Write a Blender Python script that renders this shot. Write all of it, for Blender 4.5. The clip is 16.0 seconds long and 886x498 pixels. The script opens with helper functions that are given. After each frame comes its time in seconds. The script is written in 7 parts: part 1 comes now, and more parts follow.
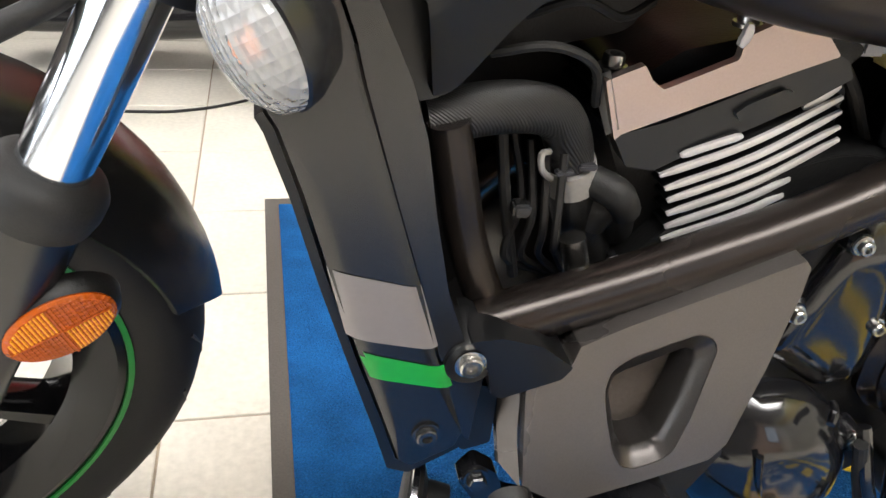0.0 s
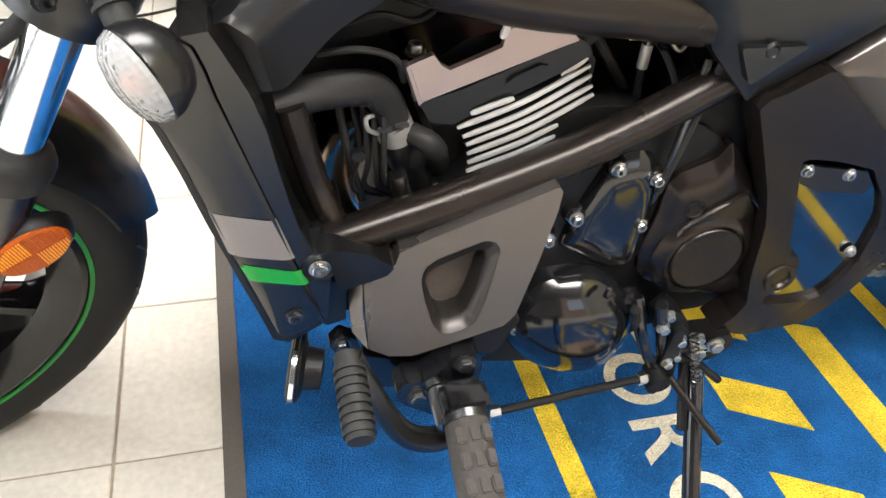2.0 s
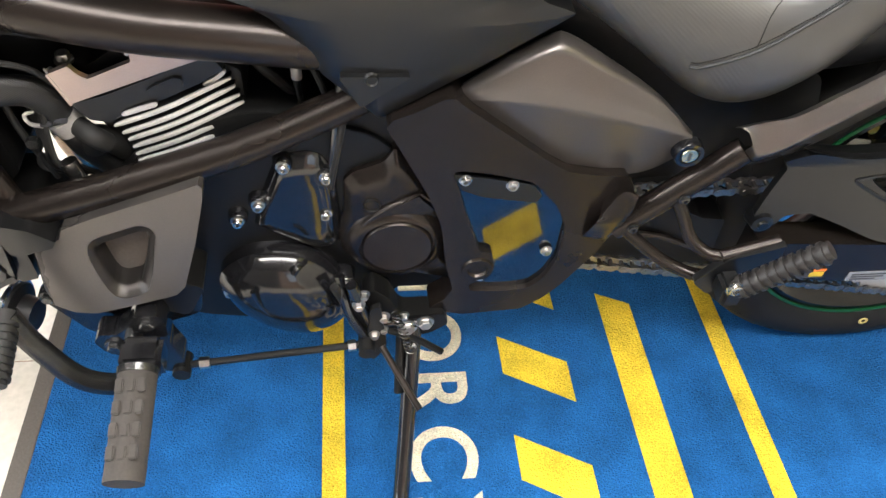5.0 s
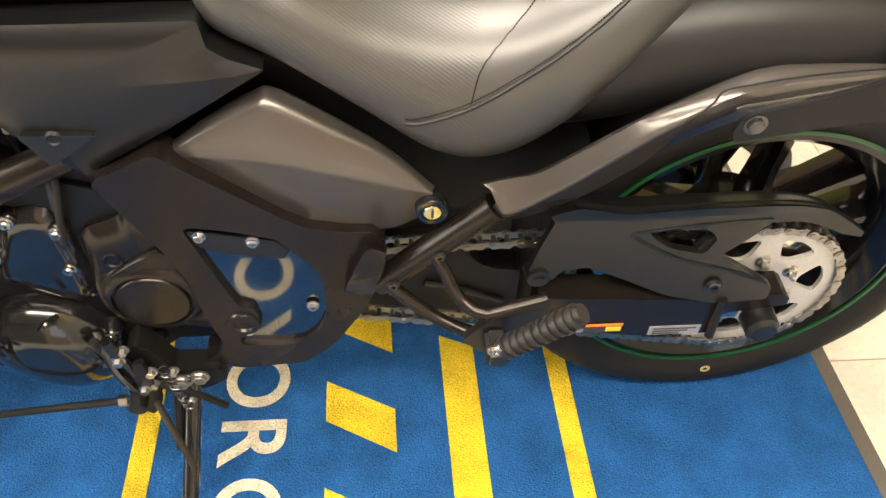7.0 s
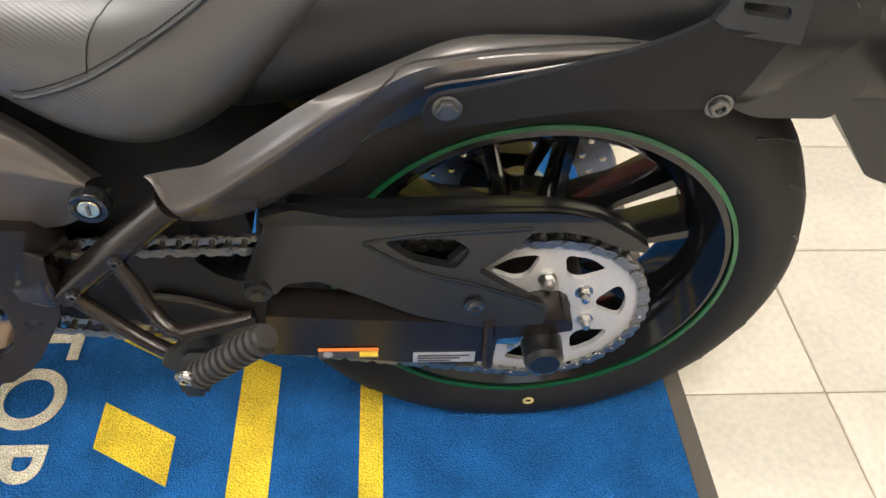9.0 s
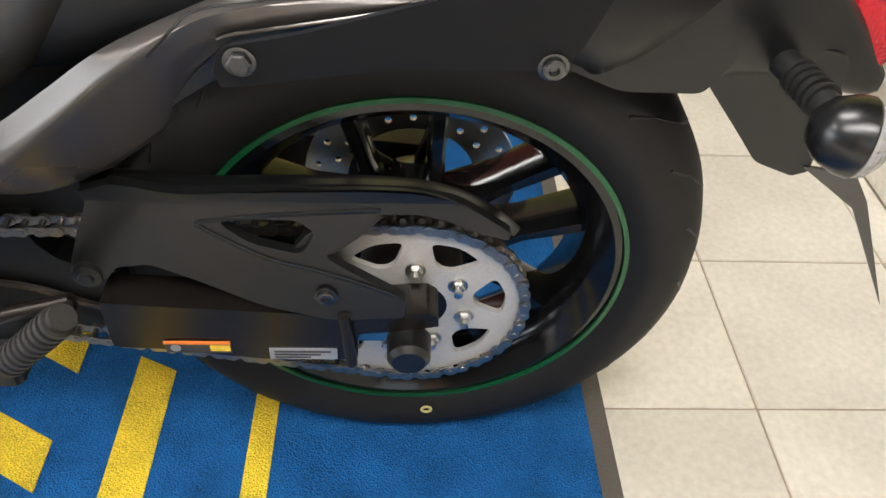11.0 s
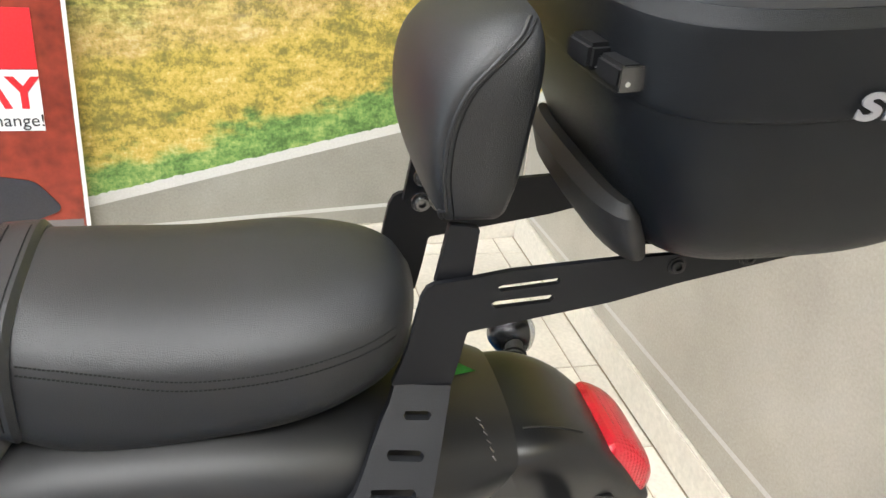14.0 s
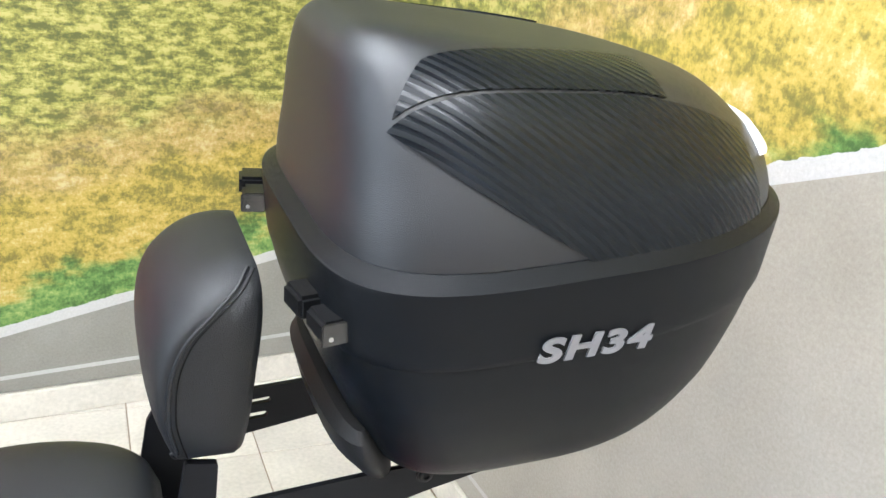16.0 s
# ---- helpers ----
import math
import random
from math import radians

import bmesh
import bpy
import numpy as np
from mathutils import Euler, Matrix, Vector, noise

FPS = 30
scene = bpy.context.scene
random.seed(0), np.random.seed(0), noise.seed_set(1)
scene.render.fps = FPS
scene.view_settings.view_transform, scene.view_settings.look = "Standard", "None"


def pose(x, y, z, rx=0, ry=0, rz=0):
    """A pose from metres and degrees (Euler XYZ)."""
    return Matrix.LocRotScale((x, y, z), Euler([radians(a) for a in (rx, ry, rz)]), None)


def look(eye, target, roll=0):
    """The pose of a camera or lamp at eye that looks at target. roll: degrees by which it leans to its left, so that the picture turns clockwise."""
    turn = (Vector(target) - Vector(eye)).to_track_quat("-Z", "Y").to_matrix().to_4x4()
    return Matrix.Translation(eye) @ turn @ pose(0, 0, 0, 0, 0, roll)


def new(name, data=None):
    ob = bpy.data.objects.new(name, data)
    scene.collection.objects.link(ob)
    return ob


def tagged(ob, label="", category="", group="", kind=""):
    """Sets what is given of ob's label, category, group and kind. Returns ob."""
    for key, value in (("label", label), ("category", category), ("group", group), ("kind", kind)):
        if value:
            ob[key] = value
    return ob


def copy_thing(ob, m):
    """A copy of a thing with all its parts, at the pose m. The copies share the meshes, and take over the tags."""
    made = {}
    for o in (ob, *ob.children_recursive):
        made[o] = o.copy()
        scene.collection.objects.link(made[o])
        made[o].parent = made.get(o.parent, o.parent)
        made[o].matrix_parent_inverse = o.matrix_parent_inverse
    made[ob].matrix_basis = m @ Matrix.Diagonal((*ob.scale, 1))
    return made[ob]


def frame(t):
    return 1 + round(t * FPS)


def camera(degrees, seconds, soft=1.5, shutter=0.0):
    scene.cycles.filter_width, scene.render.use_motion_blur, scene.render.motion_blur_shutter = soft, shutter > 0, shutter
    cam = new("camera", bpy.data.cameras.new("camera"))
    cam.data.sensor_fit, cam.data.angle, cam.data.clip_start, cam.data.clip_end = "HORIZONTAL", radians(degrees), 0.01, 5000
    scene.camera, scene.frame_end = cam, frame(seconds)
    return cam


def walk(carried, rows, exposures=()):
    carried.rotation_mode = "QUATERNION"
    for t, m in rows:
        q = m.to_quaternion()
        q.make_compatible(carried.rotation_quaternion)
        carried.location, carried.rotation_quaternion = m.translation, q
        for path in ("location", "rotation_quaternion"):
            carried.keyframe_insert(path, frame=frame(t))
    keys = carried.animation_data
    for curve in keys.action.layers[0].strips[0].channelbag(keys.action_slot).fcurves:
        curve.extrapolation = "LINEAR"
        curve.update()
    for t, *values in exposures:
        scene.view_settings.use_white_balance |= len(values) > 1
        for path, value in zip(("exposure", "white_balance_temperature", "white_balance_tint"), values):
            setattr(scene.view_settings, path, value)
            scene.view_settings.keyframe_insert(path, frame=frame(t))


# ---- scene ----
from mathutils.bvhtree import BVHTree
from mathutils.geometry import tessellate_polygon

cam = camera(56.9, 16.0)
PATH = [
    (0.0, 0.3159, -0.5942, 0.7372, 60.93, -3.95, -11.37),
    (0.5, 0.3211, -0.6274, 0.7984, 60.39, -4.27, -13.07),
    (1.0, 0.3266, -0.6735, 0.8235, 57.11, -4.15, -14.29),
    (1.5, 0.3431, -0.7165, 0.8551, 54.52, -4.04, -14.88),
    (2.0, 0.3770, -0.7659, 0.8938, 52.08, -3.27, -13.68),
    (2.5, 0.4219, -0.8054, 0.9358, 50.89, -2.54, -11.46),
    (3.0, 0.4500, -0.8113, 0.9867, 49.86, -3.86, -8.83),
    (3.5, 0.4853, -0.8151, 1.0300, 47.59, -4.38, -7.70),
    (4.0, 0.5781, -0.8637, 1.0294, 45.33, -3.93, -7.05),
    (4.2, 0.6326, -0.8793, 1.0409, 44.85, -3.80, -6.85),
    (6.3, 0.9888, -0.7933, 1.0565, 44.66, -0.72, -3.59),
    (6.5, 1.0188, -0.7958, 1.0611, 44.79, -1.87, -4.62),
    (7.0, 1.0964, -0.8058, 1.0678, 45.12, -2.19, -4.68),
    (7.5, 1.1618, -0.8135, 1.0648, 45.61, -1.56, -3.68),
    (8.0, 1.2429, -0.7794, 1.0554, 45.55, -1.64, -3.39),
    (8.5, 1.3234, -0.7403, 1.0282, 45.33, -2.43, -3.47),
    (9.0, 1.4020, -0.7236, 0.9747, 45.90, -2.82, -3.18),
    (9.2, 1.4355, -0.7184, 0.9534, 45.92, -2.87, -3.23),
    (11.3, 1.5600, -0.7079, 0.9095, 48.00, -2.81, -1.71),
    (11.6, 1.5632, -0.6949, 0.9319, 48.09, -3.36, -2.72),
    (12.0, 1.5683, -0.6946, 0.9754, 48.98, -3.17, -3.48),
    (12.5, 1.5612, -0.6874, 1.0153, 54.09, -2.72, -4.63),
    (13.0, 1.5567, -0.6799, 1.0667, 58.21, -3.92, -8.16),
    (13.5, 1.5541, -0.6640, 1.1145, 60.58, -5.00, -11.03),
    (14.0, 1.5680, -0.6564, 1.1647, 62.70, -5.25, -13.39),
    (14.5, 1.5900, -0.6440, 1.2162, 64.75, -4.94, -15.70),
    (15.0, 1.6091, -0.6446, 1.2474, 67.21, -5.64, -18.73),
    (15.5, 1.6393, -0.6607, 1.2593, 69.56, -6.12, -21.10),
    (16.0, 1.6612, -0.6683, 1.2740, 70.59, -6.22, -22.83),
]
GRADE = [(0.0, -0.06, 6500, 10), (0.5, 0.05, 6500, 10), (2.0, 0.12, 6500, 10), (3.0, 0.15, 6450, 10), (4.0, 0.08, 6450, 10), (6.5, 0.32, 7500, 11), (7.0, 0.25, 7900, 11), (7.5, 0.2, 7900, 11), (8.5, 0.06, 7100, 10), (9.0, 0.0, 6700, 10), (11.5, -0.29, 6450, 10), (13.0, 0.28, 6150, 9), (14.0, 0.14, 6250, 9), (14.5, 0.05, 6300, 9), (15.0, 0.05, 6050, 9), (16.0, 0.04, 5780, 9)]
walk(cam, [(t, pose(x, y, z, rx, ry, rz)) for t, x, y, z, rx, ry, rz in PATH], GRADE)

# ---- world and light ----
world = bpy.data.worlds.new("world")
scene.world = world
world.use_nodes = True
wn = world.node_tree.nodes
sky = wn.new("ShaderNodeTexSky")
sky.sky_type, sky.sun_disc, sky.sun_elevation, sky.sun_rotation = "NISHITA", False, radians(40), radians(-90)
world.node_tree.links.new(sky.outputs[0], wn["Background"].inputs[0])
wn["Background"].inputs[1].default_value = 0.12


# ---- materials ----
def material(name, color, rough=0.5, metal=0.0, bump=0.0, scale=200.0, spread=0.25, coat=0.0, wear=3.0, spec=0.5):
    """Principled material with two scales of variation and a fine relief."""
    m = bpy.data.materials.new(name)
    m.use_nodes = True
    nt = m.node_tree
    b = nt.nodes["Principled BSDF"]
    b.inputs["Roughness"].default_value = rough
    b.inputs["Metallic"].default_value = metal
    b.inputs["Coat Weight"].default_value = coat
    b.inputs["Coat Roughness"].default_value = 0.08
    b.inputs["Specular IOR Level"].default_value = spec
    tc = nt.nodes.new("ShaderNodeTexCoord")
    big = nt.nodes.new("ShaderNodeTexNoise")
    big.inputs["Scale"].default_value, big.inputs["Detail"].default_value = wear, 6
    fine = nt.nodes.new("ShaderNodeTexNoise")
    fine.inputs["Scale"].default_value, fine.inputs["Detail"].default_value = scale, 3
    for n in (big, fine):
        nt.links.new(tc.outputs["Object"], n.inputs["Vector"])
    mixn = nt.nodes.new("ShaderNodeMath")
    mixn.operation = "ADD"
    nt.links.new(big.outputs[0], mixn.inputs[0])
    nt.links.new(fine.outputs[0], mixn.inputs[1])
    ramp = nt.nodes.new("ShaderNodeMapRange")
    ramp.inputs[1].default_value, ramp.inputs[2].default_value = 0.6, 1.4
    ramp.inputs[3].default_value, ramp.inputs[4].default_value = 1 - spread, 1 + spread
    nt.links.new(mixn.outputs[0], ramp.inputs[0])
    mul = nt.nodes.new("ShaderNodeVectorMath")
    mul.operation = "SCALE"
    mul.inputs[0].default_value = color
    nt.links.new(ramp.outputs[0], mul.inputs["Scale"])
    nt.links.new(mul.outputs[0], b.inputs["Base Color"])
    rr = nt.nodes.new("ShaderNodeMapRange")
    rr.inputs[1].default_value, rr.inputs[2].default_value = 0.3, 0.7
    rr.inputs[3].default_value, rr.inputs[4].default_value = max(rough * 0.92, 0.01), min(rough * 1.1, 1)
    nt.links.new(big.outputs[0], rr.inputs[0])
    nt.links.new(rr.outputs[0], b.inputs["Roughness"])
    if bump:
        bp = nt.nodes.new("ShaderNodeBump")
        bp.inputs["Strength"].default_value = min(bump, 1)
        bp.inputs["Distance"].default_value = 0.0015
        nt.links.new(fine.outputs[0], bp.inputs["Height"])
        nt.links.new(bp.outputs[0], b.inputs["Normal"])
    return m


def nodes_of(m):
    nt = m.node_tree
    return nt, nt.nodes, nt.links, nt.nodes["Principled BSDF"]


M_PAINT = material("satin_black_paint", (0.0075, 0.0073, 0.0073), 0.26, 0.0, 0.04, 900, 0.10, spec=0.6)
M_FRAME = material("satin_brown_black_paint", (0.024, 0.019, 0.0165), 0.27, 0.6, 0.05, 700, 0.12)
M_GREY = material("satin_grey_paint", (0.098, 0.089, 0.084), 0.28, 0.65, 0.05, 700, 0.10)
M_GLOSS = material("gloss_black_paint", (0.008, 0.008, 0.009), 0.14, 0.0, 0.05, 60, 0.1, coat=0.3)
M_MIRROR = material("polished_black_panel", (0.006, 0.006, 0.007), 0.04, 0.0, 0.0, 60, 0.1, coat=1.0, spec=0.8)
M_PLASTIC = material("moulded_black_plastic", (0.0065, 0.0067, 0.0072), 0.30, 0.0, 0.07, 1400, 0.15, spec=0.42)
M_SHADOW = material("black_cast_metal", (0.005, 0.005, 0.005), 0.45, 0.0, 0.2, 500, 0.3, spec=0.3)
M_RUBBER = material("black_rubber", (0.012, 0.0118, 0.0115), 0.6, 0.0, 0.15, 500, 0.2, spec=0.35)
M_PEG = material("grey_brown_rubber", (0.038, 0.033, 0.029), 0.8, 0.0, 0.35, 260, 0.3)
M_LEATHER = material("black_vinyl", (0.0065, 0.0074, 0.0088), 0.46, 0.0, 0.35, 1100, 0.12, spec=0.45)
M_CHROME = material("chrome", (0.80, 0.82, 0.85), 0.13, 1.0, 0.0, 100, 0.03)
M_STEEL = material("zinc_plated_steel", (0.46, 0.45, 0.43), 0.28, 1.0, 0.1, 300, 0.15)
M_BOLT = material("blackened_bolt_steel", (0.10, 0.10, 0.10), 0.25, 0.9, 0.05, 300, 0.15)
M_SPROCKET = material("bare_sprocket_steel", (0.50, 0.49, 0.47), 0.42, 0.35, 0.1, 300, 0.12)
M_BACKING = material("dusty_brown_plastic", (0.11, 0.092, 0.078), 0.5, 0.0, 0.1, 300, 0.2)
M_YTAG = material("yellow_plastic_tab", (0.7, 0.5, 0.04), 0.5)
M_ALU = material("machined_aluminium", (0.42, 0.335, 0.305), 0.34, 0.85, 0.08, 500, 0.06)
M_FIN = material("bare_fin_edge", (0.55, 0.53, 0.52), 0.36, 0.4, 0.08, 500, 0.06)
M_HEAT = material("heat_tinted_steel", (0.42, 0.30, 0.22), 0.25, 1.0, 0.1, 60, 0.3)
M_GREEN = material("green_stripe_tape", (0.006, 0.22, 0.028), 0.35, 0.0, 0.0, 300, 0.06)
M_GREYTAPE = material("grey_decal", (0.16, 0.145, 0.14), 0.4, 0.1, 0.0, 300, 0.05)
M_WHITE = material("white_plastic", (0.75, 0.75, 0.74), 0.4, 0.0, 0.0, 300, 0.05)
M_CLAMP = material("zinc_spring_clamp", (0.40, 0.39, 0.37), 0.4, 0.5, 0.05, 300, 0.1)
M_ORANGE = material("orange_label", (0.8, 0.2, 0.03), 0.45, 0.0, 0.0, 300, 0.05)
M_LABEL = material("silver_label", (0.30, 0.31, 0.33), 0.4, 0.3, 0.0, 300, 0.1)
M_DECAL = material("pale_grey_decal", (0.17, 0.17, 0.18), 0.5, 0.0, 0.0, 300, 0.06)
# grain differs, but base is also darkened for shade and lid lightened for light
M_CASE = material("shaded_grained_case_plastic", (0.0042, 0.0052, 0.0066), 0.38, 0.0, 0.35, 1600, 0.15, spec=0.17)
M_LID = material("lit_satin_lid_plastic", (0.009, 0.0105, 0.013), 0.40, 0.0, 0.25, 1600, 0.12, spec=0.68)
M_INK = material("dark_ink", (0.03, 0.03, 0.035), 0.5)
M_WOOD = material("raw_pine_wood", (0.52, 0.36, 0.22), 0.7, 0.0, 0.4, 60, 0.2, wear=12)
M_BORDER = material("grey_mat_rubber", (0.085, 0.075, 0.065), 0.85, 0.0, 0.3, 300, 0.25)
M_WALL = material("cream_wall_paint", (0.72, 0.68, 0.60), 0.75, 0.0, 0.15, 80, 0.05)
M_WARMWALL = material("unseen_warm_brown_wall", (0.52, 0.36, 0.28), 0.7, 0.0, 0.15, 80, 0.1)
# wall and ceiling tones out of view, kept dark to cut bounced light
M_DARKWALL = material("dark_grey_wall_paint", (0.075, 0.066, 0.060), 0.7, 0.0, 0.15, 80, 0.05)
M_CEIL = material("grey_ceiling_paint", (0.20, 0.19, 0.18), 0.8, 0.0, 0.1, 90, 0.04)
M_GROUT = material("floor_grout", (0.34, 0.28, 0.21), 0.9, 0.0, 0.5, 150, 0.3, wear=2)
M_BRASS = material("yellow_paint_dot", (0.55, 0.45, 0.18), 0.5)
M_THREAD = material("dark_thread", (0.010, 0.010, 0.010), 0.8, spec=0.1)
# darker copy of the green tape, carries the shade on the rear rim
M_GREENSHADE = material("shaded_green_rim_tape", (0.004, 0.085, 0.026), 0.4)
M_KEY = material("key_barrel", (0.7, 0.66, 0.5), 0.2, 1.0)


def lens_material(name, color, rough, trans=0.85):
    m = material(name, color, rough, 0.0, 0.0, 300, 0.05)
    nt, nn, ll, b = nodes_of(m)
    b.inputs["Transmission Weight"].default_value = trans
    b.inputs["IOR"].default_value = 1.49
    wv = nn.new("ShaderNodeTexVoronoi")
    wv.inputs["Scale"].default_value, wv.inputs["Randomness"].default_value = 230, 0.0
    tc = nn.new("ShaderNodeTexCoord")
    ll.new(tc.outputs["Object"], wv.inputs["Vector"])
    bp = nn.new("ShaderNodeBump")
    bp.inputs["Strength"].default_value, bp.inputs["Distance"].default_value = 0.7, 0.002
    ll.new(wv.outputs["Distance"], bp.inputs["Height"])
    ll.new(bp.outputs[0], b.inputs["Normal"])
    return m


M_AMBER = lens_material("amber_reflector", (0.46, 0.085, 0.005), 0.12, 0.15)
M_CLEAR = lens_material("clear_ribbed_lens", (0.97, 0.97, 0.97), 0.06, 0.72)
M_RED = lens_material("red_lens", (0.62, 0.015, 0.03), 0.12, 0.3)


def pile_material(name, color):
    """Cut-pile carpet: tufts as relief, with trodden patches."""
    m = material(name, color, 0.95, 0.0, 0.0, 420, 0.48, wear=14, spec=0.1)
    nt, nn, ll, b = nodes_of(m)
    tc = nn.new("ShaderNodeTexCoord")
    v1 = nn.new("ShaderNodeTexVoronoi")
    v1.inputs["Scale"].default_value = 330
    n2 = nn.new("ShaderNodeTexNoise")
    n2.inputs["Scale"].default_value, n2.inputs["Detail"].default_value = 45, 8
    ll.new(tc.outputs["Object"], v1.inputs["Vector"])
    ll.new(tc.outputs["Object"], n2.inputs["Vector"])
    ad = nn.new("ShaderNodeMath")
    ad.operation = "ADD"
    ll.new(v1.outputs["Distance"], ad.inputs[0])
    ll.new(n2.outputs[0], ad.inputs[1])
    bp = nn.new("ShaderNodeBump")
    bp.inputs["Strength"].default_value, bp.inputs["Distance"].default_value = 1.0, 0.0035
    ll.new(ad.outputs[0], bp.inputs["Height"])
    ll.new(bp.outputs[0], b.inputs["Normal"])
    b.inputs["Sheen Weight"].default_value = 0.0
    return m


M_BLUE = pile_material("blue_carpet_pile", (0.0118, 0.099, 0.295))
M_YELLOW = pile_material("yellow_carpet_pile", (0.72, 0.52, 0.045))
M_CREAM = pile_material("cream_carpet_pile", (0.72, 0.65, 0.50))


def tile_material():
    m = material("beige_floor_tile", (0.62, 0.583, 0.51), 0.34, 0.0, 0.06, 90, 0.16, wear=6)
    nt, nn, ll, b = nodes_of(m)
    mul = b.inputs["Base Color"].links[0].from_node
    info = nn.new("ShaderNodeObjectInfo")
    mr = nn.new("ShaderNodeMapRange")
    mr.inputs[3].default_value, mr.inputs[4].default_value = 0.93, 1.05
    ll.new(info.outputs["Random"], mr.inputs[0])
    m2 = nn.new("ShaderNodeVectorMath")
    m2.operation = "SCALE"
    ll.new(mul.outputs[0], m2.inputs[0])
    ll.new(mr.outputs[0], m2.inputs["Scale"])
    ll.new(m2.outputs[0], b.inputs["Base Color"])
    return m


M_TILE = tile_material()


def carbon_material():
    """Twill weave film."""
    m = material("carbon_weave_film", (0.005, 0.0068, 0.009), 0.3, 0.05, 0.0, 300, 0.1, spec=0.27)
    nt, nn, ll, b = nodes_of(m)
    tc = nn.new("ShaderNodeTexCoord")
    w = nn.new("ShaderNodeTexWave")
    w.bands_direction = "DIAGONAL"
    w.inputs["Scale"].default_value = 62
    ll.new(tc.outputs["Object"], w.inputs["Vector"])
    tow = nn.new("ShaderNodeTexWave")
    tow.bands_direction = "X"
    tow.inputs["Scale"].default_value = 150
    ll.new(tc.outputs["Object"], tow.inputs["Vector"])
    ramp = nn.new("ShaderNodeMapRange")
    ramp.interpolation_type = "SMOOTHSTEP"
    ramp.inputs[1].default_value, ramp.inputs[2].default_value = 0.35, 0.65
    ramp.inputs[3].default_value, ramp.inputs[4].default_value = 0.22, 0.42
    ll.new(w.outputs["Fac"], ramp.inputs[0])
    ll.new(ramp.outputs[0], b.inputs["Roughness"])
    both = nn.new("ShaderNodeMath")
    both.operation = "MULTIPLY_ADD"
    both.inputs[1].default_value = 0.35
    ll.new(tow.outputs["Fac"], both.inputs[0])
    ll.new(w.outputs["Fac"], both.inputs[2])
    bp = nn.new("ShaderNodeBump")
    bp.inputs["Strength"].default_value, bp.inputs["Distance"].default_value = 0.15, 0.0008
    ll.new(both.outputs[0], bp.inputs["Height"])
    ll.new(bp.outputs[0], b.inputs["Normal"])
    return m


M_CARBON = carbon_material()


# ---- mesh builders ----
def thing(name, label, category, m=None, group="", kind=""):
    ob = new(name)
    ob.empty_display_size = 0.05
    if m is not None:
        ob.matrix_basis = m
    return tagged(ob, label, category, group, kind)


def part(name, bm, mat, parent=None, label="", angle=35, m=None):
    me = bpy.data.meshes.new(name)
    bmesh.ops.recalc_face_normals(bm, faces=bm.faces[:])
    for f in bm.faces:
        f.smooth = True
    bm.to_mesh(me)
    bm.free()
    me.set_sharp_from_angle(angle=radians(angle))
    me.materials.append(mat)
    ob = new(name, me)
    if parent is not None:
        ob.parent = parent
    if m is not None:
        ob.matrix_basis = m
    if label:
        tagged(ob, label)
    return ob


def spline(pts, n=6, closed=False):
    """Catmull-Rom samples through the points."""
    P = [Vector(p) for p in pts]
    k = len(P)
    if k < 3:
        return P
    out = []
    for i in range(k if closed else k - 1):
        if closed:
            a, b, c, d = P[(i - 1) % k], P[i], P[(i + 1) % k], P[(i + 2) % k]
        else:
            b, c = P[i], P[i + 1]
            a = P[i - 1] if i else b * 2 - c
            d = P[i + 2] if i + 2 < k else c * 2 - b
        for j in range(n):
            t = j / n
            out.append(0.5 * ((2 * b) + (c - a) * t + (2 * a - 5 * b + 4 * c - d) * t * t + (3 * b - a - 3 * c + d) * t ** 3))
    if not closed:
        out.append(P[-1])
    return out


def skin(bm, rings, caps=True, closed=True):
    rows = [[bm.verts.new(p) for p in ring] for ring in rings]
    for a, b in zip(rows, rows[1:]):
        n = len(a)
        for i in range(n if closed else n - 1):
            j = (i + 1) % n
            bm.faces.new((a[i], a[j], b[j], b[i]))
    if caps and closed:
        bm.faces.new(rows[0][::-1])
        bm.faces.new(rows[-1])
    return rows


def tube(pts, r, seg=14, n=6, bm=None, flat=1.0):
    bm = bm or bmesh.new()
    P = spline(pts, n)
    R = r if isinstance(r, (list, tuple)) else [r] * len(P)
    if len(R) != len(P):
        R = [R[0] + (R[-1] - R[0]) * i / (len(P) - 1) if len(R) == 2 else R[min(int(i / (len(P) - 1) * (len(R) - 1) + 0.5), len(R) - 1)] for i in range(len(P))]
    t0 = (P[1] - P[0]).normalized()
    nrm = t0.orthogonal().normalized()
    rings = []
    for i, p in enumerate(P):
        t = (P[min(i + 1, len(P) - 1)] - P[max(i - 1, 0)]).normalized()
        nrm = (nrm - t * nrm.dot(t)).normalized()
        bn = t.cross(nrm)
        rings.append([p + (nrm * math.cos(2 * math.pi * k / seg) + bn * math.sin(2 * math.pi * k / seg) * flat) * R[i] for k in range(seg)])
    skin(bm, rings)
    return bm


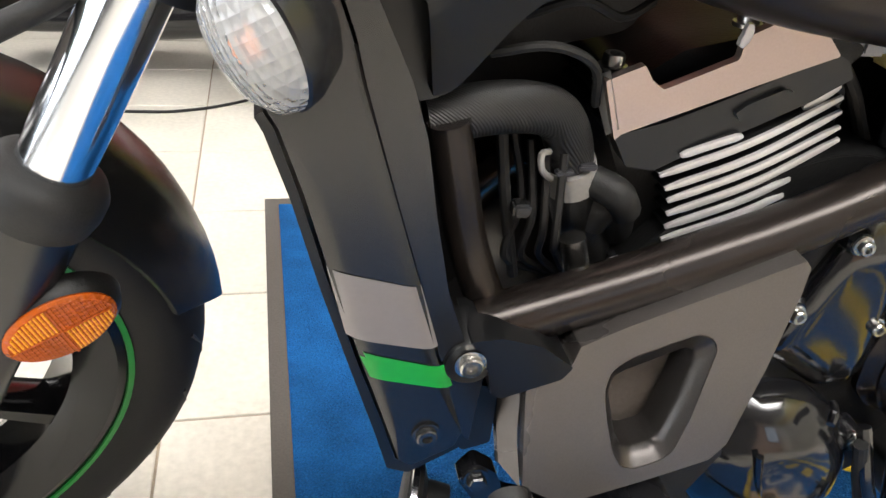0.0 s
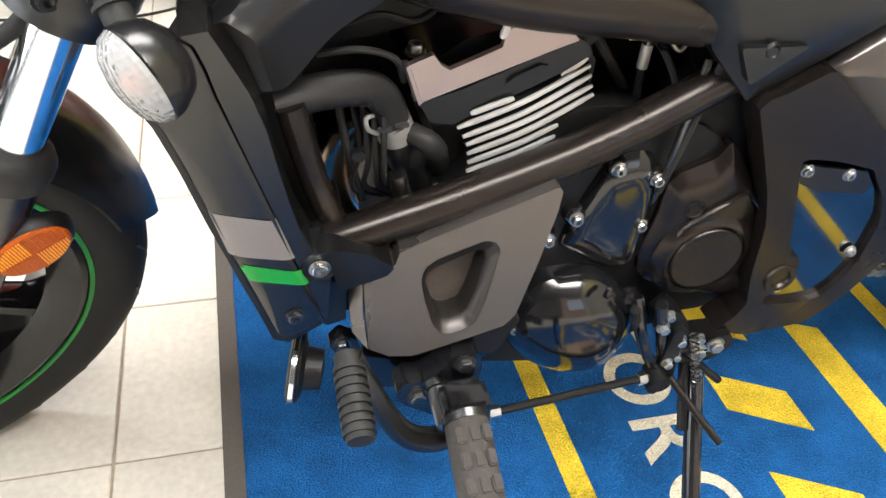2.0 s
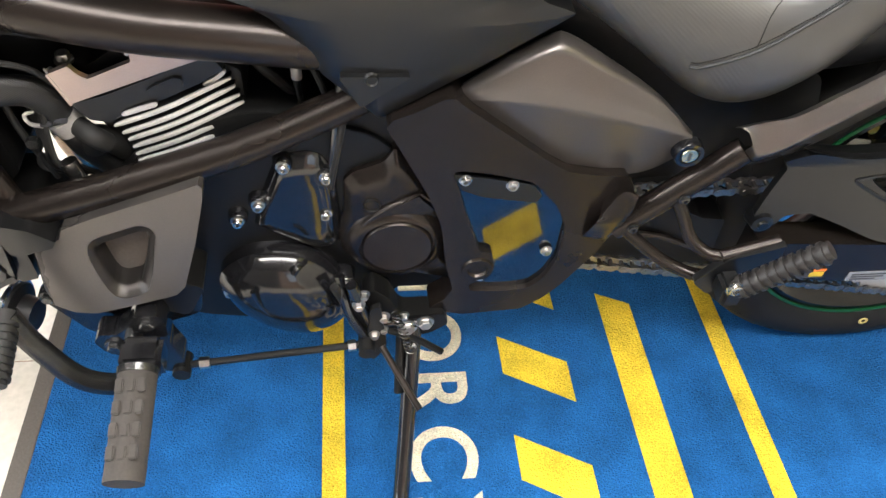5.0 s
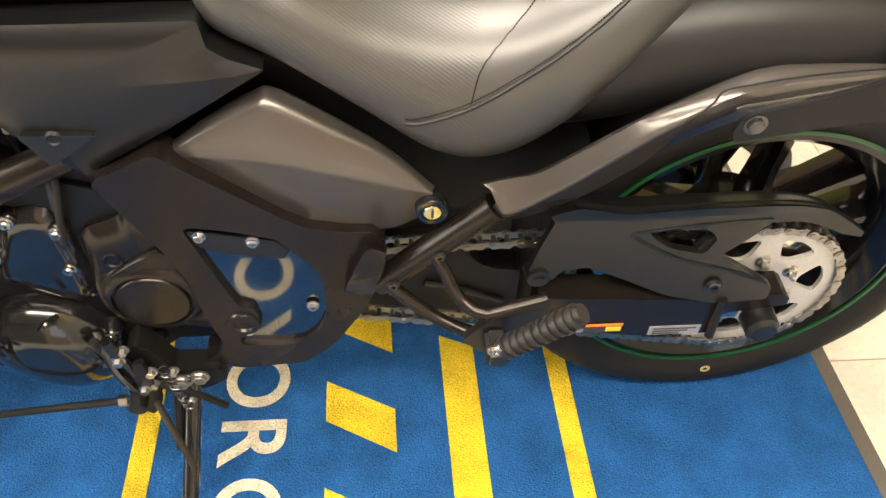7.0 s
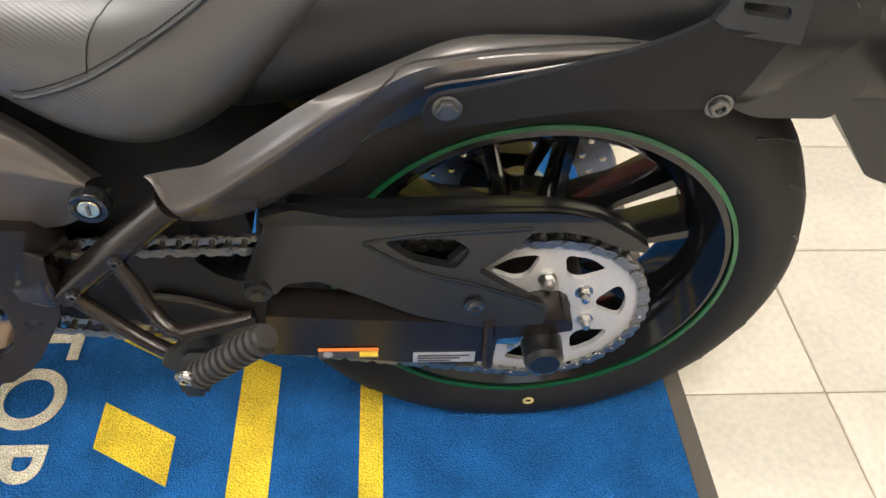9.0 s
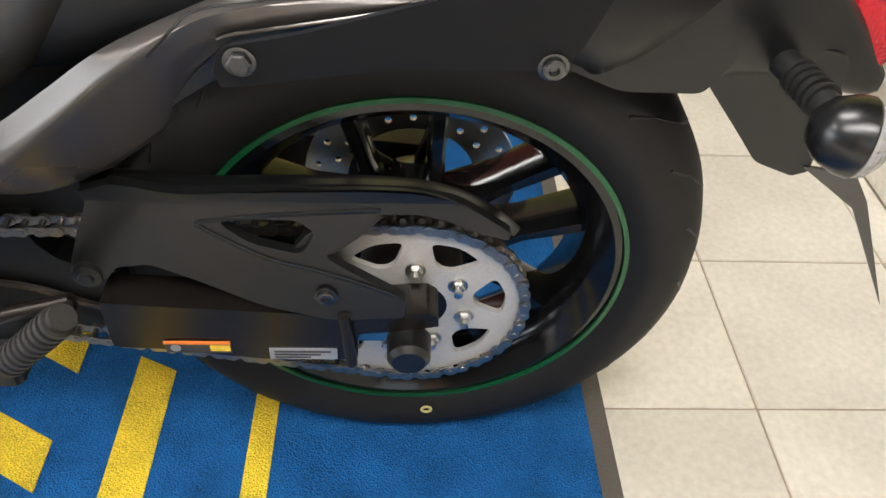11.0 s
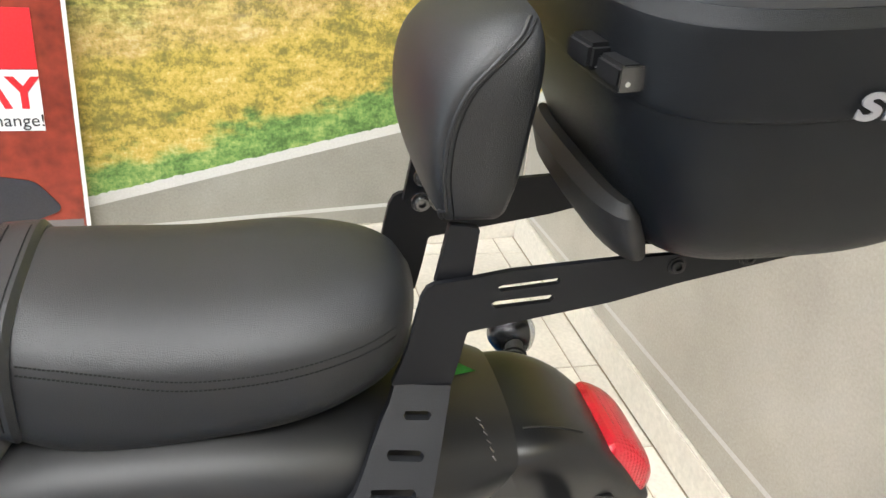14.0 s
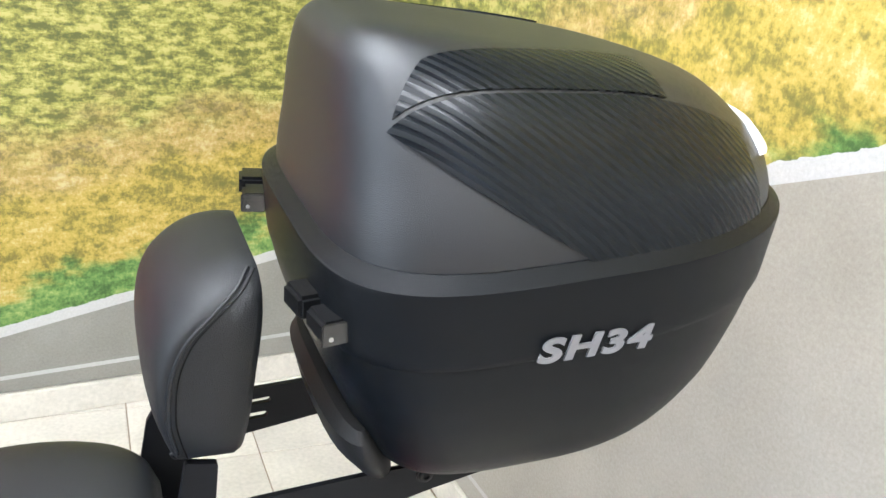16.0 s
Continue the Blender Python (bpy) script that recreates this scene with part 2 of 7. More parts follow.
def lathe(profile, c, axis="y", seg=48, bm=None, closed=False, sweep=None):
    """Profile of (radius, along) turned round an axis through c."""
    bm = bm or bmesh.new()
    rings = []
    lo, hi = sweep or (0, 2 * math.pi)
    full = sweep is None
    for r, a in profile:
        ring = []
        for k in range(seg + (0 if full else 1)):
            w = lo + (hi - lo) * k / seg
            x, y = r * math.cos(w), r * math.sin(w)
            ring.append(Vector(c) + Vector({"y": (x, a, y), "x": (a, x, y), "z": (x, y, a)}[axis]))
        rings.append(ring)
    if closed:
        rings.append(rings[0])
        rows = [[bm.verts.new(p) for p in ring] for ring in rings[:-1]]
        rows.append(rows[0])
        for a, b in zip(rows, rows[1:]):
            n = len(a)
            for i in range(n if full else n - 1):
                bm.faces.new((a[i], a[(i + 1) % n], b[(i + 1) % n], b[i]))
        if not full:
            bm.faces.new([r[0] for r in rows[:-1]])
            bm.faces.new([r[-1] for r in rows[:-1]])
    else:
        skin(bm, rings, caps=full, closed=full)
    return bm


def rounded(outline, k=0.25, n=4):
    """Outline with its corners rounded, k of the shorter side."""
    P = [Vector(p) for p in outline]
    out = []
    m = len(P)
    for i in range(m):
        a, b, c = P[i - 1], P[i], P[(i + 1) % m]
        d = min((a - b).length, (c - b).length) * k
        s, e = b + (a - b).normalized() * d, b + (c - b).normalized() * d
        for j in range(n + 1):
            t = j / n
            out.append(s * (1 - t) ** 2 + b * 2 * t * (1 - t) + e * t * t)
    return out


def slab(outline, v0, v1, holes=(), k=0.25, bevel=0.002, round_it=True, bm=None, tilt=None):
    """Plate in the side plane, from lateral v0 to v1, with rounded corners, holes and broken edges."""
    own = bmesh.new()
    loops = [rounded(outline, k) if round_it else [Vector(p) for p in outline]] + [rounded(h, 0.35) for h in holes]
    vs = [own.verts.new((p[0], v0, p[1])) for lp in loops for p in lp]
    for tri in tessellate_polygon([[Vector((p[0], p[1], 0)) for p in lp] for lp in loops]):
        if len(set(tri)) == 3:
            own.faces.new([vs[i] for i in tri])
    r = bmesh.ops.extrude_face_region(own, geom=own.faces[:])
    for g in r["geom"]:
        if isinstance(g, bmesh.types.BMVert):
            g.co.y = v1
    bmesh.ops.recalc_face_normals(own, faces=own.faces[:])
    if bevel:
        sharp = [e for e in own.edges if len(e.link_faces) == 2 and e.calc_face_angle() > 1.0 and abs(e.verts[0].co.y - e.verts[1].co.y) < 1e-6]
        bmesh.ops.bevel(own, geom=sharp, offset=bevel, segments=2, affect="EDGES", clamp_overlap=True)
    if tilt:
        for v in own.verts:
            v.co.y += tilt(v.co.x, v.co.z)
    if bm is None:
        return own
    join(bm, own)
    return bm


def join(bm, other, m=None):
    me = bpy.data.meshes.new("tmp")
    if m is not None:
        other.transform(m)
    other.to_mesh(me)
    other.free()
    bm.from_mesh(me)
    bpy.data.meshes.remove(me)
    return bm


def pillow(outline, v_edge, bulge, depth=0.02, rings=8, power=2.0, k=0.3, centre=None, n=5, tilt=None):
    """Domed panel: outline at v_edge, swelling by bulge towards the middle, with a rim of that depth behind."""
    bm = bmesh.new()
    P = rounded(outline, k, n)
    c = Vector(centre) if centre else sum((Vector(p) for p in P), Vector((0, 0))) / len(P)
    out = [[(p.x, v_edge + depth, p.y) for p in P]]
    for i in range(rings + 1):
        s = 1 - i / rings * 0.96
        v = v_edge - bulge * (1 - s ** power)
        out.append([(c.x + (p.x - c.x) * s, v, c.y + (p.y - c.y) * s) for p in P])
    skin(bm, out)
    if tilt:
        for v in bm.verts:
            v.co.y += tilt(v.co.x, v.co.z)
    return bm


def box(x0, x1, y0, y1, z0, z1, bevel=0.0, bm=None, seg=2):
    own = bmesh.new()
    bmesh.ops.create_cube(own, size=1)
    for v in own.verts:
        v.co = Vector(((x0 + x1) / 2 + v.co.x * (x1 - x0), (y0 + y1) / 2 + v.co.y * (y1 - y0), (z0 + z1) / 2 + v.co.z * (z1 - z0)))
    if bevel:
        bmesh.ops.bevel(own, geom=own.edges[:], offset=bevel, segments=seg, affect="EDGES")
    if bm is None:
        return own
    return join(bm, own)


def bolt(c, r=0.008, h=0.006, axis="y", sides=6, socket=True, sign=-1, washer=True):
    """Hex or socket bolt head on a washer, its head towards sign of the axis."""
    bm = bmesh.new()
    if washer:
        lathe([(0.001, 0), (r * 1.35, 0), (r * 1.35, sign * h * 0.25), (r, sign * h * 0.3)], c, axis, 18, bm)
    prof = [(r, 0), (r, sign * h * 0.85), (r * 0.85, sign * h)]
    prof += [(r * 0.5, sign * h), (r * 0.45, sign * h * 0.5), (0.0005, sign * h * 0.5)] if socket else [(0.0005, sign * h)]
    lathe(prof, c, axis, sides if not socket else 16, bm)
    return bm


def loft(sections, n=40, power=2.4, axis="x", caps=True):
    """Skin through superellipse sections (along, centre_v, half_v, centre_h, half_h[, power])."""
    bm = bmesh.new()
    rings = []
    for s in sections:
        a, cv, hv, ch, hh = s[:5]
        p = s[5] if len(s) > 5 else power
        ring = []
        for k in range(n):
            w = 2 * math.pi * k / n
            x = math.copysign(abs(math.cos(w)) ** (2 / p), math.cos(w)) * hv + cv
            y = math.copysign(abs(math.sin(w)) ** (2 / p), math.sin(w)) * hh + ch
            ring.append((a, x, y) if axis == "x" else (x, y, a))
        rings.append(ring)
    skin(bm, rings, caps)
    return bm


def interp(sections, m=6):
    """Smoothly more sections between the given ones."""
    k = len(sections[0])
    S = [np.array(s, float) for s in sections]
    out = []
    for i in range(len(S) - 1):
        a = S[i - 1] if i else 2 * S[0] - S[1]
        b, c = S[i], S[i + 1]
        d = S[i + 2] if i + 2 < len(S) else 2 * c - b
        for j in range(m):
            t = j / m
            out.append(0.5 * (2 * b + (c - a) * t + (2 * a - 5 * b + 4 * c - d) * t * t + (3 * b - a - 3 * c + d) * t ** 3))
    out.append(S[-1])
    return [tuple(o) for o in out]


def sheet(rows, soft=0.18, n=5, back=0.02):
    """Moulded panel lofted through lines from one edge to the other, its creases softened, its edges turned back."""
    R = [spline(r, n) for r in rows]
    out = [[p + Vector((0, back, -back * 0.8)) for p in R[0]], R[0]]
    for a, b, c in zip(R, R[1:], R[2:]):
        out.append([q.lerp(p, soft) for p, q in zip(a, b)])
        out.append([(p + q * 6 + r) / 8 for p, q, r in zip([q.lerp(p, soft) for p, q in zip(a, b)], b, [q.lerp(r, soft) for q, r in zip(b, c)])])
        out.append([q.lerp(r, soft) for q, r in zip(b, c)])
    out.append(R[-1])
    # even spacing between the creases keeps the flats flat
    out = [row for a, b in zip(out, out[1:]) for row in [a] + [[p.lerp(q, k) for p, q in zip(a, b)] for k in ((0.2, 0.5, 0.8) if (a[len(a) // 2] - b[len(b) // 2]).length > 0.012 else ())]] + [out[-1]]
    out.append([p + Vector((0, back, 0)) for p in R[-1]])
    bm = bmesh.new()
    skin(bm, out, closed=False)
    return bm


def ribbon(pts, h, t, n=6):
    """Flat bar along a line: h tall, t deep towards the middle, with broken edges."""
    P = spline(pts, n)
    bm = bmesh.new()
    rings = []
    for i, p in enumerate(P):
        u = (P[min(i + 1, len(P) - 1)] - P[max(i - 1, 0)]).normalized()
        up = Vector((0, 1, 0)).cross(u).normalized() * -1
        k = 0.55 if i in (0, len(P) - 1) else 1.0
        q = [(-0.5, 0.12), (-0.34, 0.0), (0.34, 0.0), (0.5, 0.12), (0.5, 1.0), (-0.5, 1.0)]
        rings.append([p + up * h * a * k + Vector((0, t * b, 0)) for a, b in q])
    skin(bm, rings)
    return bm


# ---- the room ----
TX, TY, X0, Y0 = 0.3158, 0.3035, 0.168, -0.03
BACK_A, BACK_B = Vector((0.95, 1.43)), Vector((2.47, 1.61))
EAST = 2.465
room = dict(west=-3.6, south=-3.4, top=2.75)


def structure(name, bm, mat, label, category):
    return tagged(part(name, bm, mat), label, category, kind="structure")


floor = structure("floor", box(-3.7, 2.7, -3.5, 3.8, -0.06, -0.003), M_GROUT, "tiled showroom floor with brown grout lines", "floor")
ceiling = structure("ceiling", box(-3.7, 2.7, -3.5, 3.8, room["top"], room["top"] + 0.1), M_CEIL, "unseen ceiling, grey tone set to cut bounced light", "ceiling")
ang = math.atan2(BACK_B.y - BACK_A.y, BACK_B.x - BACK_A.x)
blen = (BACK_B - BACK_A).length
back_m = pose(BACK_A.x, BACK_A.y, 0, 0, 0, math.degrees(ang))


def wall(name, bm, m, label, mat=M_WALL):
    ob = part(name, bm, mat, m=m)
    return tagged(ob, label, "wall", kind="structure")


wall("wall_north", box(0.0, blen + 0.2, 0.0, 0.15, -0.05, 2.8), back_m, "cream painted wall behind the printed mural")
wall("wall_east", box(EAST, EAST + 0.15, -3.5, 1.9, -0.05, 2.8), pose(0, 0, 0), "cream painted end wall carrying the printed mural")
wall("wall_return", box(0.95, 1.10, 1.585, 3.7, -0.05, 2.8), pose(0, 0, 0), "cream wall at the end of the mural bay")
wall("wall_far", box(-3.75, 1.10, 3.7, 3.85, -0.05, 2.8), pose(0, 0, 0), "dark grey painted far wall of the showroom", M_DARKWALL)
wall("wall_south", box(-3.75, 0.6, -3.55, -3.4, -0.05, 2.8), pose(0, 0, 0), "unseen rear wall of the showroom, dark grey to cut bounced light", M_DARKWALL)


def added_window_bay():
    """Unseen end of the rear wall, added: brown to warm reflections, opening for fill."""
    bm = box(0.6, 1.3, -3.55, -3.4, -0.05, 2.8)
    box(2.4, 2.7, -3.55, -3.4, -0.05, 2.8, bm=bm)
    box(1.3, 2.4, -3.55, -3.4, -0.05, 1.0, bm=bm)
    box(1.3, 2.4, -3.55, -3.4, 2.4, 2.8, bm=bm)
    wall("wall_south_bay", bm, pose(0, 0, 0), "unseen added wall, brown to warm reflections, with a window opening", M_WARMWALL)
    win = thing("window_2", "added unseen window for fill light, with a dark metal frame", "window", pose(1.85, -3.48, 1.7), kind="structure")
    for a, b, c, d in ((-0.55, -0.50, -0.7, 0.7), (0.50, 0.55, -0.7, 0.7), (-0.50, 0.50, -0.7, -0.65), (-0.50, 0.50, 0.65, 0.7), (-0.02, 0.02, -0.65, 0.65)):
        part("window_frame", box(a, b, -0.03, 0.03, c, d, 0.004), M_SHADOW, win)


added_window_bay()


def shopfront():
    """West wall with one wide glazed opening."""
    bm = box(-3.75, -3.6, -3.5, -2.9, -0.05, 2.8)
    box(-3.75, -3.6, 0.5, 3.7, -0.05, 2.8, bm=bm)
    box(-3.75, -3.6, -2.9, 0.5, -0.05, 0.25, bm=bm)
    box(-3.75, -3.6, -2.9, 0.5, 2.45, 2.8, bm=bm)
    wall("wall_west", bm, pose(0, 0, 0), "unseen wall, dark to cut bounced light, with a wide shop window opening", M_DARKWALL)
    win = thing("window_1", "wide shop window with a dark metal frame", "window", pose(-3.68, -1.2, 1.35), kind="structure")
    for a, b, c, d in ((-1.7, -1.64, -1.1, 1.1), (1.64, 1.7, -1.1, 1.1), (-0.03, 0.03, -1.1, 1.1), (-1.64, 1.64, -1.1, -1.04), (-1.64, 1.64, 1.04, 1.1)):
        part("window_frame", box(-0.03, 0.03, a, b, c, d, 0.004), M_SHADOW, win)


shopfront()


def mural_material(name, k0, k1, seed, flip=1.0):
    """Printed view of a road below a flowering verge; the kerb rises along the wall."""
    m = material(name, (0.5, 0.5, 0.5), 0.55, 0.0, 0.0, 40, 0.0)
    nt, nn, ll, b = nodes_of(m)
    for l in list(b.inputs["Base Color"].links):
        ll.remove(l)
    tc = nn.new("ShaderNodeTexCoord")
    sep = nn.new("ShaderNodeSeparateXYZ")
    ll.new(tc.outputs["Object"], sep.inputs[0])

    def math_node(op, a, bb=None, c=None):
        n = nn.new("ShaderNodeMath")
        n.operation = op
        for i, x in enumerate((a, bb, c)):
            if x is None:
                continue
            if isinstance(x, (int, float)):
                n.inputs[i].default_value = x
            else:
                ll.new(x, n.inputs[i])
        return n.outputs[0]

    def noise_node(scale, detail, stretch=(1, 1, 1), rough=0.6):
        mp = nn.new("ShaderNodeMapping")
        mp.inputs["Scale"].default_value = stretch
        mp.inputs["Location"].default_value = (seed, seed * 0.7, 0)
        ll.new(tc.outputs["Object"], mp.inputs[0])
        n = nn.new("ShaderNodeTexNoise")
        n.inputs["Scale"].default_value, n.inputs["Detail"].default_value, n.inputs["Roughness"].default_value = scale, detail, rough
        ll.new(mp.outputs[0], n.inputs["Vector"])
        return n.outputs[0]

    def ramp(fac, stops, tone=0.685):
        r = nn.new("ShaderNodeValToRGB")
        while len(r.color_ramp.elements) < len(stops):
            r.color_ramp.elements.new(0.5)
        for e, (p, c) in zip(r.color_ramp.elements, stops):
            e.position, e.color = p, (*[x * (tone if c not in ((0, 0, 0), (1, 1, 1)) else 1) for x in c], 1)
        ll.new(fac, r.inputs[0])
        return r.outputs[0]

    def mix(fac, a, c):
        n = nn.new("ShaderNodeMix")
        n.data_type = "RGBA"
        ll.new(fac, n.inputs[0])
        ll.new(a, n.inputs[6])
        ll.new(c, n.inputs[7])
        return n.outputs[2]

    base = math_node("MULTIPLY_ADD", sep.outputs[0], k1, k0)
    d = math_node("SUBTRACT", sep.outputs[2], base)
    wob = math_node("MULTIPLY_ADD", noise_node(60, 5), 0.03, -0.015)
    dw = math_node("ADD", d, math_node("MULTIPLY", wob, 0.5))
    fine = math_node("ADD", math_node("MULTIPLY", noise_node(38, 15, (0.8, 1, 1.2), 0.72), 0.6), math_node("MULTIPLY", noise_node(150, 6, (0.7, 1, 0.5), 0.7), 0.4))
    clump = noise_node(7, 6, (0.8, 1, 1.6))
    mixf = math_node("MULTIPLY_ADD", math_node("ADD", math_node("MULTIPLY", fine, 0.66), math_node("MULTIPLY", clump, 0.34)), 1.85, -0.42)
    tuft = noise_node(32, 7, (0.6, 1, 1.5), 0.62)
    tufts = math_node("MULTIPLY_ADD", math_node("ADD", math_node("MULTIPLY", fine, 0.5), math_node("MULTIPLY", tuft, 0.5)), 2.3, -0.66)
    yellow = ramp(mixf, [(0.34, (0.24, 0.22, 0.05)), (0.45, (0.42, 0.34, 0.07)), (0.51, (0.66, 0.50, 0.09)), (0.58, (0.78, 0.56, 0.15)), (0.67, (0.88, 0.76, 0.34))])
    green = ramp(mixf, [(0.36, (0.08, 0.17, 0.04)), (0.47, (0.17, 0.33, 0.08)), (0.56, (0.30, 0.47, 0.12)), (0.66, (0.56, 0.62, 0.22))])
    bush = ramp(tufts, [(0.36, (0.17, 0.18, 0.05)), (0.46, (0.33, 0.33, 0.08)), (0.53, (0.52, 0.49, 0.11)), (0.63, (0.78, 0.70, 0.24))])
    pink = ramp(tufts, [(0.38, (0.26, 0.19, 0.10)), (0.48, (0.50, 0.34, 0.20)), (0.54, (0.62, 0.38, 0.30)), (0.64, (0.78, 0.68, 0.36))])
    dd = math_node("ADD", d, math_node("MULTIPLY_ADD", clump, 0.36, -0.18 if flip > 0 else -0.08))
    grass = mix(ramp(dd, [(0.10, (0, 0, 0)), (0.15, (1, 1, 1))]), green, yellow)
    grass = mix(ramp(dd, [(0.34, (0, 0, 0)), (0.40, (0.45, 0.45, 0.45))]), grass, pink)
    grass = mix(ramp(dd, [(0.46, (0, 0, 0)), (0.54, (1, 1, 1))]), grass, bush)
    grain = noise_node(160, 8, rough=0.8)
    road = ramp(math_node("ADD", math_node("MULTIPLY", grain, 0.5), math_node("MULTIPLY", noise_node(2.2, 5), 0.5)), [(0.35, (0.27, 0.26, 0.225)), (0.5, (0.37, 0.355, 0.31)), (0.65, (0.48, 0.465, 0.41))] if flip > 0 else [(0.35, (0.42, 0.385, 0.32)), (0.5, (0.56, 0.52, 0.44)), (0.65, (0.70, 0.66, 0.57))])
    white = ramp(grain, [(0.3, (0.66, 0.65, 0.62)), (0.7, (0.88, 0.87, 0.85))])
    # kerb stone line, and a fainter painted line low on the road
    is_grass = math_node("GREATER_THAN", dw, 0.028)
    is_line = math_node("MULTIPLY", math_node("GREATER_THAN", d, -0.002), math_node("LESS_THAN", d, 0.04))
    low = math_node("SUBTRACT", sep.outputs[2], math_node("MULTIPLY_ADD", sep.outputs[0], k1 * 0.12, 0.115 - (0 if flip > 0 else 0.0)))
    is_low = math_node("LESS_THAN", math_node("ABSOLUTE", low), 0.006)
    col = mix(math_node("MULTIPLY", is_low, 0.8), road, white)
    col = mix(is_line, col, white)
    col = mix(is_grass, col, grass)
    ll.new(col, b.inputs["Base Color"])
    return m


def murals():
    # along the north wall: local x from the west end, along the east wall: local x from the corner southwards
    s = blen - (BACK_B.x - 1.16) / math.cos(ang)
    k1 = (0.46 - 0.185) / (1.29 / math.cos(ang))
    bm = box(0.004, blen - 0.014, -0.006, -0.001, 0.085, 2.5)
    ob = part("mural", bm, mural_material("mural_print_verge", 0.185 - k1 * s, k1, 3.0), m=back_m)
    tagged(ob, "printed mural of a road kerb and yellow flowering grass", "mural", kind="structure")
    bm = box(0.012, 4.6, -0.006, -0.001, 0.1, 2.5)
    ob = part("mural", bm, mural_material("mural_print_road", 0.450, 0.397, 11.0, -1.0), m=pose(EAST, 1.608, 0, 0, 0, -90))
    tagged(ob, "printed mural of a pale road bending under grass", "mural", kind="structure")
    base = part("baseboard", box(0.0, blen - 0.016, -0.016, -0.001, 0.0, 0.082, 0.003), M_TILE, m=back_m)
    tagged(base, "beige tile skirting along the mural wall", "baseboard", kind="structure")
    base = part("baseboard", box(0.018, 4.9, -0.016, -0.001, 0.0, 0.097, 0.003), M_TILE, m=pose(EAST, 1.608, 0, 0, 0, -90))
    tagged(base, "beige tile skirting along the end wall", "baseboard", kind="structure")


murals()


def lettering(txt, size, mat, parent, m, name="letter", depth=0.001, align="CENTER", bold=0.0, shear=0.0, sx=1.0, gap=1.0):
    cu = bpy.data.curves.new(name, "FONT")
    cu.body, cu.size, cu.align_x, cu.align_y, cu.extrude, cu.offset, cu.shear = txt, size, align, "CENTER", depth, bold, shear
    cu.space_character = gap
    tmp = bpy.data.objects.new("tmp", cu)
    scene.collection.objects.link(tmp)
    bpy.context.view_layer.update()
    me = bpy.data.meshes.new_from_object(tmp.evaluated_get(bpy.context.evaluated_depsgraph_get()))
    bpy.data.objects.remove(tmp)
    me.materials.clear()
    me.materials.append(mat)
    me.name = name
    ob = new(name, me)
    ob.parent = parent
    ob.matrix_basis = m @ Matrix.Diagonal((sx, 1, 1, 1))
    return ob


def carpet():
    c = thing("carpet", "blue showroom carpet with yellow bars and cream lettering", "carpet", pose(0, 0, 0))
    x0, x1, y0, y1 = 0.306, 1.846, -1.05, 0.925
    part("carpet_field", box(x0 + 0.027, x1 - 0.027, y0 + 0.027, y1 - 0.027, 0.0005, 0.004, 0.0015), M_BLUE, c)
    for a in ((x0, x0 + 0.027, y0, y1), (x1 - 0.027, x1, y0, y1), (x0 + 0.027, x1 - 0.027, y0, y0 + 0.027), (x0 + 0.027, x1 - 0.027, y1 - 0.027, y1)):
        part("border", box(*a, 0.0004, 0.0032, 0.001), M_BORDER, c, "grey rubber edge strip")

    def inlay(name, pts, mat, label):
        bm = bmesh.new()
        top = [bm.verts.new((x, y, 0.0056)) for x, y in pts]
        bot = [bm.verts.new((x, y, 0.002)) for x, y in pts]
        bm.faces.new(top)
        for i in range(len(pts)):
            j = (i + 1) % len(pts)
            bm.faces.new((top[i], bot[i], bot[j], top[j]))
        part(name, bm, mat, c, label)

    inlay("stripe", [(0.737, -0.98), (0.770, -0.98), (0.770, 0.84), (0.737, 0.84)], M_YELLOW, "narrow yellow bar")
    inlay("stripe", [(1.370, -0.98), (1.402, -0.98), (1.402, 0.84), (1.370, 0.84)], M_YELLOW, "narrow yellow bar")
    inlay("stripe", [(1.200, -0.98), (1.254, -0.98), (1.254, 0.026), (1.200, 0.052)], M_YELLOW, "wide yellow bar with a slanted end")
    inlay("stripe", [(1.200, 0.19), (1.254, 0.16), (1.254, 0.84), (1.200, 0.84)], M_YELLOW, "wide yellow bar with a slanted end")
    for k in range(-4, 4):
        o = -0.031 + 0.1845 * k
        inlay("diamond", [(1.017, o), (1.122, o - 0.058), (1.122, o - 0.133), (1.017, o - 0.073)], M_YELLOW, "yellow slanted block")
    for i, ch in enumerate("MOTORCYCLES"):
        lettering(ch, 0.135, M_CREAM, c, pose(0.905, -0.13 - 0.108 * (i - 4), 0.0045, 0, 0, -90), "letter", 0.0012, bold=0.002)


carpet()


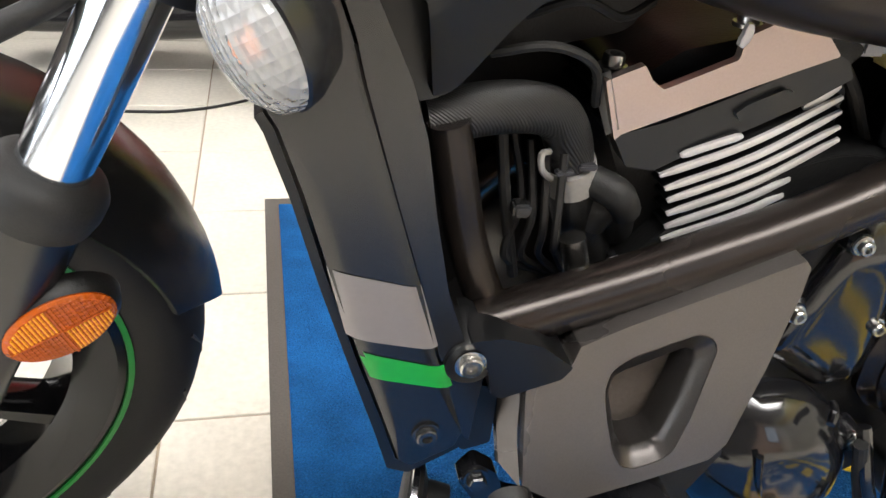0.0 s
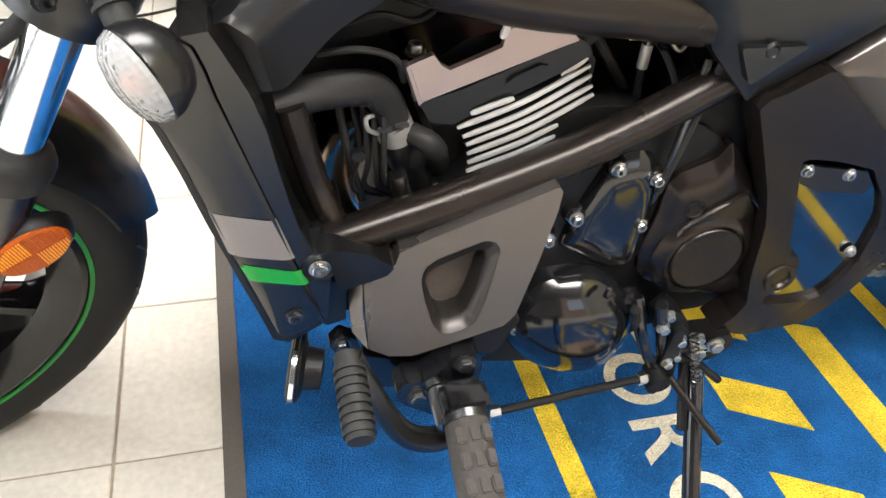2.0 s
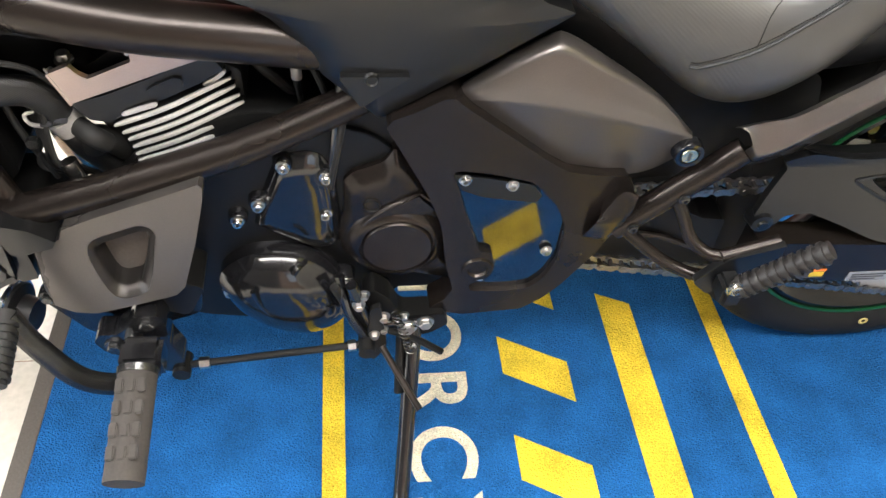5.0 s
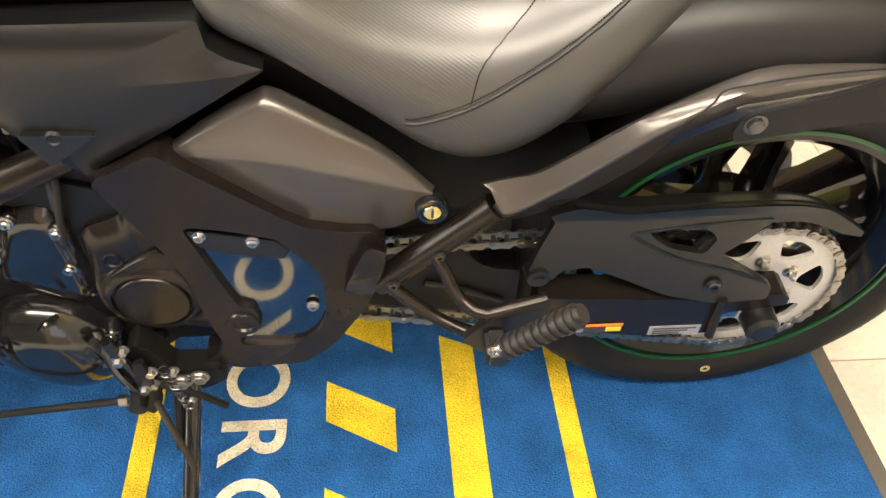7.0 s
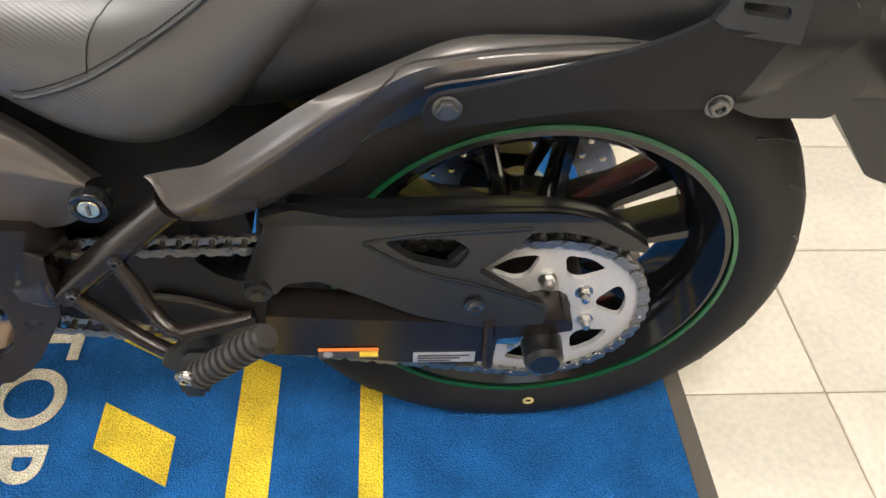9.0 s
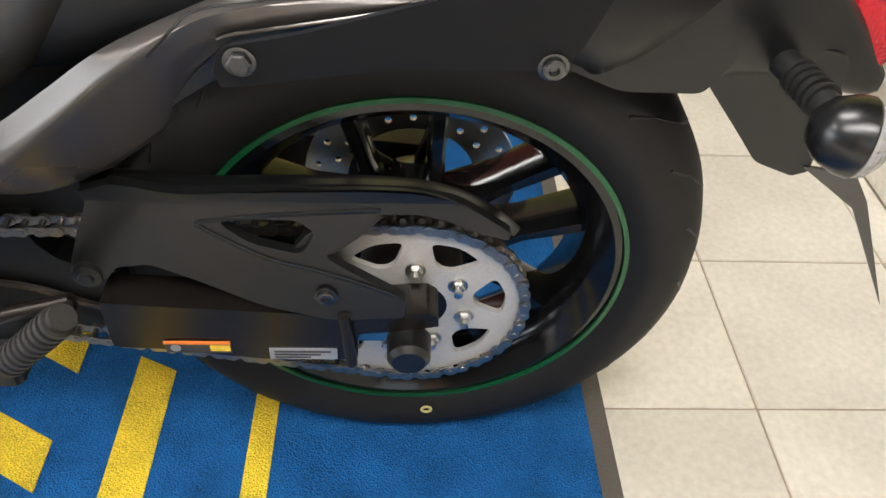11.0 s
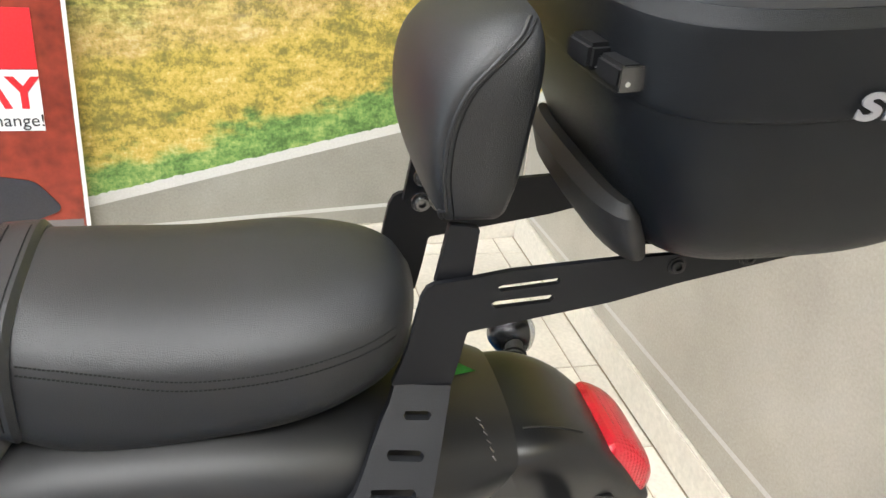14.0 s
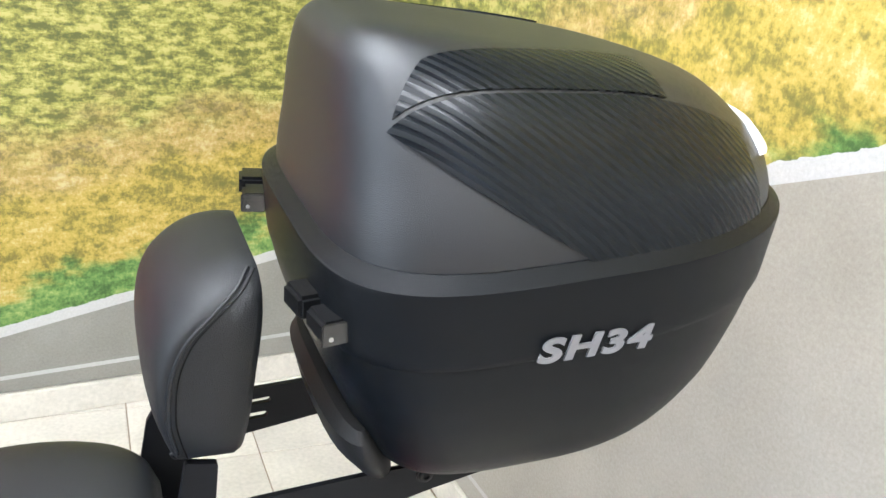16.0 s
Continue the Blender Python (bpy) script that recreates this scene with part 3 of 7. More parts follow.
def ceiling_lamps():
    proto = thing("ceiling_light", "added rectangular ceiling light panel, out of view, lit", "ceiling light", pose(-1.9, -0.7, room["top"] - 0.012), "ceiling light panels")
    bm = box(-0.62, 0.62, -0.32, -0.30, -0.02, 0.01)
    box(-0.62, 0.62, 0.30, 0.32, -0.02, 0.01, bm=bm)
    box(-0.62, -0.60, -0.30, 0.30, -0.02, 0.01, bm=bm)
    box(0.60, 0.62, -0.30, 0.30, -0.02, 0.01, bm=bm)
    part("frame", bm, M_WHITE, proto)
    em = bpy.data.materials.new("lamp_diffuser")
    em.use_nodes = True
    e = em.node_tree.nodes["Principled BSDF"]
    e.inputs["Emission Color"].default_value, e.inputs["Emission Strength"].default_value = (1, 0.97, 0.94, 1), LAMP_GLOW
    part("diffuser", box(-0.6, 0.6, -0.3, 0.3, -0.004, 0.008), em, proto)
    # added panels, all out of view, spaced to put highlights on the bike
    spots = [(-1.9, -0.7), (0.35, -1.6), (1.65, -1.6), (1.05, 0.05), (-1.2, 2.4)]
    for i, (x, y) in enumerate(spots):
        if i:
            copy_thing(proto, pose(x, y, room["top"] - 0.012))
        la = bpy.data.lights.new("panel_lamp", "AREA")
        la.shape, la.size, la.size_y, la.energy, la.color = "RECTANGLE", 1.2, 0.6, LAMP_W, (1.0, 0.97, 0.94)
        lo = new("panel_lamp", la)
        lo.matrix_basis = pose(x, y, room["top"] - 0.04)


LAMP_W, LAMP_GLOW, WINDOW_W = 38.0, 16.0, 150.0
ceiling_lamps()
# area lamp standing in for daylight through the west shop window
la = bpy.data.lights.new("opening_fill_lamp", "AREA")
la.shape, la.size, la.size_y, la.energy, la.color = "RECTANGLE", 3.3, 2.0, WINDOW_W, (0.86, 0.93, 1.0)
new("opening_fill_lamp", la).matrix_basis = look((-3.58, -1.2, 1.35), (0, -1.2, 0.9))
# weak fill lamp in the added south opening, no known source there
la = bpy.data.lights.new("opening_fill_lamp", "AREA")
la.shape, la.size, la.size_y, la.energy, la.color = "RECTANGLE", 1.0, 1.3, 9.0, (0.84, 0.92, 1.0)
new("opening_fill_lamp", la).matrix_basis = look((1.85, -3.38, 1.7), (1.85, 0, 0.9))


def banner():
    """Pull-up banner by the mural wall."""
    b = thing("pull_up_banner", "red pull-up banner stand with a white text panel", "banner", pose(0.775, 1.36, 0, 0, 0, 4))
    art = material("banner_print", (0.22, 0.035, 0.018), 0.4, 0.0, 0.0, 30, 0.5, wear=9)
    part("sheet", box(-0.425, 0.425, -0.001, 0.001, 0.1, 1.95), art, b)
    red = material("banner_red_print", (0.62, 0.025, 0.03), 0.4)
    part("panel", box(-0.40, 0.36, -0.004, -0.002, 0.58, 0.72), red, b, "bright red printed field")
    part("panel", box(-0.40, 0.36, -0.004, -0.002, 0.43, 0.578), M_WHITE, b, "white printed field")
    part("panel", box(-0.42, 0.42, -0.003, -0.0015, 0.11, 0.19), M_GREYTAPE, b, "pale printed foreground")
    for x, s in ((0.1, 0.0), (-0.2, 0.03)):
        part("print", slab([(x, 0.25 + s), (x + 0.1, 0.32 + s), (x + 0.22, 0.30 + s), (x + 0.28, 0.22 + s), (x + 0.18, 0.18 + s), (x + 0.05, 0.19 + s)], -0.0045, -0.0025, bevel=0), M_INK, b, "dark printed motorcycle outline")
    lettering("WAY", 0.105, red, b, pose(0.235, -0.006, 0.52, 90), "writing", 0.0004, bold=0.003)
    lettering("& Part Exchange!", 0.043, M_INK, b, pose(0.215, -0.006, 0.455, 90), "writing", 0.0004)
    part("cassette", box(-0.44, 0.44, -0.06, 0.06, 0.005, 0.095, 0.012), M_STEEL, b, "silver base cassette")
    part("rail", box(-0.43, 0.43, -0.012, 0.012, 1.945, 1.975, 0.004), M_STEEL, b)
    part("edge", box(0.4262, 0.436, -0.004, 0.004, 0.095, 1.945, 0.002), M_WHITE, b)


banner()


def floor_cable():
    c = part("floor_cable", tube([(-1.4, 1.62, 0.004), (-0.6, 1.47, 0.004), (-0.17, 1.45, 0.004), (0.0, 1.433, 0.004), (0.11, 1.438, 0.004), (0.25, 1.505, 0.004), (0.5, 1.72, 0.004), (0.7, 2.2, 0.004)], 0.004, 8, 8), M_RUBBER)
    tagged(c, "thin black cable lying on the tiled floor", "cable")


floor_cable()


# ---- the motorcycle ----
LEAN_DEG = 4.04
bike = thing("motorcycle", "satin black cruiser motorcycle with green wheel stripes on its side stand", "motorcycle", pose(0, 0, 0.0, LEAN_DEG))
AX_R, AX_H = 1.573, 0.314


def B(name, bm, mat, label="", parent=None, angle=35, m=None):
    return part(name, bm, mat, parent or bike, label, angle, m)


def tyre_material():
    m = material("tyre_rubber", (0.0125, 0.012, 0.0115), 0.58, 0.0, 0.1, 500, 0.2, spec=0.2)
    return m


M_TYRE = tyre_material()


M_RIM = material("black_wheel_enamel", (0.005, 0.005, 0.0055), 0.13, 0.0, 0.0, 300, 0.1, spec=0.42)


def wheel(name, c, hw, label, m=None, tall=1.0):
    """Tyre, rim, striped lips, paired spokes and hub, turned about c."""
    w = new(name)
    w.parent = bike
    w.matrix_basis = m if m is not None else Matrix()
    tagged(w, label)
    k = hw / 0.08
    prof = [(0.222, -0.062 * k), (0.229, -0.068 * k), (0.245, -0.077 * k), (0.262, -0.080 * k), (0.281, -0.075 * k), (0.297, -0.062 * k), (0.308, -0.040 * k), (0.314, -0.018 * k)]
    prof = [(0.229 + (r - 0.229) * tall if r > 0.229 else r, a) for r, a in prof]
    prof += [(r, -a) for r, a in prof[::-1]] + [(0.212, 0.05 * k), (0.212, -0.05 * k)]
    tyre = part("tyre", lathe(prof, c, seg=96, closed=True), M_TYRE, w, "black road tyre with curved grooves")
    # slanting tread grooves
    bm = bmesh.new()
    for i in range(22):
        for side in (-1, 1):
            a0 = 2 * math.pi * i / 22 + (0.14 if side > 0 else 0)
            pts = []
            for j in range(6):
                t = j / 5
                along = side * k * (0.010 + 0.062 * t)
                rr = np.interp(abs(along) / k, [0, 0.018, 0.040, 0.062, 0.075], [0.3138, 0.3135, 0.3075, 0.2965, 0.281])
                rr = 0.229 + (rr - 0.229) * tall - 0.0007
                a = a0 + 0.24 * t * t + 0.05 * t
                pts.append((c[0] + rr * math.cos(a), c[1] + along, c[2] + rr * math.sin(a)))
            tube(pts, 0.0022, 5, 1, bm)
    part("groove", bm, M_SHADOW, tyre, "tread grooves")
    rim = [(0.226, -0.066 * k), (0.216, -0.062 * k), (0.205, -0.045 * k), (0.196, -0.02 * k), (0.196, 0.02 * k), (0.205, 0.045 * k), (0.216, 0.062 * k), (0.226, 0.066 * k), (0.214, 0.068 * k), (0.196, 0.05 * k), (0.184, 0.03 * k), (0.184, -0.03 * k), (0.196, -0.05 * k), (0.214, -0.068 * k)]
    rimo = part("rim", lathe(rim, c, seg=96, closed=True), M_RIM, w, "gloss black cast rim")
    for s in (-1, 1):
        part("stripe", lathe([(0.2280, s * 0.0695 * k), (0.2228, s * 0.0700 * k), (0.2228, s * 0.0670 * k), (0.2280, s * 0.0665 * k)], c, seg=96, closed=True), M_GREENSHADE if hw > 0.07 else M_GREEN, rimo, "green rim tape")
    for i in range(5):
        for s in (-1, 1):
            a = radians(97 + 72 * i)
            d, e = Vector((math.cos(a), 0, math.sin(a))), Vector((-math.sin(a), 0, math.cos(a)))
            p0 = Vector(c) + d * 0.045 + e * s * 0.028
            p1 = Vector(c) + d * 0.115 + e * s * 0.036
            p2 = Vector(c) + d * 0.192 + e * s * 0.046
            bm = bmesh.new()
            rings = []
            for p, wd, th in ((p0, 0.013, 0.036), (p1, 0.0085, 0.026), (p2, 0.012, 0.03)):
                q = [(-1, -0.55), (-0.55, -1), (0.55, -1), (1, -0.55), (1, 0.55), (0.55, 1), (-0.55, 1), (-1, 0.55)]
                rings.append([p + e * wd * x + Vector((0, th * y * k, 0)) for x, y in q])
            skin(bm, rings)
            part("spoke", bm, M_RIM, w)
    hub = [(0.018, -0.085 * k), (0.036, -0.085 * k), (0.042, -0.06 * k), (0.058, -0.045 * k), (0.058, 0.045 * k), (0.042, 0.06 * k), (0.036, 0.085 * k), (0.018, 0.085 * k)]
    part("hub", lathe(hub, c, seg=40, closed=True), M_RIM, w)
    return w


def brake_disc(c, v, r, parent):
    bm = bmesh.new()
    bm2 = slab([(c[0] + r * math.cos(a), c[2] + r * math.sin(a)) for a in np.linspace(0, 2 * math.pi, 48, endpoint=False)], v, v + 0.005,
               [[(c[0] + r * 0.6 * math.cos(a), c[2] + r * 0.6 * math.sin(a)) for a in np.linspace(0, 2 * math.pi, 32, endpoint=False)]] +
               [[(c[0] + rr * math.cos(b) + 0.0045 * math.cos(a), c[2] + rr * math.sin(b) + 0.0045 * math.sin(a)) for a in np.linspace(0, 2 * math.pi, 6, endpoint=False)]
                for rr, off in ((r * 0.72, 0), (r * 0.88, 0.13)) for b in np.linspace(off, 2 * math.pi + off, 20, endpoint=False)],
               bevel=0, round_it=False)
    join(bm, bm2)
    d = part("brake_disc", bm, M_STEEL, parent, "drilled steel brake disc")
    carrier = bmesh.new()
    for i in range(5):
        a = 2 * math.pi * i / 5
        tube([(c[0] + 0.03 * math.cos(a), v, c[2] + 0.03 * math.sin(a)), (c[0] + r * 0.66 * math.cos(a), v, c[2] + r * 0.66 * math.sin(a))], 0.009, 8, 1, carrier)
    part("carrier", carrier, M_SHADOW, d)


rear = wheel("rear_wheel", (AX_R, 0, AX_H), 0.08, "black rear wheel with a green rim stripe")
brake_disc((AX_R, 0, AX_H), 0.085, 0.125, rear)
B("tyre_dot", lathe([(0.004, 0), (0.0075, 0), (0.0075, -0.0015), (0.004, -0.0015)], (1.597, -0.0795, 0.075), seg=16, closed=True), M_BRASS, "yellow paint dot on the tyre")


def chain_and_sprocket():
    v = -0.108
    c = (AX_R, v, AX_H)
    R = 0.1150
    teeth = 42
    out = []
    for i in range(teeth * 4):
        a = 2 * math.pi * i / (teeth * 4)
        out.append((AX_R + (R + (0.004 if i % 4 < 2 else -0.003)) * math.cos(a), AX_H + (R + (0.004 if i % 4 < 2 else -0.003)) * math.sin(a)))
    holes = []
    for i in range(7):
        a = radians(88 + 360 / 14 + 360 / 7 * i)
        holes.append([(AX_R + r * math.cos(a + d), AX_H + r * math.sin(a + d)) for r, d in ((0.066, -0.15), (0.094, -0.32), (0.0975, 0.0), (0.094, 0.32), (0.066, 0.15), (0.062, 0.0))])
    holes.append([(AX_R + 0.036 * math.cos(a), AX_H + 0.036 * math.sin(a)) for a in np.linspace(0, 2 * math.pi, 24, endpoint=False)])
    sp = B("sprocket", slab(out, v - 0.003, v + 0.003, holes, bevel=0, round_it=False), M_SPROCKET, "plain steel rear sprocket with seven windows")
    for i in range(7):
        a = radians(88 + 360 / 7 * i)
        b = part("bolt", bolt((AX_R + 0.0560 * math.cos(a), v - 0.003, AX_H + 0.0560 * math.sin(a)), 0.0075, 0.007, socket=False), M_STEEL, sp)
        part("stud", lathe([(0.0045, 0.0), (0.0045, -0.014), (0.0005, -0.015)], (AX_R + 0.0560 * math.cos(a), v - 0.003, AX_H + 0.0560 * math.sin(a)), seg=10), M_STEEL, b)
    B("hub_carrier", lathe([(0.02, -0.09), (0.05, -0.09), (0.055, -0.06), (0.055, -0.02)], (AX_R, -0.02, AX_H), seg=32), M_SHADOW)
    # chain: closed path over both sprockets
    f = (0.845, 0.372)
    r1, r2 = R, 0.036
    d = math.hypot(AX_R - f[0], AX_H - f[1])
    base = math.atan2(AX_H - f[1], AX_R - f[0])
    off = math.acos((r1 - r2) / d)
    path = []
    for a in np.linspace(base + math.pi - off, base - math.pi + off, 60):
        path.append((AX_R + r1 * math.cos(a), AX_H + r1 * math.sin(a)))
    up0 = path[0]
    low0 = path[-1]
    for a in np.linspace(base - math.pi + off, base - (math.pi * 2 - (math.pi - off)) , 20):
        path.append((f[0] + r2 * math.cos(a), f[1] + r2 * math.sin(a)))
    P = [Vector((x, 0, y)) for x, y in path]
    P.append(P[0])
    seg = [(b - a).length for a, b in zip(P, P[1:])]
    total = sum(seg)
    n = int(round(total / 0.015875))
    pts = []
    acc, k = 0.0, 0
    for i in range(n):
        s = total * i / n
        while acc + seg[k] < s:
            acc += seg[k]
            k += 1
        pts.append(P[k] + (P[k + 1] - P[k]) * ((s - acc) / seg[k]))
    chain = new("drive_chain")
    chain.parent = bike
    tagged(chain, "steel roller chain, lightly oiled")

    def link_mesh(name, w, mat):
        o = [(0.0 + 0.0062 * math.cos(a), 0.0062 * math.sin(a)) for a in np.linspace(math.pi / 2, 1.5 * math.pi, 6)]
        o += [(0.00397 * 2, -0.0045)] + [(0.015875 + 0.0062 * math.cos(a), 0.0062 * math.sin(a)) for a in np.linspace(-math.pi / 2, math.pi / 2, 6)] + [(0.00397 * 2, 0.0045)]
        bm = slab(o, -w, -w + 0.0018, bevel=0, round_it=False)
        slab(o, w - 0.0018, w, bevel=0, round_it=False, bm=bm)
        for x in (0, 0.015875):
            lathe([(0.0005, -w - 0.0012), (0.003, -w - 0.0012), (0.003, w + 0.0012), (0.0005, w + 0.0012)], (x, 0, 0), seg=8, bm=bm)
        me = bpy.data.meshes.new(name)
        bm.to_mesh(me)
        bm.free()
        me.materials.append(mat)
        return me
    steel = material("oiled_chain_steel", (0.30, 0.28, 0.26), 0.33, 1.0, 0.1, 400, 0.35)
    a_me, b_me = link_mesh("link", 0.0095, steel), link_mesh("link", 0.0072, steel)
    for i in range(n):
        p, q = pts[i], pts[(i + 1) % n]
        t = q - p
        ob = new("link", a_me if i % 2 else b_me)
        ob.parent = chain
        ob.matrix_basis = Matrix.Translation((p.x, v, p.z)) @ Matrix.Rotation(-math.atan2(t.z, t.x), 4, "Y")


chain_and_sprocket()

# swing arm, chain guard, axle adjuster
B("swing_arm", slab([(1.287, 0.373), (1.306, 0.371), (1.370, 0.366), (1.449, 0.361), (1.508, 0.356), (1.587, 0.363), (1.597, 0.355), (1.598, 0.343), (1.568, 0.336), (1.521, 0.330), (1.520, 0.289), (1.428, 0.289), (1.333, 0.304), (1.286, 0.307)], -0.160, -0.122, k=0.15, bevel=0.009), M_FRAME, "box section swing arm")
B("swing_arm_far", slab([(0.98, 0.385), (1.30, 0.362), (1.60, 0.338), (1.60, 0.272), (1.295, 0.288), (0.99, 0.315)], 0.118, 0.155, k=0.2, bevel=0.006), M_FRAME)
B("axle_cap", lathe([(0.0005, -0.026), (0.016, -0.026), (0.021, -0.020), (0.022, 0.004), (0.0005, 0.004)], (1.570, -0.158, 0.316), seg=28), M_PLASTIC, "black axle nut cap")
# bright block stands in for light seen through the swing arm opening
B("adjuster", box(1.512, 1.550, -0.150, -0.128, 0.304, 0.332, 0.003), M_STEEL, "steel adjuster block, bright for the light through the opening")
B("adjuster_bolt", tube([(1.509, -0.164, 0.364), (1.514, -0.164, 0.289)], 0.0060, 12, 1), M_FRAME)
B("axle_collar", lathe([(0.010, 0), (0.018, 0), (0.021, 0.006), (0.021, 0.03), (0.010, 0.03)], (1.573, -0.142, 0.330), seg=28, closed=True), M_SHADOW)
def gv(x, z):
    return -0.24 * max(0.0, 0.478 - z)


guard = B("chain_guard", slab([(1.289, 0.484), (1.320, 0.495), (1.373, 0.485), (1.445, 0.488), (1.518, 0.491), (1.571, 0.490), (1.606, 0.482), (1.636, 0.465), (1.658, 0.450), (1.655, 0.444), (1.631, 0.449), (1.601, 0.462), (1.574, 0.468), (1.541, 0.467), (1.520, 0.447), (1.493, 0.424), (1.512, 0.411), (1.556, 0.385), (1.567, 0.376), (1.565, 0.359), (1.501, 0.355), (1.437, 0.370), (1.382, 0.396), (1.339, 0.414), (1.309, 0.410), (1.299, 0.397), (1.270, 0.410), (1.280, 0.439), (1.295, 0.474)],
                              -0.134, -0.124, [[(1.400, 0.459), (1.435, 0.461), (1.471, 0.460), (1.486, 0.448), (1.473, 0.426), (1.428, 0.437)]], k=0.22, bevel=0.003, tilt=gv), M_PLASTIC, "moulded black chain guard")
part("web", slab([(1.464, 0.426), (1.477, 0.441), (1.504, 0.459), (1.546, 0.462), (1.526, 0.441), (1.493, 0.416), (1.515, 0.400), (1.487, 0.407)], -0.128, -0.118, k=0.2, bevel=0.002, tilt=gv), M_PLASTIC, guard, "recessed inner web")
part("ridge", ribbon([(1.383, -0.141, 0.457), (1.404, -0.140, 0.460), (1.446, -0.139, 0.465), (1.498, -0.138, 0.469), (1.543, -0.138, 0.472)], 0.004, 0.004), M_PLASTIC, guard)
part("ridge", ribbon([(1.383, -0.141, 0.456), (1.409, -0.145, 0.440), (1.447, -0.150, 0.421), (1.486, -0.152, 0.410), (1.526, -0.156, 0.397), (1.558, -0.159, 0.384)], 0.004, 0.004), M_PLASTIC, guard)
part("bolt", bolt((1.493, -0.158, 0.384), 0.008, 0.005), M_BOLT, guard)
part("lip", sheet([[(1.316, -0.136, 0.500), (1.373, -0.136, 0.487), (1.445, -0.136, 0.491), (1.517, -0.136, 0.495), (1.569, -0.136, 0.494), (1.606, -0.136, 0.483), (1.638, -0.136, 0.463), (1.661, -0.136, 0.443)], [(1.312, -0.100, 0.481), (1.372, -0.100, 0.474), (1.447, -0.100, 0.476), (1.523, -0.100, 0.478), (1.578, -0.100, 0.474), (1.617, -0.100, 0.462), (1.650, -0.100, 0.440), (1.673, -0.100, 0.417)]], back=0.003), M_PLASTIC, guard, "turned-in top lip")
B("pivot_lug", lathe([(0.0005, -0.004), (0.006, -0.004), (0.007, -0.001), (0.013, 0.0), (0.016, 0.02)], (1.283, -0.155, 0.402), seg=24), M_PLASTIC, "chain guard pivot bolt")
lab = B("warning_label", box(1.335, 1.398, -0.1612, -0.1602, 0.300, 0.317), M_INK, "dark warning label with an orange edge")
part("edge", box(1.335, 1.398, -0.1622, -0.1614, 0.3145, 0.319), M_ORANGE, lab)
part("patch", box(1.378, 1.397, -0.1620, -0.1613, 0.304, 0.3125), M_YTAG, lab)
part("patch", lathe([(0.0005, -0.0008), (0.005, -0.0008), (0.005, 0.0)], (1.345, -0.1613, 0.308), seg=16), M_LABEL, lab)
lab = B("maker_label", box(1.434, 1.500, -0.1612, -0.1602, 0.291, 0.308), M_LABEL, "silver data label with fine print")
for i in range(3):
    part("print_bar", box(1.439, 1.494 - 0.01 * i, -0.162, -0.1614, 0.3025 - 0.0045 * i, 0.3045 - 0.0045 * i), M_INK, lab)
# pillion peg bracket tubes
B("frame_tube", tube([(1.10, -0.150, 0.400), (1.222, -0.150, 0.520)], 0.0155), M_FRAME, "rear frame tube")
B("bracket_tube", tube([(1.111, -0.158, 0.406), (1.140, -0.166, 0.381), (1.169, -0.176, 0.362), (1.197, -0.188, 0.355), (1.214, -0.196, 0.359)], 0.0080), M_FRAME, "bent peg bracket tube")
B("bracket_tube", tube([(1.162, -0.158, 0.453), (1.174, -0.164, 0.431), (1.186, -0.174, 0.406), (1.204, -0.188, 0.394), (1.222, -0.196, 0.394)], 0.0080), M_FRAME, "bent peg bracket tube")
B("clevis_bar", tube([(1.219, -0.198, 0.397), (1.285, -0.194, 0.415)], 0.0085, 14, 1), M_FRAME, "short satin clevis bar")
B("swing_arm_front", slab([(1.053, 0.387), (1.131, 0.390), (1.205, 0.395), (1.212, 0.373), (1.226, 0.355), (1.245, 0.344), (1.278, 0.340), (1.280, 0.237), (1.247, 0.236), (1.160, 0.248), (1.069, 0.261), (1.020, 0.279)], -0.09, -0.02, k=0.15, bevel=0.012), M_SHADOW, "black front beam of the swing arm")
B("brake_pipe", tube([(1.158, -0.095, 0.327), (1.197, -0.095, 0.317), (1.231, -0.095, 0.300), (1.260, -0.095, 0.287)], 0.0045, 8), M_FRAME, "thin brown pipe along the swing arm")
B("tube_bolt", bolt((1.166, -0.166, 0.462), 0.005, 0.005), M_BOLT)
B("tube_bolt", bolt((1.117, -0.166, 0.416), 0.005, 0.005), M_BOLT)
B("peg_bracket", slab([(1.192, 0.362), (1.222, 0.400), (1.288, 0.423), (1.285, 0.402), (1.235, 0.368), (1.217, 0.337)], -0.208, -0.198, k=0.2, bevel=0.002), M_PLASTIC)
M_TREAD = material("dark_ribbed_rubber", (0.020, 0.018, 0.017), 0.5, 0.0, 0.2, 400, 0.25, spec=0.4)
peg = B("passenger_peg", tube([(1.232, -0.232, 0.377), (1.306, -0.248, 0.462)], 0.0110, 18, 1), M_TREAD, "ribbed rubber passenger footpeg, folded up")
P0, P1 = Vector((1.238, -0.233, 0.384)), Vector((1.300, -0.247, 0.455))
for i in range(10):
    p = P0.lerp(P1, i / 9)
    d = (P1 - P0).normalized() * 0.0026
    part("rib", tube([p - d, p + d], 0.0140, 18, 1), M_TREAD, peg)
B("peg_hinge", box(1.216, 1.242, -0.240, -0.205, 0.352, 0.384, 0.005), M_PLASTIC, "peg hinge block")
B("peg_bolt", bolt((1.226, -0.238, 0.386), 0.008, 0.005), M_STEEL)
# shock and inner frame silhouettes behind
B("rear_shock", tube([(1.05, 0.02, 0.43), (1.25, 0.03, 0.47)], 0.032, 16, 1), M_SHADOW, "rear shock absorber")
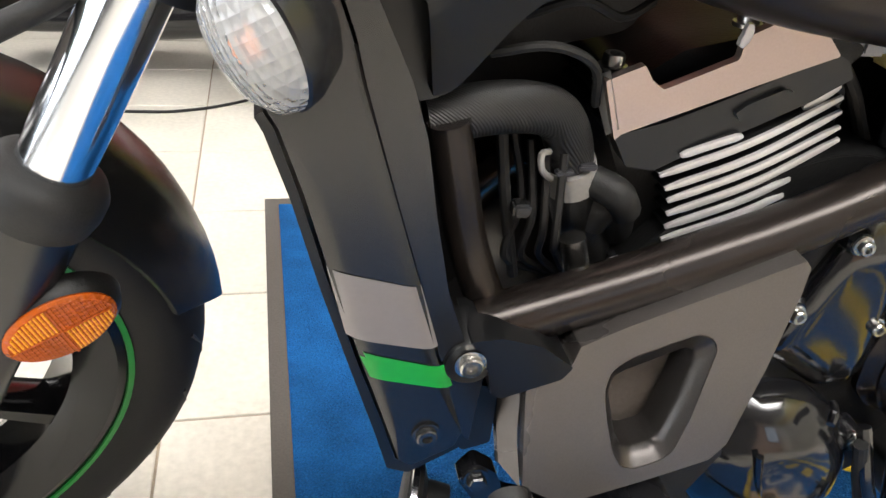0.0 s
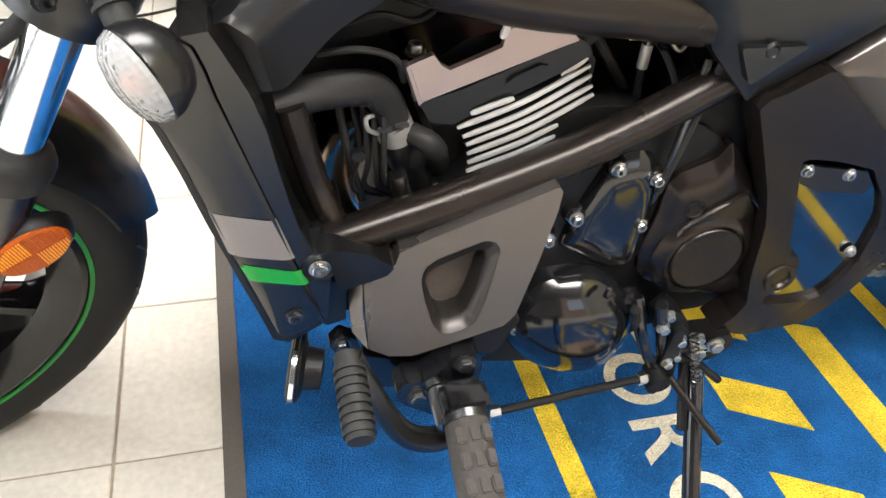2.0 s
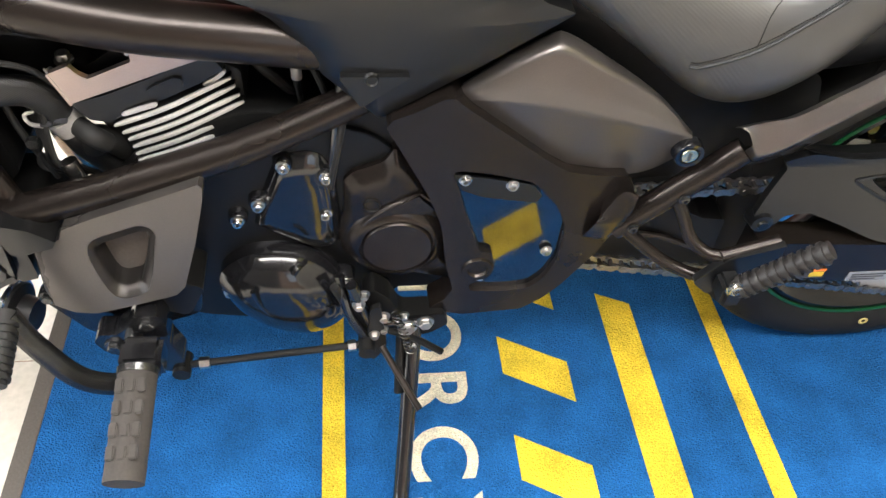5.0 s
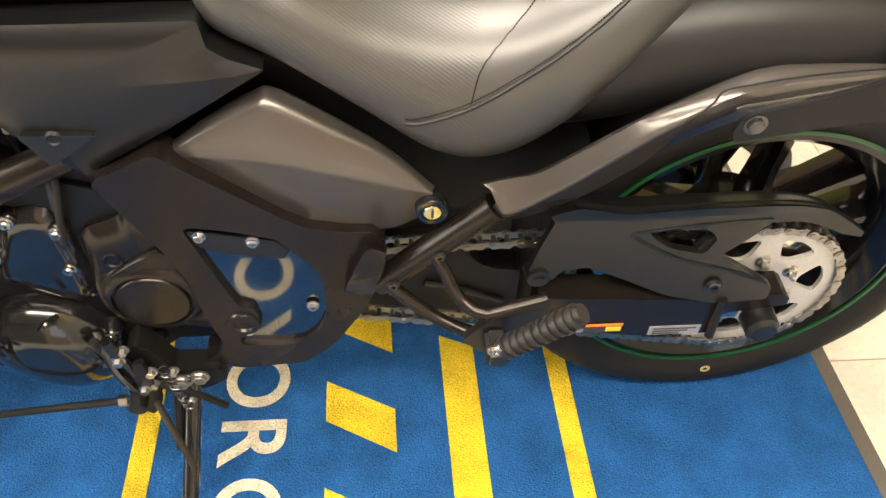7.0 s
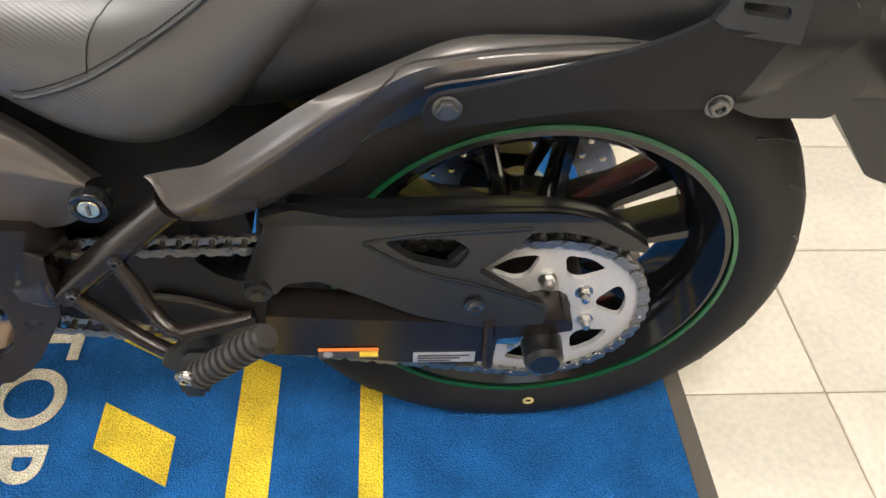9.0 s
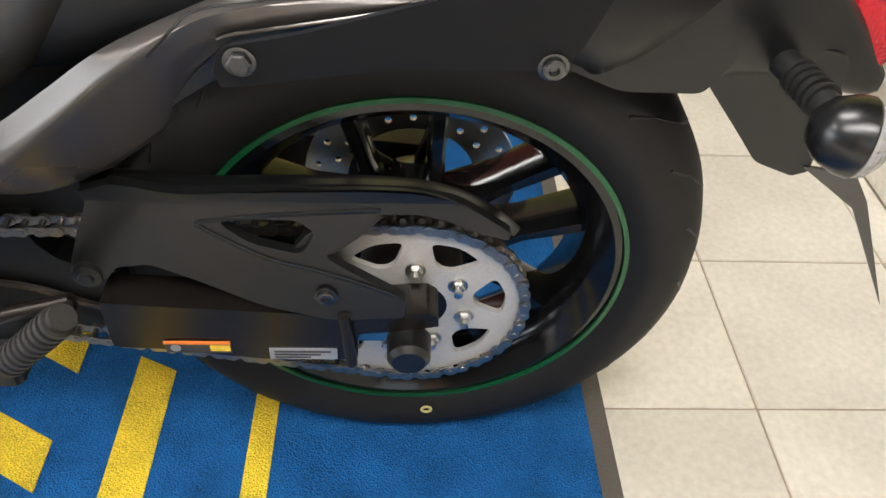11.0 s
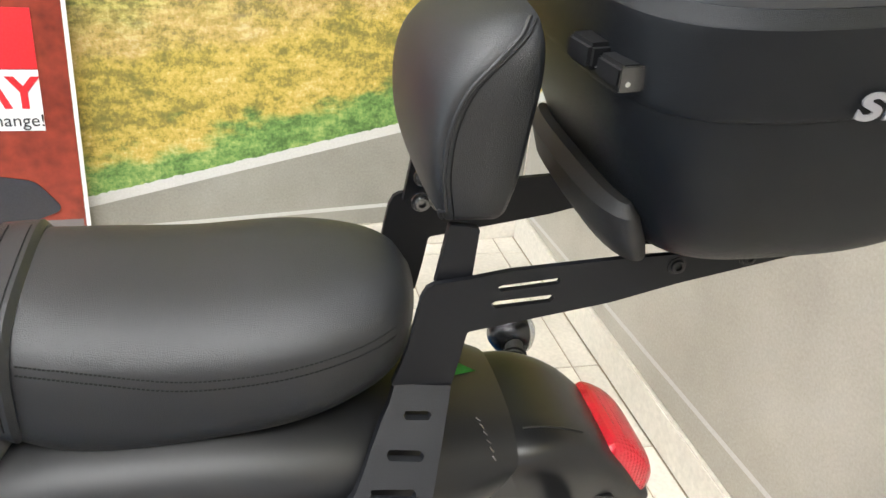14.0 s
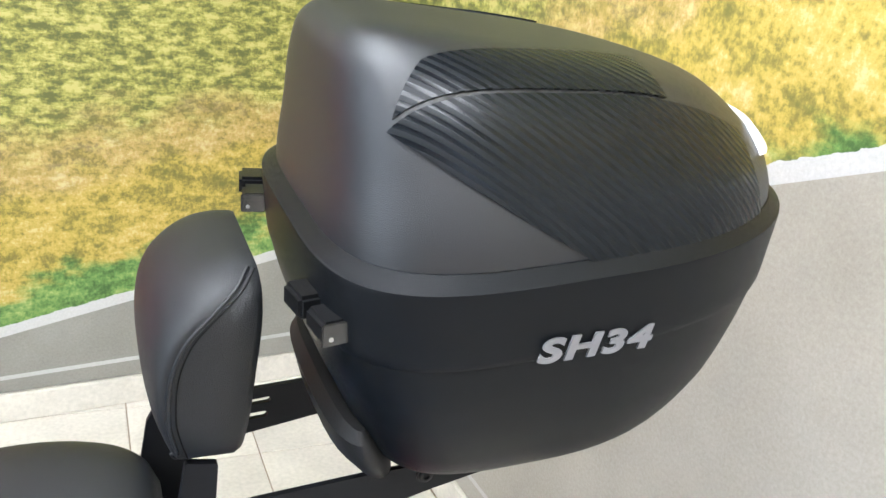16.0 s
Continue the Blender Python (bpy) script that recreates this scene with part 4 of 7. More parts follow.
B("inner_fender", slab([(0.93, 0.60), (1.23, 0.53), (1.27, 0.38), (1.20, 0.30), (0.98, 0.30)], -0.06, 0.06, k=0.2, bevel=0.01), M_SHADOW)

B("airbox", slab([(0.78, 0.74), (0.99, 0.735), (1.12, 0.66), (1.20, 0.60), (1.19, 0.52), (1.05, 0.47), (0.86, 0.50), (0.78, 0.60)], -0.085, 0.085, k=0.2, bevel=0.01), M_SHADOW, "black airbox between the frame rails")
B("tyre_hugger", slab([(1.10, 0.44), (1.12, 0.60), (1.24, 0.60), (1.33, 0.555), (1.345, 0.50), (1.30, 0.455), (1.20, 0.435)], -0.07, 0.07, k=0.25, bevel=0.008), M_SHADOW, "dark inner mudguard ahead of the rear tyre")

B("intake_body", slab([(0.66, 0.50), (0.68, 0.66), (0.86, 0.68), (0.88, 0.52), (0.80, 0.46)], -0.02, 0.08, k=0.2, bevel=0.01), M_SHADOW, "black intake parts behind the cylinder")
B("radiator_tank", slab([(0.40, 0.60), (0.39, 0.70), (0.46, 0.73), (0.56, 0.70), (0.55, 0.62), (0.48, 0.605)], -0.06, 0.10, k=0.2, bevel=0.01), M_SHADOW, "black coolant tank behind the shroud")
B("ignition_lead", tube([(0.462, -0.10, 0.640), (0.49, -0.11, 0.652), (0.52, -0.10, 0.640), (0.545, -0.085, 0.645)], 0.003, 8), M_RUBBER, "black ignition lead")
B("ignition_lead", tube([(0.438, -0.12, 0.625), (0.47, -0.128, 0.632), (0.500, -0.12, 0.618), (0.512, -0.105, 0.588)], 0.003, 8), M_RUBBER, "black ignition lead")
B("sensor_plug", box(0.70, 0.722, -0.085, -0.06, 0.612, 0.634, 0.003), M_LABEL, "pale grey sensor connector")
B("sensor_plug", box(0.722, 0.736, -0.088, -0.066, 0.604, 0.622, 0.003), M_BRASS, "yellow sensor connector")
B("sensor_lead", tube([(0.735, -0.075, 0.613), (0.755, -0.085, 0.60), (0.770, -0.10, 0.575), (0.780, -0.115, 0.54)], 0.0035, 8), M_RUBBER)
B("brake_line", tube([(0.790, -0.118, 0.60), (0.782, -0.126, 0.55), (0.776, -0.128, 0.49), (0.774, -0.120, 0.44)], 0.0042, 10), M_BOLT, "thin metal pipe beside the engine")
B("banjo_bolt", bolt((0.775, -0.118, 0.628), 0.008, 0.010, socket=False), M_STEEL)
B("banjo_pipe", tube([(0.745, -0.10, 0.655), (0.765, -0.112, 0.640), (0.785, -0.118, 0.622)], 0.006, 10), M_BOLT)

B("lower_cowl", slab([(0.40, 0.45), (0.46, 0.45), (0.47, 0.36), (0.445, 0.345), (0.41, 0.37)], -0.14, -0.05, k=0.2, bevel=0.004), M_SHADOW)
B("fan_housing", slab([(0.385, 0.60), (0.425, 0.60), (0.447, 0.48), (0.42, 0.45), (0.40, 0.50)], -0.11, -0.03, k=0.2, bevel=0.004), M_SHADOW, "black radiator fan housing")

B("front_cylinder", slab([(0.41, 0.505), (0.42, 0.67), (0.54, 0.68), (0.55, 0.57), (0.54, 0.47), (0.48, 0.46)], 0.0, 0.09, k=0.2, bevel=0.004), M_SHADOW, "black front cylinder")
# added dark slab, blocks the view of the banner through the gap
B("gap_filler", slab([(0.456, 0.621), (0.530, 0.630), (0.653, 0.627), (0.708, 0.578), (0.691, 0.534), (0.557, 0.521), (0.476, 0.545)], 0.03, 0.10, k=0.2, bevel=0.006), M_SHADOW, "added black filler closing the gap behind the head cover")

for k in range(4):
    B("wire", tube([(0.470 + 0.008 * k, -0.085 - 0.01 * k, 0.56), (0.476 + 0.006 * k, -0.10 - 0.008 * k, 0.52 - 0.006 * k), (0.468 + 0.012 * k, -0.105, 0.48), (0.50 + 0.006 * k, -0.09, 0.455)], 0.0028, 6), M_RUBBER, "thin engine wire")
B("drain_fitting", tube([(0.505, -0.125, 0.505), (0.512, -0.128, 0.478)], 0.009, 12, 1), M_STEEL, "bright metal fitting")
B("wire_clip", box(0.466, 0.478, -0.118, -0.106, 0.515, 0.525, 0.002), M_BOLT)
B("hose_stub", tube([(0.520, -0.105, 0.535), (0.535, -0.115, 0.53), (0.545, -0.11, 0.515)], 0.011, 12), M_RUBBER, "short black coolant stub")

# frame rails
B("down_tube", tube([(0.413, -0.140, 0.594), (0.421, -0.140, 0.557), (0.432, -0.140, 0.512), (0.447, -0.148, 0.473), (0.462, -0.152, 0.453)], 0.0125), M_FRAME, "front down tube")
B("down_tube", tube([(0.40, 0.125, 0.64), (0.425, 0.125, 0.56), (0.450, 0.125, 0.455), (0.462, 0.12, 0.40)], 0.019), M_FRAME)
B("lower_rail", tube([(0.440, -0.160, 0.464), (0.469, -0.159, 0.472), (0.564, -0.150, 0.494), (0.68, -0.138, 0.527), (0.789, -0.122, 0.569), (0.84, -0.115, 0.595)], 0.0185, 18), M_FRAME, "satin brown-black lower frame rail")
B("upper_rail", tube([(0.34, -0.075, 0.760), (0.417, -0.115, 0.728), (0.453, -0.125, 0.718), (0.518, -0.130, 0.695), (0.608, -0.130, 0.672), (0.694, -0.128, 0.659), (0.77, -0.120, 0.643)], 0.026, 20), M_FRAME, "thick satin upper frame rail")
B("upper_rail", tube([(0.34, 0.075, 0.765), (0.52, 0.132, 0.695), (0.608, 0.132, 0.672), (0.77, 0.128, 0.647)], 0.029, 16), M_FRAME)
B("lower_rail", tube([(0.445, 0.145, 0.447), (0.68, 0.143, 0.528), (0.84, 0.13, 0.62)], 0.0215, 14), M_FRAME)

# tank and its side panel
tank = [(0.30, 0, 0.055, 0.80, 0.04), (0.36, 0, 0.10, 0.80, 0.075), (0.46, 0, 0.142, 0.815, 0.095), (0.58, 0, 0.158, 0.82, 0.098), (0.72, 0, 0.153, 0.815, 0.09), (0.84, 0, 0.140, 0.795, 0.07), (0.95, 0, 0.122, 0.77, 0.045), (0.985, 0, 0.11, 0.765, 0.03)]
B("fuel_tank", loft(interp(tank), 48, 2.6), M_PAINT, "satin black fuel tank")
B("tank_side_panel", pillow([(0.826, 0.568), (0.773, 0.623), (0.759, 0.652), (0.731, 0.684), (0.702, 0.704), (0.679, 0.711), (0.675, 0.719), (0.689, 0.729), (0.796, 0.733)] + [(0.959, 0.736), (0.962, 0.710), (0.978, 0.698), (1.008, 0.687), (0.917, 0.625), (0.836, 0.574)], -0.142, 0.012, 0.03, k=0.14, power=5), M_PLASTIC, "dark moulded panel under the tank")
B("panel_step", slab([(0.788, 0.633), (0.857, 0.632), (0.808, 0.596)], -0.160, -0.147, k=0.1, bevel=0.003), M_PLASTIC)
B("panel_bolt", lathe([(0.0005, 0.001), (0.004, 0.001), (0.006, -0.0015), (0.008, 0.002)], (0.819, -0.160, 0.629), seg=20), M_SHADOW)

# side cover with lock
side = B("side_cover", sheet([
    [(0.898, -0.122, 0.577), (0.912, -0.124, 0.595), (0.954, -0.122, 0.627), (0.993, -0.119, 0.649), (1.009, -0.119, 0.651), (1.050, -0.124, 0.628), (1.113, -0.132, 0.585), (1.160, -0.140, 0.539)],
    [(0.902, -0.126, 0.579), (0.919, -0.137, 0.599), (0.958, -0.138, 0.625), (0.992, -0.138, 0.643), (1.009, -0.138, 0.643), (1.047, -0.142, 0.624), (1.107, -0.147, 0.591), (1.157, -0.147, 0.541)],
    [(0.905, -0.128, 0.579), (0.925, -0.141, 0.588), (0.957, -0.147, 0.588), (0.994, -0.152, 0.586), (1.025, -0.155, 0.582), (1.065, -0.157, 0.573), (1.115, -0.157, 0.558), (1.157, -0.151, 0.541)],
    [(0.899, -0.123, 0.573), (0.910, -0.128, 0.559), (0.934, -0.131, 0.538), (0.968, -0.134, 0.514), (1.000, -0.137, 0.495), (1.044, -0.139, 0.482), (1.115, -0.140, 0.480), (1.164, -0.138, 0.508)]], 0.36, 8), M_GREY, "satin grey triangular side cover", angle=60)
lock = part("lock", lathe([(0.0005, -0.004), (0.011, -0.004), (0.0115, -0.006), (0.0155, -0.0065), (0.0170, -0.003), (0.0175, 0.006)], (1.157, -0.153, 0.521), seg=32), M_GLOSS, side, "key lock with a bare metal barrel")
part("barrel", lathe([(0.0005, -0.0068), (0.0088, -0.0068), (0.0098, -0.005), (0.010, 0)], (1.157, -0.153, 0.521), seg=24), M_KEY, lock)
part("slot", box(1.1558, 1.1582, -0.1612, -0.1594, 0.5155, 0.5265), M_INK, lock)

# frame plate with glossy window, and the clutch-side covers
WIN = [(0.904, 0.501), (0.913, 0.504), (0.948, 0.498), (0.996, 0.483), (1.008, 0.466), (1.026, 0.444), (1.041, 0.410), (1.040, 0.347), (1.027, 0.314), (1.011, 0.296), (0.983, 0.292), (0.937, 0.295), (0.934, 0.308), (0.946, 0.314), (0.958, 0.330), (0.962, 0.352), (0.957, 0.368), (0.943, 0.371), (0.933, 0.400), (0.912, 0.473)]
plate = B("frame_plate", slab([(0.833, 0.566), (0.840, 0.576), (0.858, 0.583), (0.891, 0.601), (0.900, 0.601), (0.915, 0.587), (0.966, 0.546), (1.006, 0.514), (1.030, 0.498), (1.067, 0.491), (1.096, 0.490), (1.109, 0.471), (1.110, 0.457), (1.105, 0.419), (1.089, 0.366), (1.052, 0.300), (1.034, 0.276), (1.007, 0.253), (0.930, 0.246), (0.885, 0.260), (0.906, 0.280), (0.915, 0.300), (0.905, 0.342), (0.901, 0.369), (0.898, 0.398), (0.894, 0.422), (0.879, 0.466), (0.860, 0.508)], -0.155, -0.118, [WIN], k=0.12, bevel=0.006), M_FRAME, "satin frame plate with a cut-out")
part("infill_panel", slab([(0.900, 0.496), (0.996, 0.477), (1.010, 0.459), (1.028, 0.438), (1.045, 0.402), (1.043, 0.331), (1.028, 0.295), (1.012, 0.277), (0.925, 0.276), (0.938, 0.364), (0.927, 0.390), (0.907, 0.464)], -0.1475, -0.136, k=0.1, bevel=0.001), M_MIRROR, plate, "polished black infill panel")
for u, h in ((0.918, 0.487), (0.971, 0.477), (1.025, 0.364), (0.947, 0.321)):
    part("bolt", bolt((u, -0.1505, h), 0.0055, 0.006), M_STEEL, plate)
part("tab", slab([(0.905, 0.496), (0.994, 0.477), (1.007, 0.459), (1.001, 0.448), (0.941, 0.459), (0.915, 0.471)], -0.1515, -0.1478, k=0.2, bevel=0.001), M_PLASTIC, plate, "black mounting strip")
part("tab", lathe([(0.0005, -0.001), (0.010, -0.001), (0.0125, -0.005), (0.0185, -0.005), (0.021, 0.0), (0.021, 0.012)], (0.943, -0.153, 0.338), seg=28), M_FRAME, plate)
part("ear", sheet([[(1.079, -0.153, 0.452), (1.090, -0.153, 0.466), (1.111, -0.153, 0.462)], [(1.072, -0.168, 0.434), (1.089, -0.170, 0.479), (1.110, -0.170, 0.474)], [(1.069, -0.172, 0.433), (1.103, -0.174, 0.444), (1.109, -0.172, 0.473)], [(1.063, -0.158, 0.396), (1.094, -0.158, 0.390), (1.110, -0.158, 0.439)]]), M_FRAME, plate)
cover = B("sprocket_cover", pillow([(0.797, 0.325), (0.780, 0.345), (0.777, 0.378), (0.785, 0.420), (0.786, 0.462), (0.797, 0.475), (0.832, 0.489), (0.844, 0.510), (0.862, 0.488), (0.888, 0.454), (0.908, 0.418), (0.919, 0.386), (0.911, 0.353), (0.911, 0.329), (0.938, 0.282), (0.896, 0.287), (0.840, 0.307)], -0.122, 0.014, 0.05, power=7, k=0.25), M_FRAME, "satin cast sprocket cover with a round cap")
part("cap", lathe([(0.0005, -0.006), (0.040, -0.006), (0.0415, -0.0045), (0.0425, -0.0005), (0.0440, -0.0005), (0.0450, -0.005), (0.052, -0.003), (0.060, 0.006)], (0.846, -0.140, 0.371), seg=56), M_FRAME, cover)
for i in range(5):
    a = radians(62 + 72 * i)
    part("screw", lathe([(0.0005, 0.0012), (0.0036, 0.0012), (0.0046, -0.0006), (0.0056, 0.003)], (0.846 + 0.033 * math.cos(a), -0.1456, 0.371 + 0.033 * math.sin(a)), seg=14), M_SHADOW, cover)
part("hole", lathe([(0.0005, 0.002), (0.0080, 0.002), (0.0095, -0.001), (0.011, 0.004)], (0.817, -0.137, 0.436), seg=20), M_SHADOW, cover)
part("step", sheet([[(0.800, -0.137, 0.375), (0.801, -0.137, 0.402), (0.813, -0.137, 0.419), (0.835, -0.137, 0.436), (0.867, -0.137, 0.454)], [(0.802, -0.142, 0.376), (0.804, -0.142, 0.403), (0.815, -0.142, 0.419), (0.837, -0.142, 0.435), (0.869, -0.142, 0.454)], [(0.815, -0.140, 0.369), (0.821, -0.140, 0.385), (0.834, -0.140, 0.401), (0.857, -0.140, 0.413), (0.889, -0.138, 0.426)]], back=0.004), M_FRAME, cover, "raised step on the cover")
part("rib", tube([(0.871, -0.136, 0.453), (0.893, -0.136, 0.433), (0.911, -0.136, 0.412), (0.917, -0.136, 0.387), (0.910, -0.136, 0.360), (0.909, -0.136, 0.334)], 0.0035, 8), M_FRAME, cover)

# engine
eng = B("crankcase", slab([(0.50, 0.42), (0.60, 0.53), (0.70, 0.56), (0.83, 0.52), (0.90, 0.40), (0.86, 0.26), (0.74, 0.19), (0.58, 0.22), (0.50, 0.30)], -0.115, 0.13, k=0.25, bevel=0.012), M_SHADOW, "black engine crankcase")
B("gearbox", slab([(0.78, 0.56), (0.86, 0.575), (0.92, 0.555), (0.96, 0.50), (0.96, 0.30), (0.90, 0.25), (0.80, 0.25)], -0.108, 0.10, k=0.2, bevel=0.008), M_SHADOW, "black gearbox casing")
gen = B("generator_cover", pillow([(0.703, 0.465), (0.710, 0.482), (0.717, 0.495), (0.733, 0.501), (0.750, 0.503), (0.763, 0.498), (0.775, 0.478), (0.778, 0.451), (0.781, 0.409), (0.781, 0.367), (0.772, 0.345), (0.746, 0.346), (0.721, 0.362), (0.693, 0.380), (0.681, 0.390), (0.684, 0.408), (0.690, 0.433), (0.697, 0.449)], -0.116, 0.014, 0.03, power=7, k=0.3), M_GLOSS, "gloss black engine side cover")
for u, h in ((0.723, 0.491), (0.690, 0.433), (0.768, 0.474), (0.764, 0.416), (0.664, 0.408)):
    part("bolt_boss", lathe([(0.0005, -0.002), (0.009, -0.002), (0.011, 0.001), (0.012, 0.012)], (u, -0.125, h), seg=20), M_GLOSS, gen)
    part("bolt", bolt((u, -0.127, h), 0.0058, 0.008), M_STEEL, gen)
alt = B("alternator_cover", pillow([(0.705, 0.359), (0.729, 0.354), (0.756, 0.337), (0.778, 0.310), (0.789, 0.279), (0.787, 0.241), (0.771, 0.212), (0.742, 0.196), (0.705, 0.203), (0.666, 0.227), (0.638, 0.263), (0.627, 0.295), (0.632, 0.323), (0.649, 0.343), (0.673, 0.357)], -0.134, 0.036, 0.04, rings=14, power=3.2, k=0.4), M_GLOSS, "rounded gloss black alternator cover")
part("rib", tube([(0.723, -0.168, 0.356), (0.730, -0.160, 0.360), (0.738, -0.148, 0.357)], 0.0035, 8), M_GLOSS, alt)
part("rib", tube([(0.673, -0.168, 0.328), (0.681, -0.168, 0.298), (0.695, -0.165, 0.267)], 0.003, 8), M_GLOSS, alt)
for u, y, h in ((0.782, -0.140, 0.303), (0.640, -0.138, 0.294), (0.827, -0.130, 0.270)):
    part("bolt_boss", lathe([(0.0005, -0.002), (0.009, -0.002), (0.011, 0.001), (0.013, 0.02)], (u, y, h), seg=20), M_GLOSS, alt)
    part("bolt", bolt((u, y - 0.002, h), 0.0055, 0.007), M_STEEL, alt)


def cylinder_block():
    """Finned cylinder, tilted forward, with a bright head cover."""
    cyl = B("cylinder", slab([(0.555, 0.475), (0.548, 0.52), (0.525, 0.570), (0.660, 0.612), (0.690, 0.595), (0.690, 0.53), (0.68, 0.50), (0.60, 0.465)], -0.096, 0.09, k=0.15, bevel=0.004), M_SHADOW, "black engine cylinder with bright fin edges")

    def fin(pts, h=0.0046, lab="bright machined fin edge"):
        P = [Vector(p) for p in pts]
        part("fin", ribbon(P, h, 0.003, 5), M_FIN, cyl, lab)
        part("fin_root", ribbon([p + Vector((0, 0.0032, 0)) for p in P], h * 0.8, 0.03, 5), M_SHADOW, cyl)
    for line in ([(0.560, -0.118, 0.544), (0.616, -0.121, 0.568), (0.681, -0.107, 0.593)], [(0.566, -0.118, 0.534), (0.621, -0.121, 0.558), (0.684, -0.107, 0.583)], [(0.570, -0.118, 0.525), (0.624, -0.121, 0.549), (0.687, -0.107, 0.572)],
                 [(0.572, -0.118, 0.515), (0.627, -0.121, 0.539), (0.690, -0.107, 0.563)], [(0.573, -0.118, 0.505), (0.627, -0.121, 0.528), (0.687, -0.107, 0.549)], [(0.573, -0.118, 0.495), (0.627, -0.121, 0.517), (0.685, -0.107, 0.535)]):
        fin(line)
    fin([(0.545, -0.108, 0.473), (0.572, -0.108, 0.476), (0.601, -0.108, 0.483), (0.632, -0.108, 0.495)], lab="low bright fin edge")
    fin([(0.571, -0.118, 0.558), (0.589, -0.120, 0.566), (0.608, -0.121, 0.573)], lab="short bright fin edge")
    fin([(0.654, -0.108, 0.586), (0.667, -0.107, 0.593), (0.677, -0.106, 0.601)], lab="short bright fin edge")
    part("head_gasket_band", slab([(0.524, 0.571), (0.558, 0.580), (0.610, 0.602), (0.658, 0.626), (0.670, 0.620), (0.677, 0.609), (0.654, 0.594), (0.618, 0.576), (0.576, 0.557), (0.556, 0.546), (0.536, 0.550)], -0.114, -0.06, k=0.15, bevel=0.003), M_PLASTIC, cyl, "black gasket step")
    part("step", slab([(0.600, 0.587), (0.607, 0.593), (0.629, 0.603), (0.637, 0.601), (0.636, 0.591), (0.616, 0.582), (0.606, 0.581)], -0.1175, -0.110, k=0.2, bevel=0.002), M_PLASTIC, cyl)
    head = B("head_cover", slab([(0.511, 0.607), (0.522, 0.612), (0.534, 0.617), (0.541, 0.607), (0.549, 0.602), (0.593, 0.621), (0.594, 0.635), (0.600, 0.638), (0.612, 0.644), (0.627, 0.647), (0.637, 0.644), (0.650, 0.635), (0.661, 0.624), (0.631, 0.613), (0.580, 0.593), (0.528, 0.573), (0.524, 0.569)], -0.116, -0.1095, k=0.14, bevel=0.004), M_ALU, "silver anodised head cover")
    part("chamfer", sheet([[(0.511, -0.098, 0.604), (0.517, -0.104, 0.587), (0.522, -0.111, 0.571)], [(0.512, -0.117, 0.614), (0.519, -0.117, 0.594), (0.525, -0.117, 0.577)]], back=0.004), M_FIN, head, "paler edge of the head cover")
    # lit edge of the notch, drawn as a strip of paler metal
    part("chamfer", ribbon([(0.591, -0.117, 0.629), (0.594, -0.117, 0.636), (0.594, -0.117, 0.643)], 0.006, 0.004, 2), M_FIN, head, "paler edge of the head cover")
    plug = B("connector", box(0.689, 0.713, -0.094, -0.070, 0.626, 0.638, 0.003), M_STEEL, "silver sensor plug behind the cylinder")
    part("tab", box(0.7135, 0.721, -0.095, -0.080, 0.626, 0.633, 0.002), M_YTAG, plug, "yellow locking tab")
    part("lead", tube([(0.721, -0.088, 0.630), (0.738, -0.092, 0.622), (0.754, -0.090, 0.604), (0.764, -0.085, 0.592)], 0.0048, 10), M_GLOSS, plug)
    B("clip", tube([(0.757, -0.098, 0.610), (0.768, -0.100, 0.600), (0.776, -0.098, 0.606)], 0.0022, 8), M_STEEL, "bright wire clip")
    rod = B("vent_pipe", tube([(0.744, -0.085, 0.606), (0.744, -0.085, 0.57), (0.748, -0.085, 0.50), (0.736, -0.085, 0.42)], 0.0042, 10), M_BOLT, "thin steel pipe behind the frame rail")
    part("sleeve", tube([(0.744, -0.085, 0.600), (0.744, -0.085, 0.576)], 0.0056, 12, 1), M_CLAMP, rod)
    B("hose", tube([(0.690, -0.070, 0.612), (0.706, -0.080, 0.590), (0.728, -0.075, 0.560), (0.75, -0.07, 0.53)], 0.0055, 10), M_RUBBER, "thin black hose behind the cylinder")
    part("bolt", bolt((0.524, -0.092, 0.606), 0.007, 0.010, axis="z", sign=1), M_STEEL, head)
    part("bolt", bolt((0.607, -0.092, 0.634), 0.007, 0.010, axis="z", sign=1), M_STEEL, head)
    B("head_top", slab([(0.513, 0.590), (0.520, 0.606), (0.545, 0.600), (0.57, 0.618), (0.66, 0.638), (0.70, 0.62), (0.66, 0.58)], -0.0915, 0.08, k=0.2, bevel=0.006), M_SHADOW)


cylinder_block()
# coolant hose and clamp
M_BRAID = material("braided_hose_sleeve", (0.010, 0.0098, 0.0095), 0.5, 0.0, 0.0, 300, 0.3)
nt, nn, ll, bs = nodes_of(M_BRAID)
wv, tc, bp = nn.new("ShaderNodeTexWave"), nn.new("ShaderNodeTexCoord"), nn.new("ShaderNodeBump")
wv.bands_direction = "DIAGONAL"
wv.inputs["Scale"].default_value, wv.inputs["Distortion"].default_value = 230, 0.6
bp.inputs["Strength"].default_value, bp.inputs["Distance"].default_value = 0.45, 0.001
ll.new(tc.outputs["Object"], wv.inputs["Vector"])
ll.new(wv.outputs["Fac"], bp.inputs["Height"])
ll.new(bp.outputs[0], bs.inputs["Normal"])
B("coolant_hose", tube([(0.403, -0.128, 0.589), (0.416, -0.128, 0.591), (0.436, -0.125, 0.594), (0.465, -0.118, 0.592), (0.487, -0.108, 0.582), (0.500, -0.102, 0.562), (0.507, -0.098, 0.536)], 0.0155, 18, 8), M_BRAID, "ribbed black coolant hose")
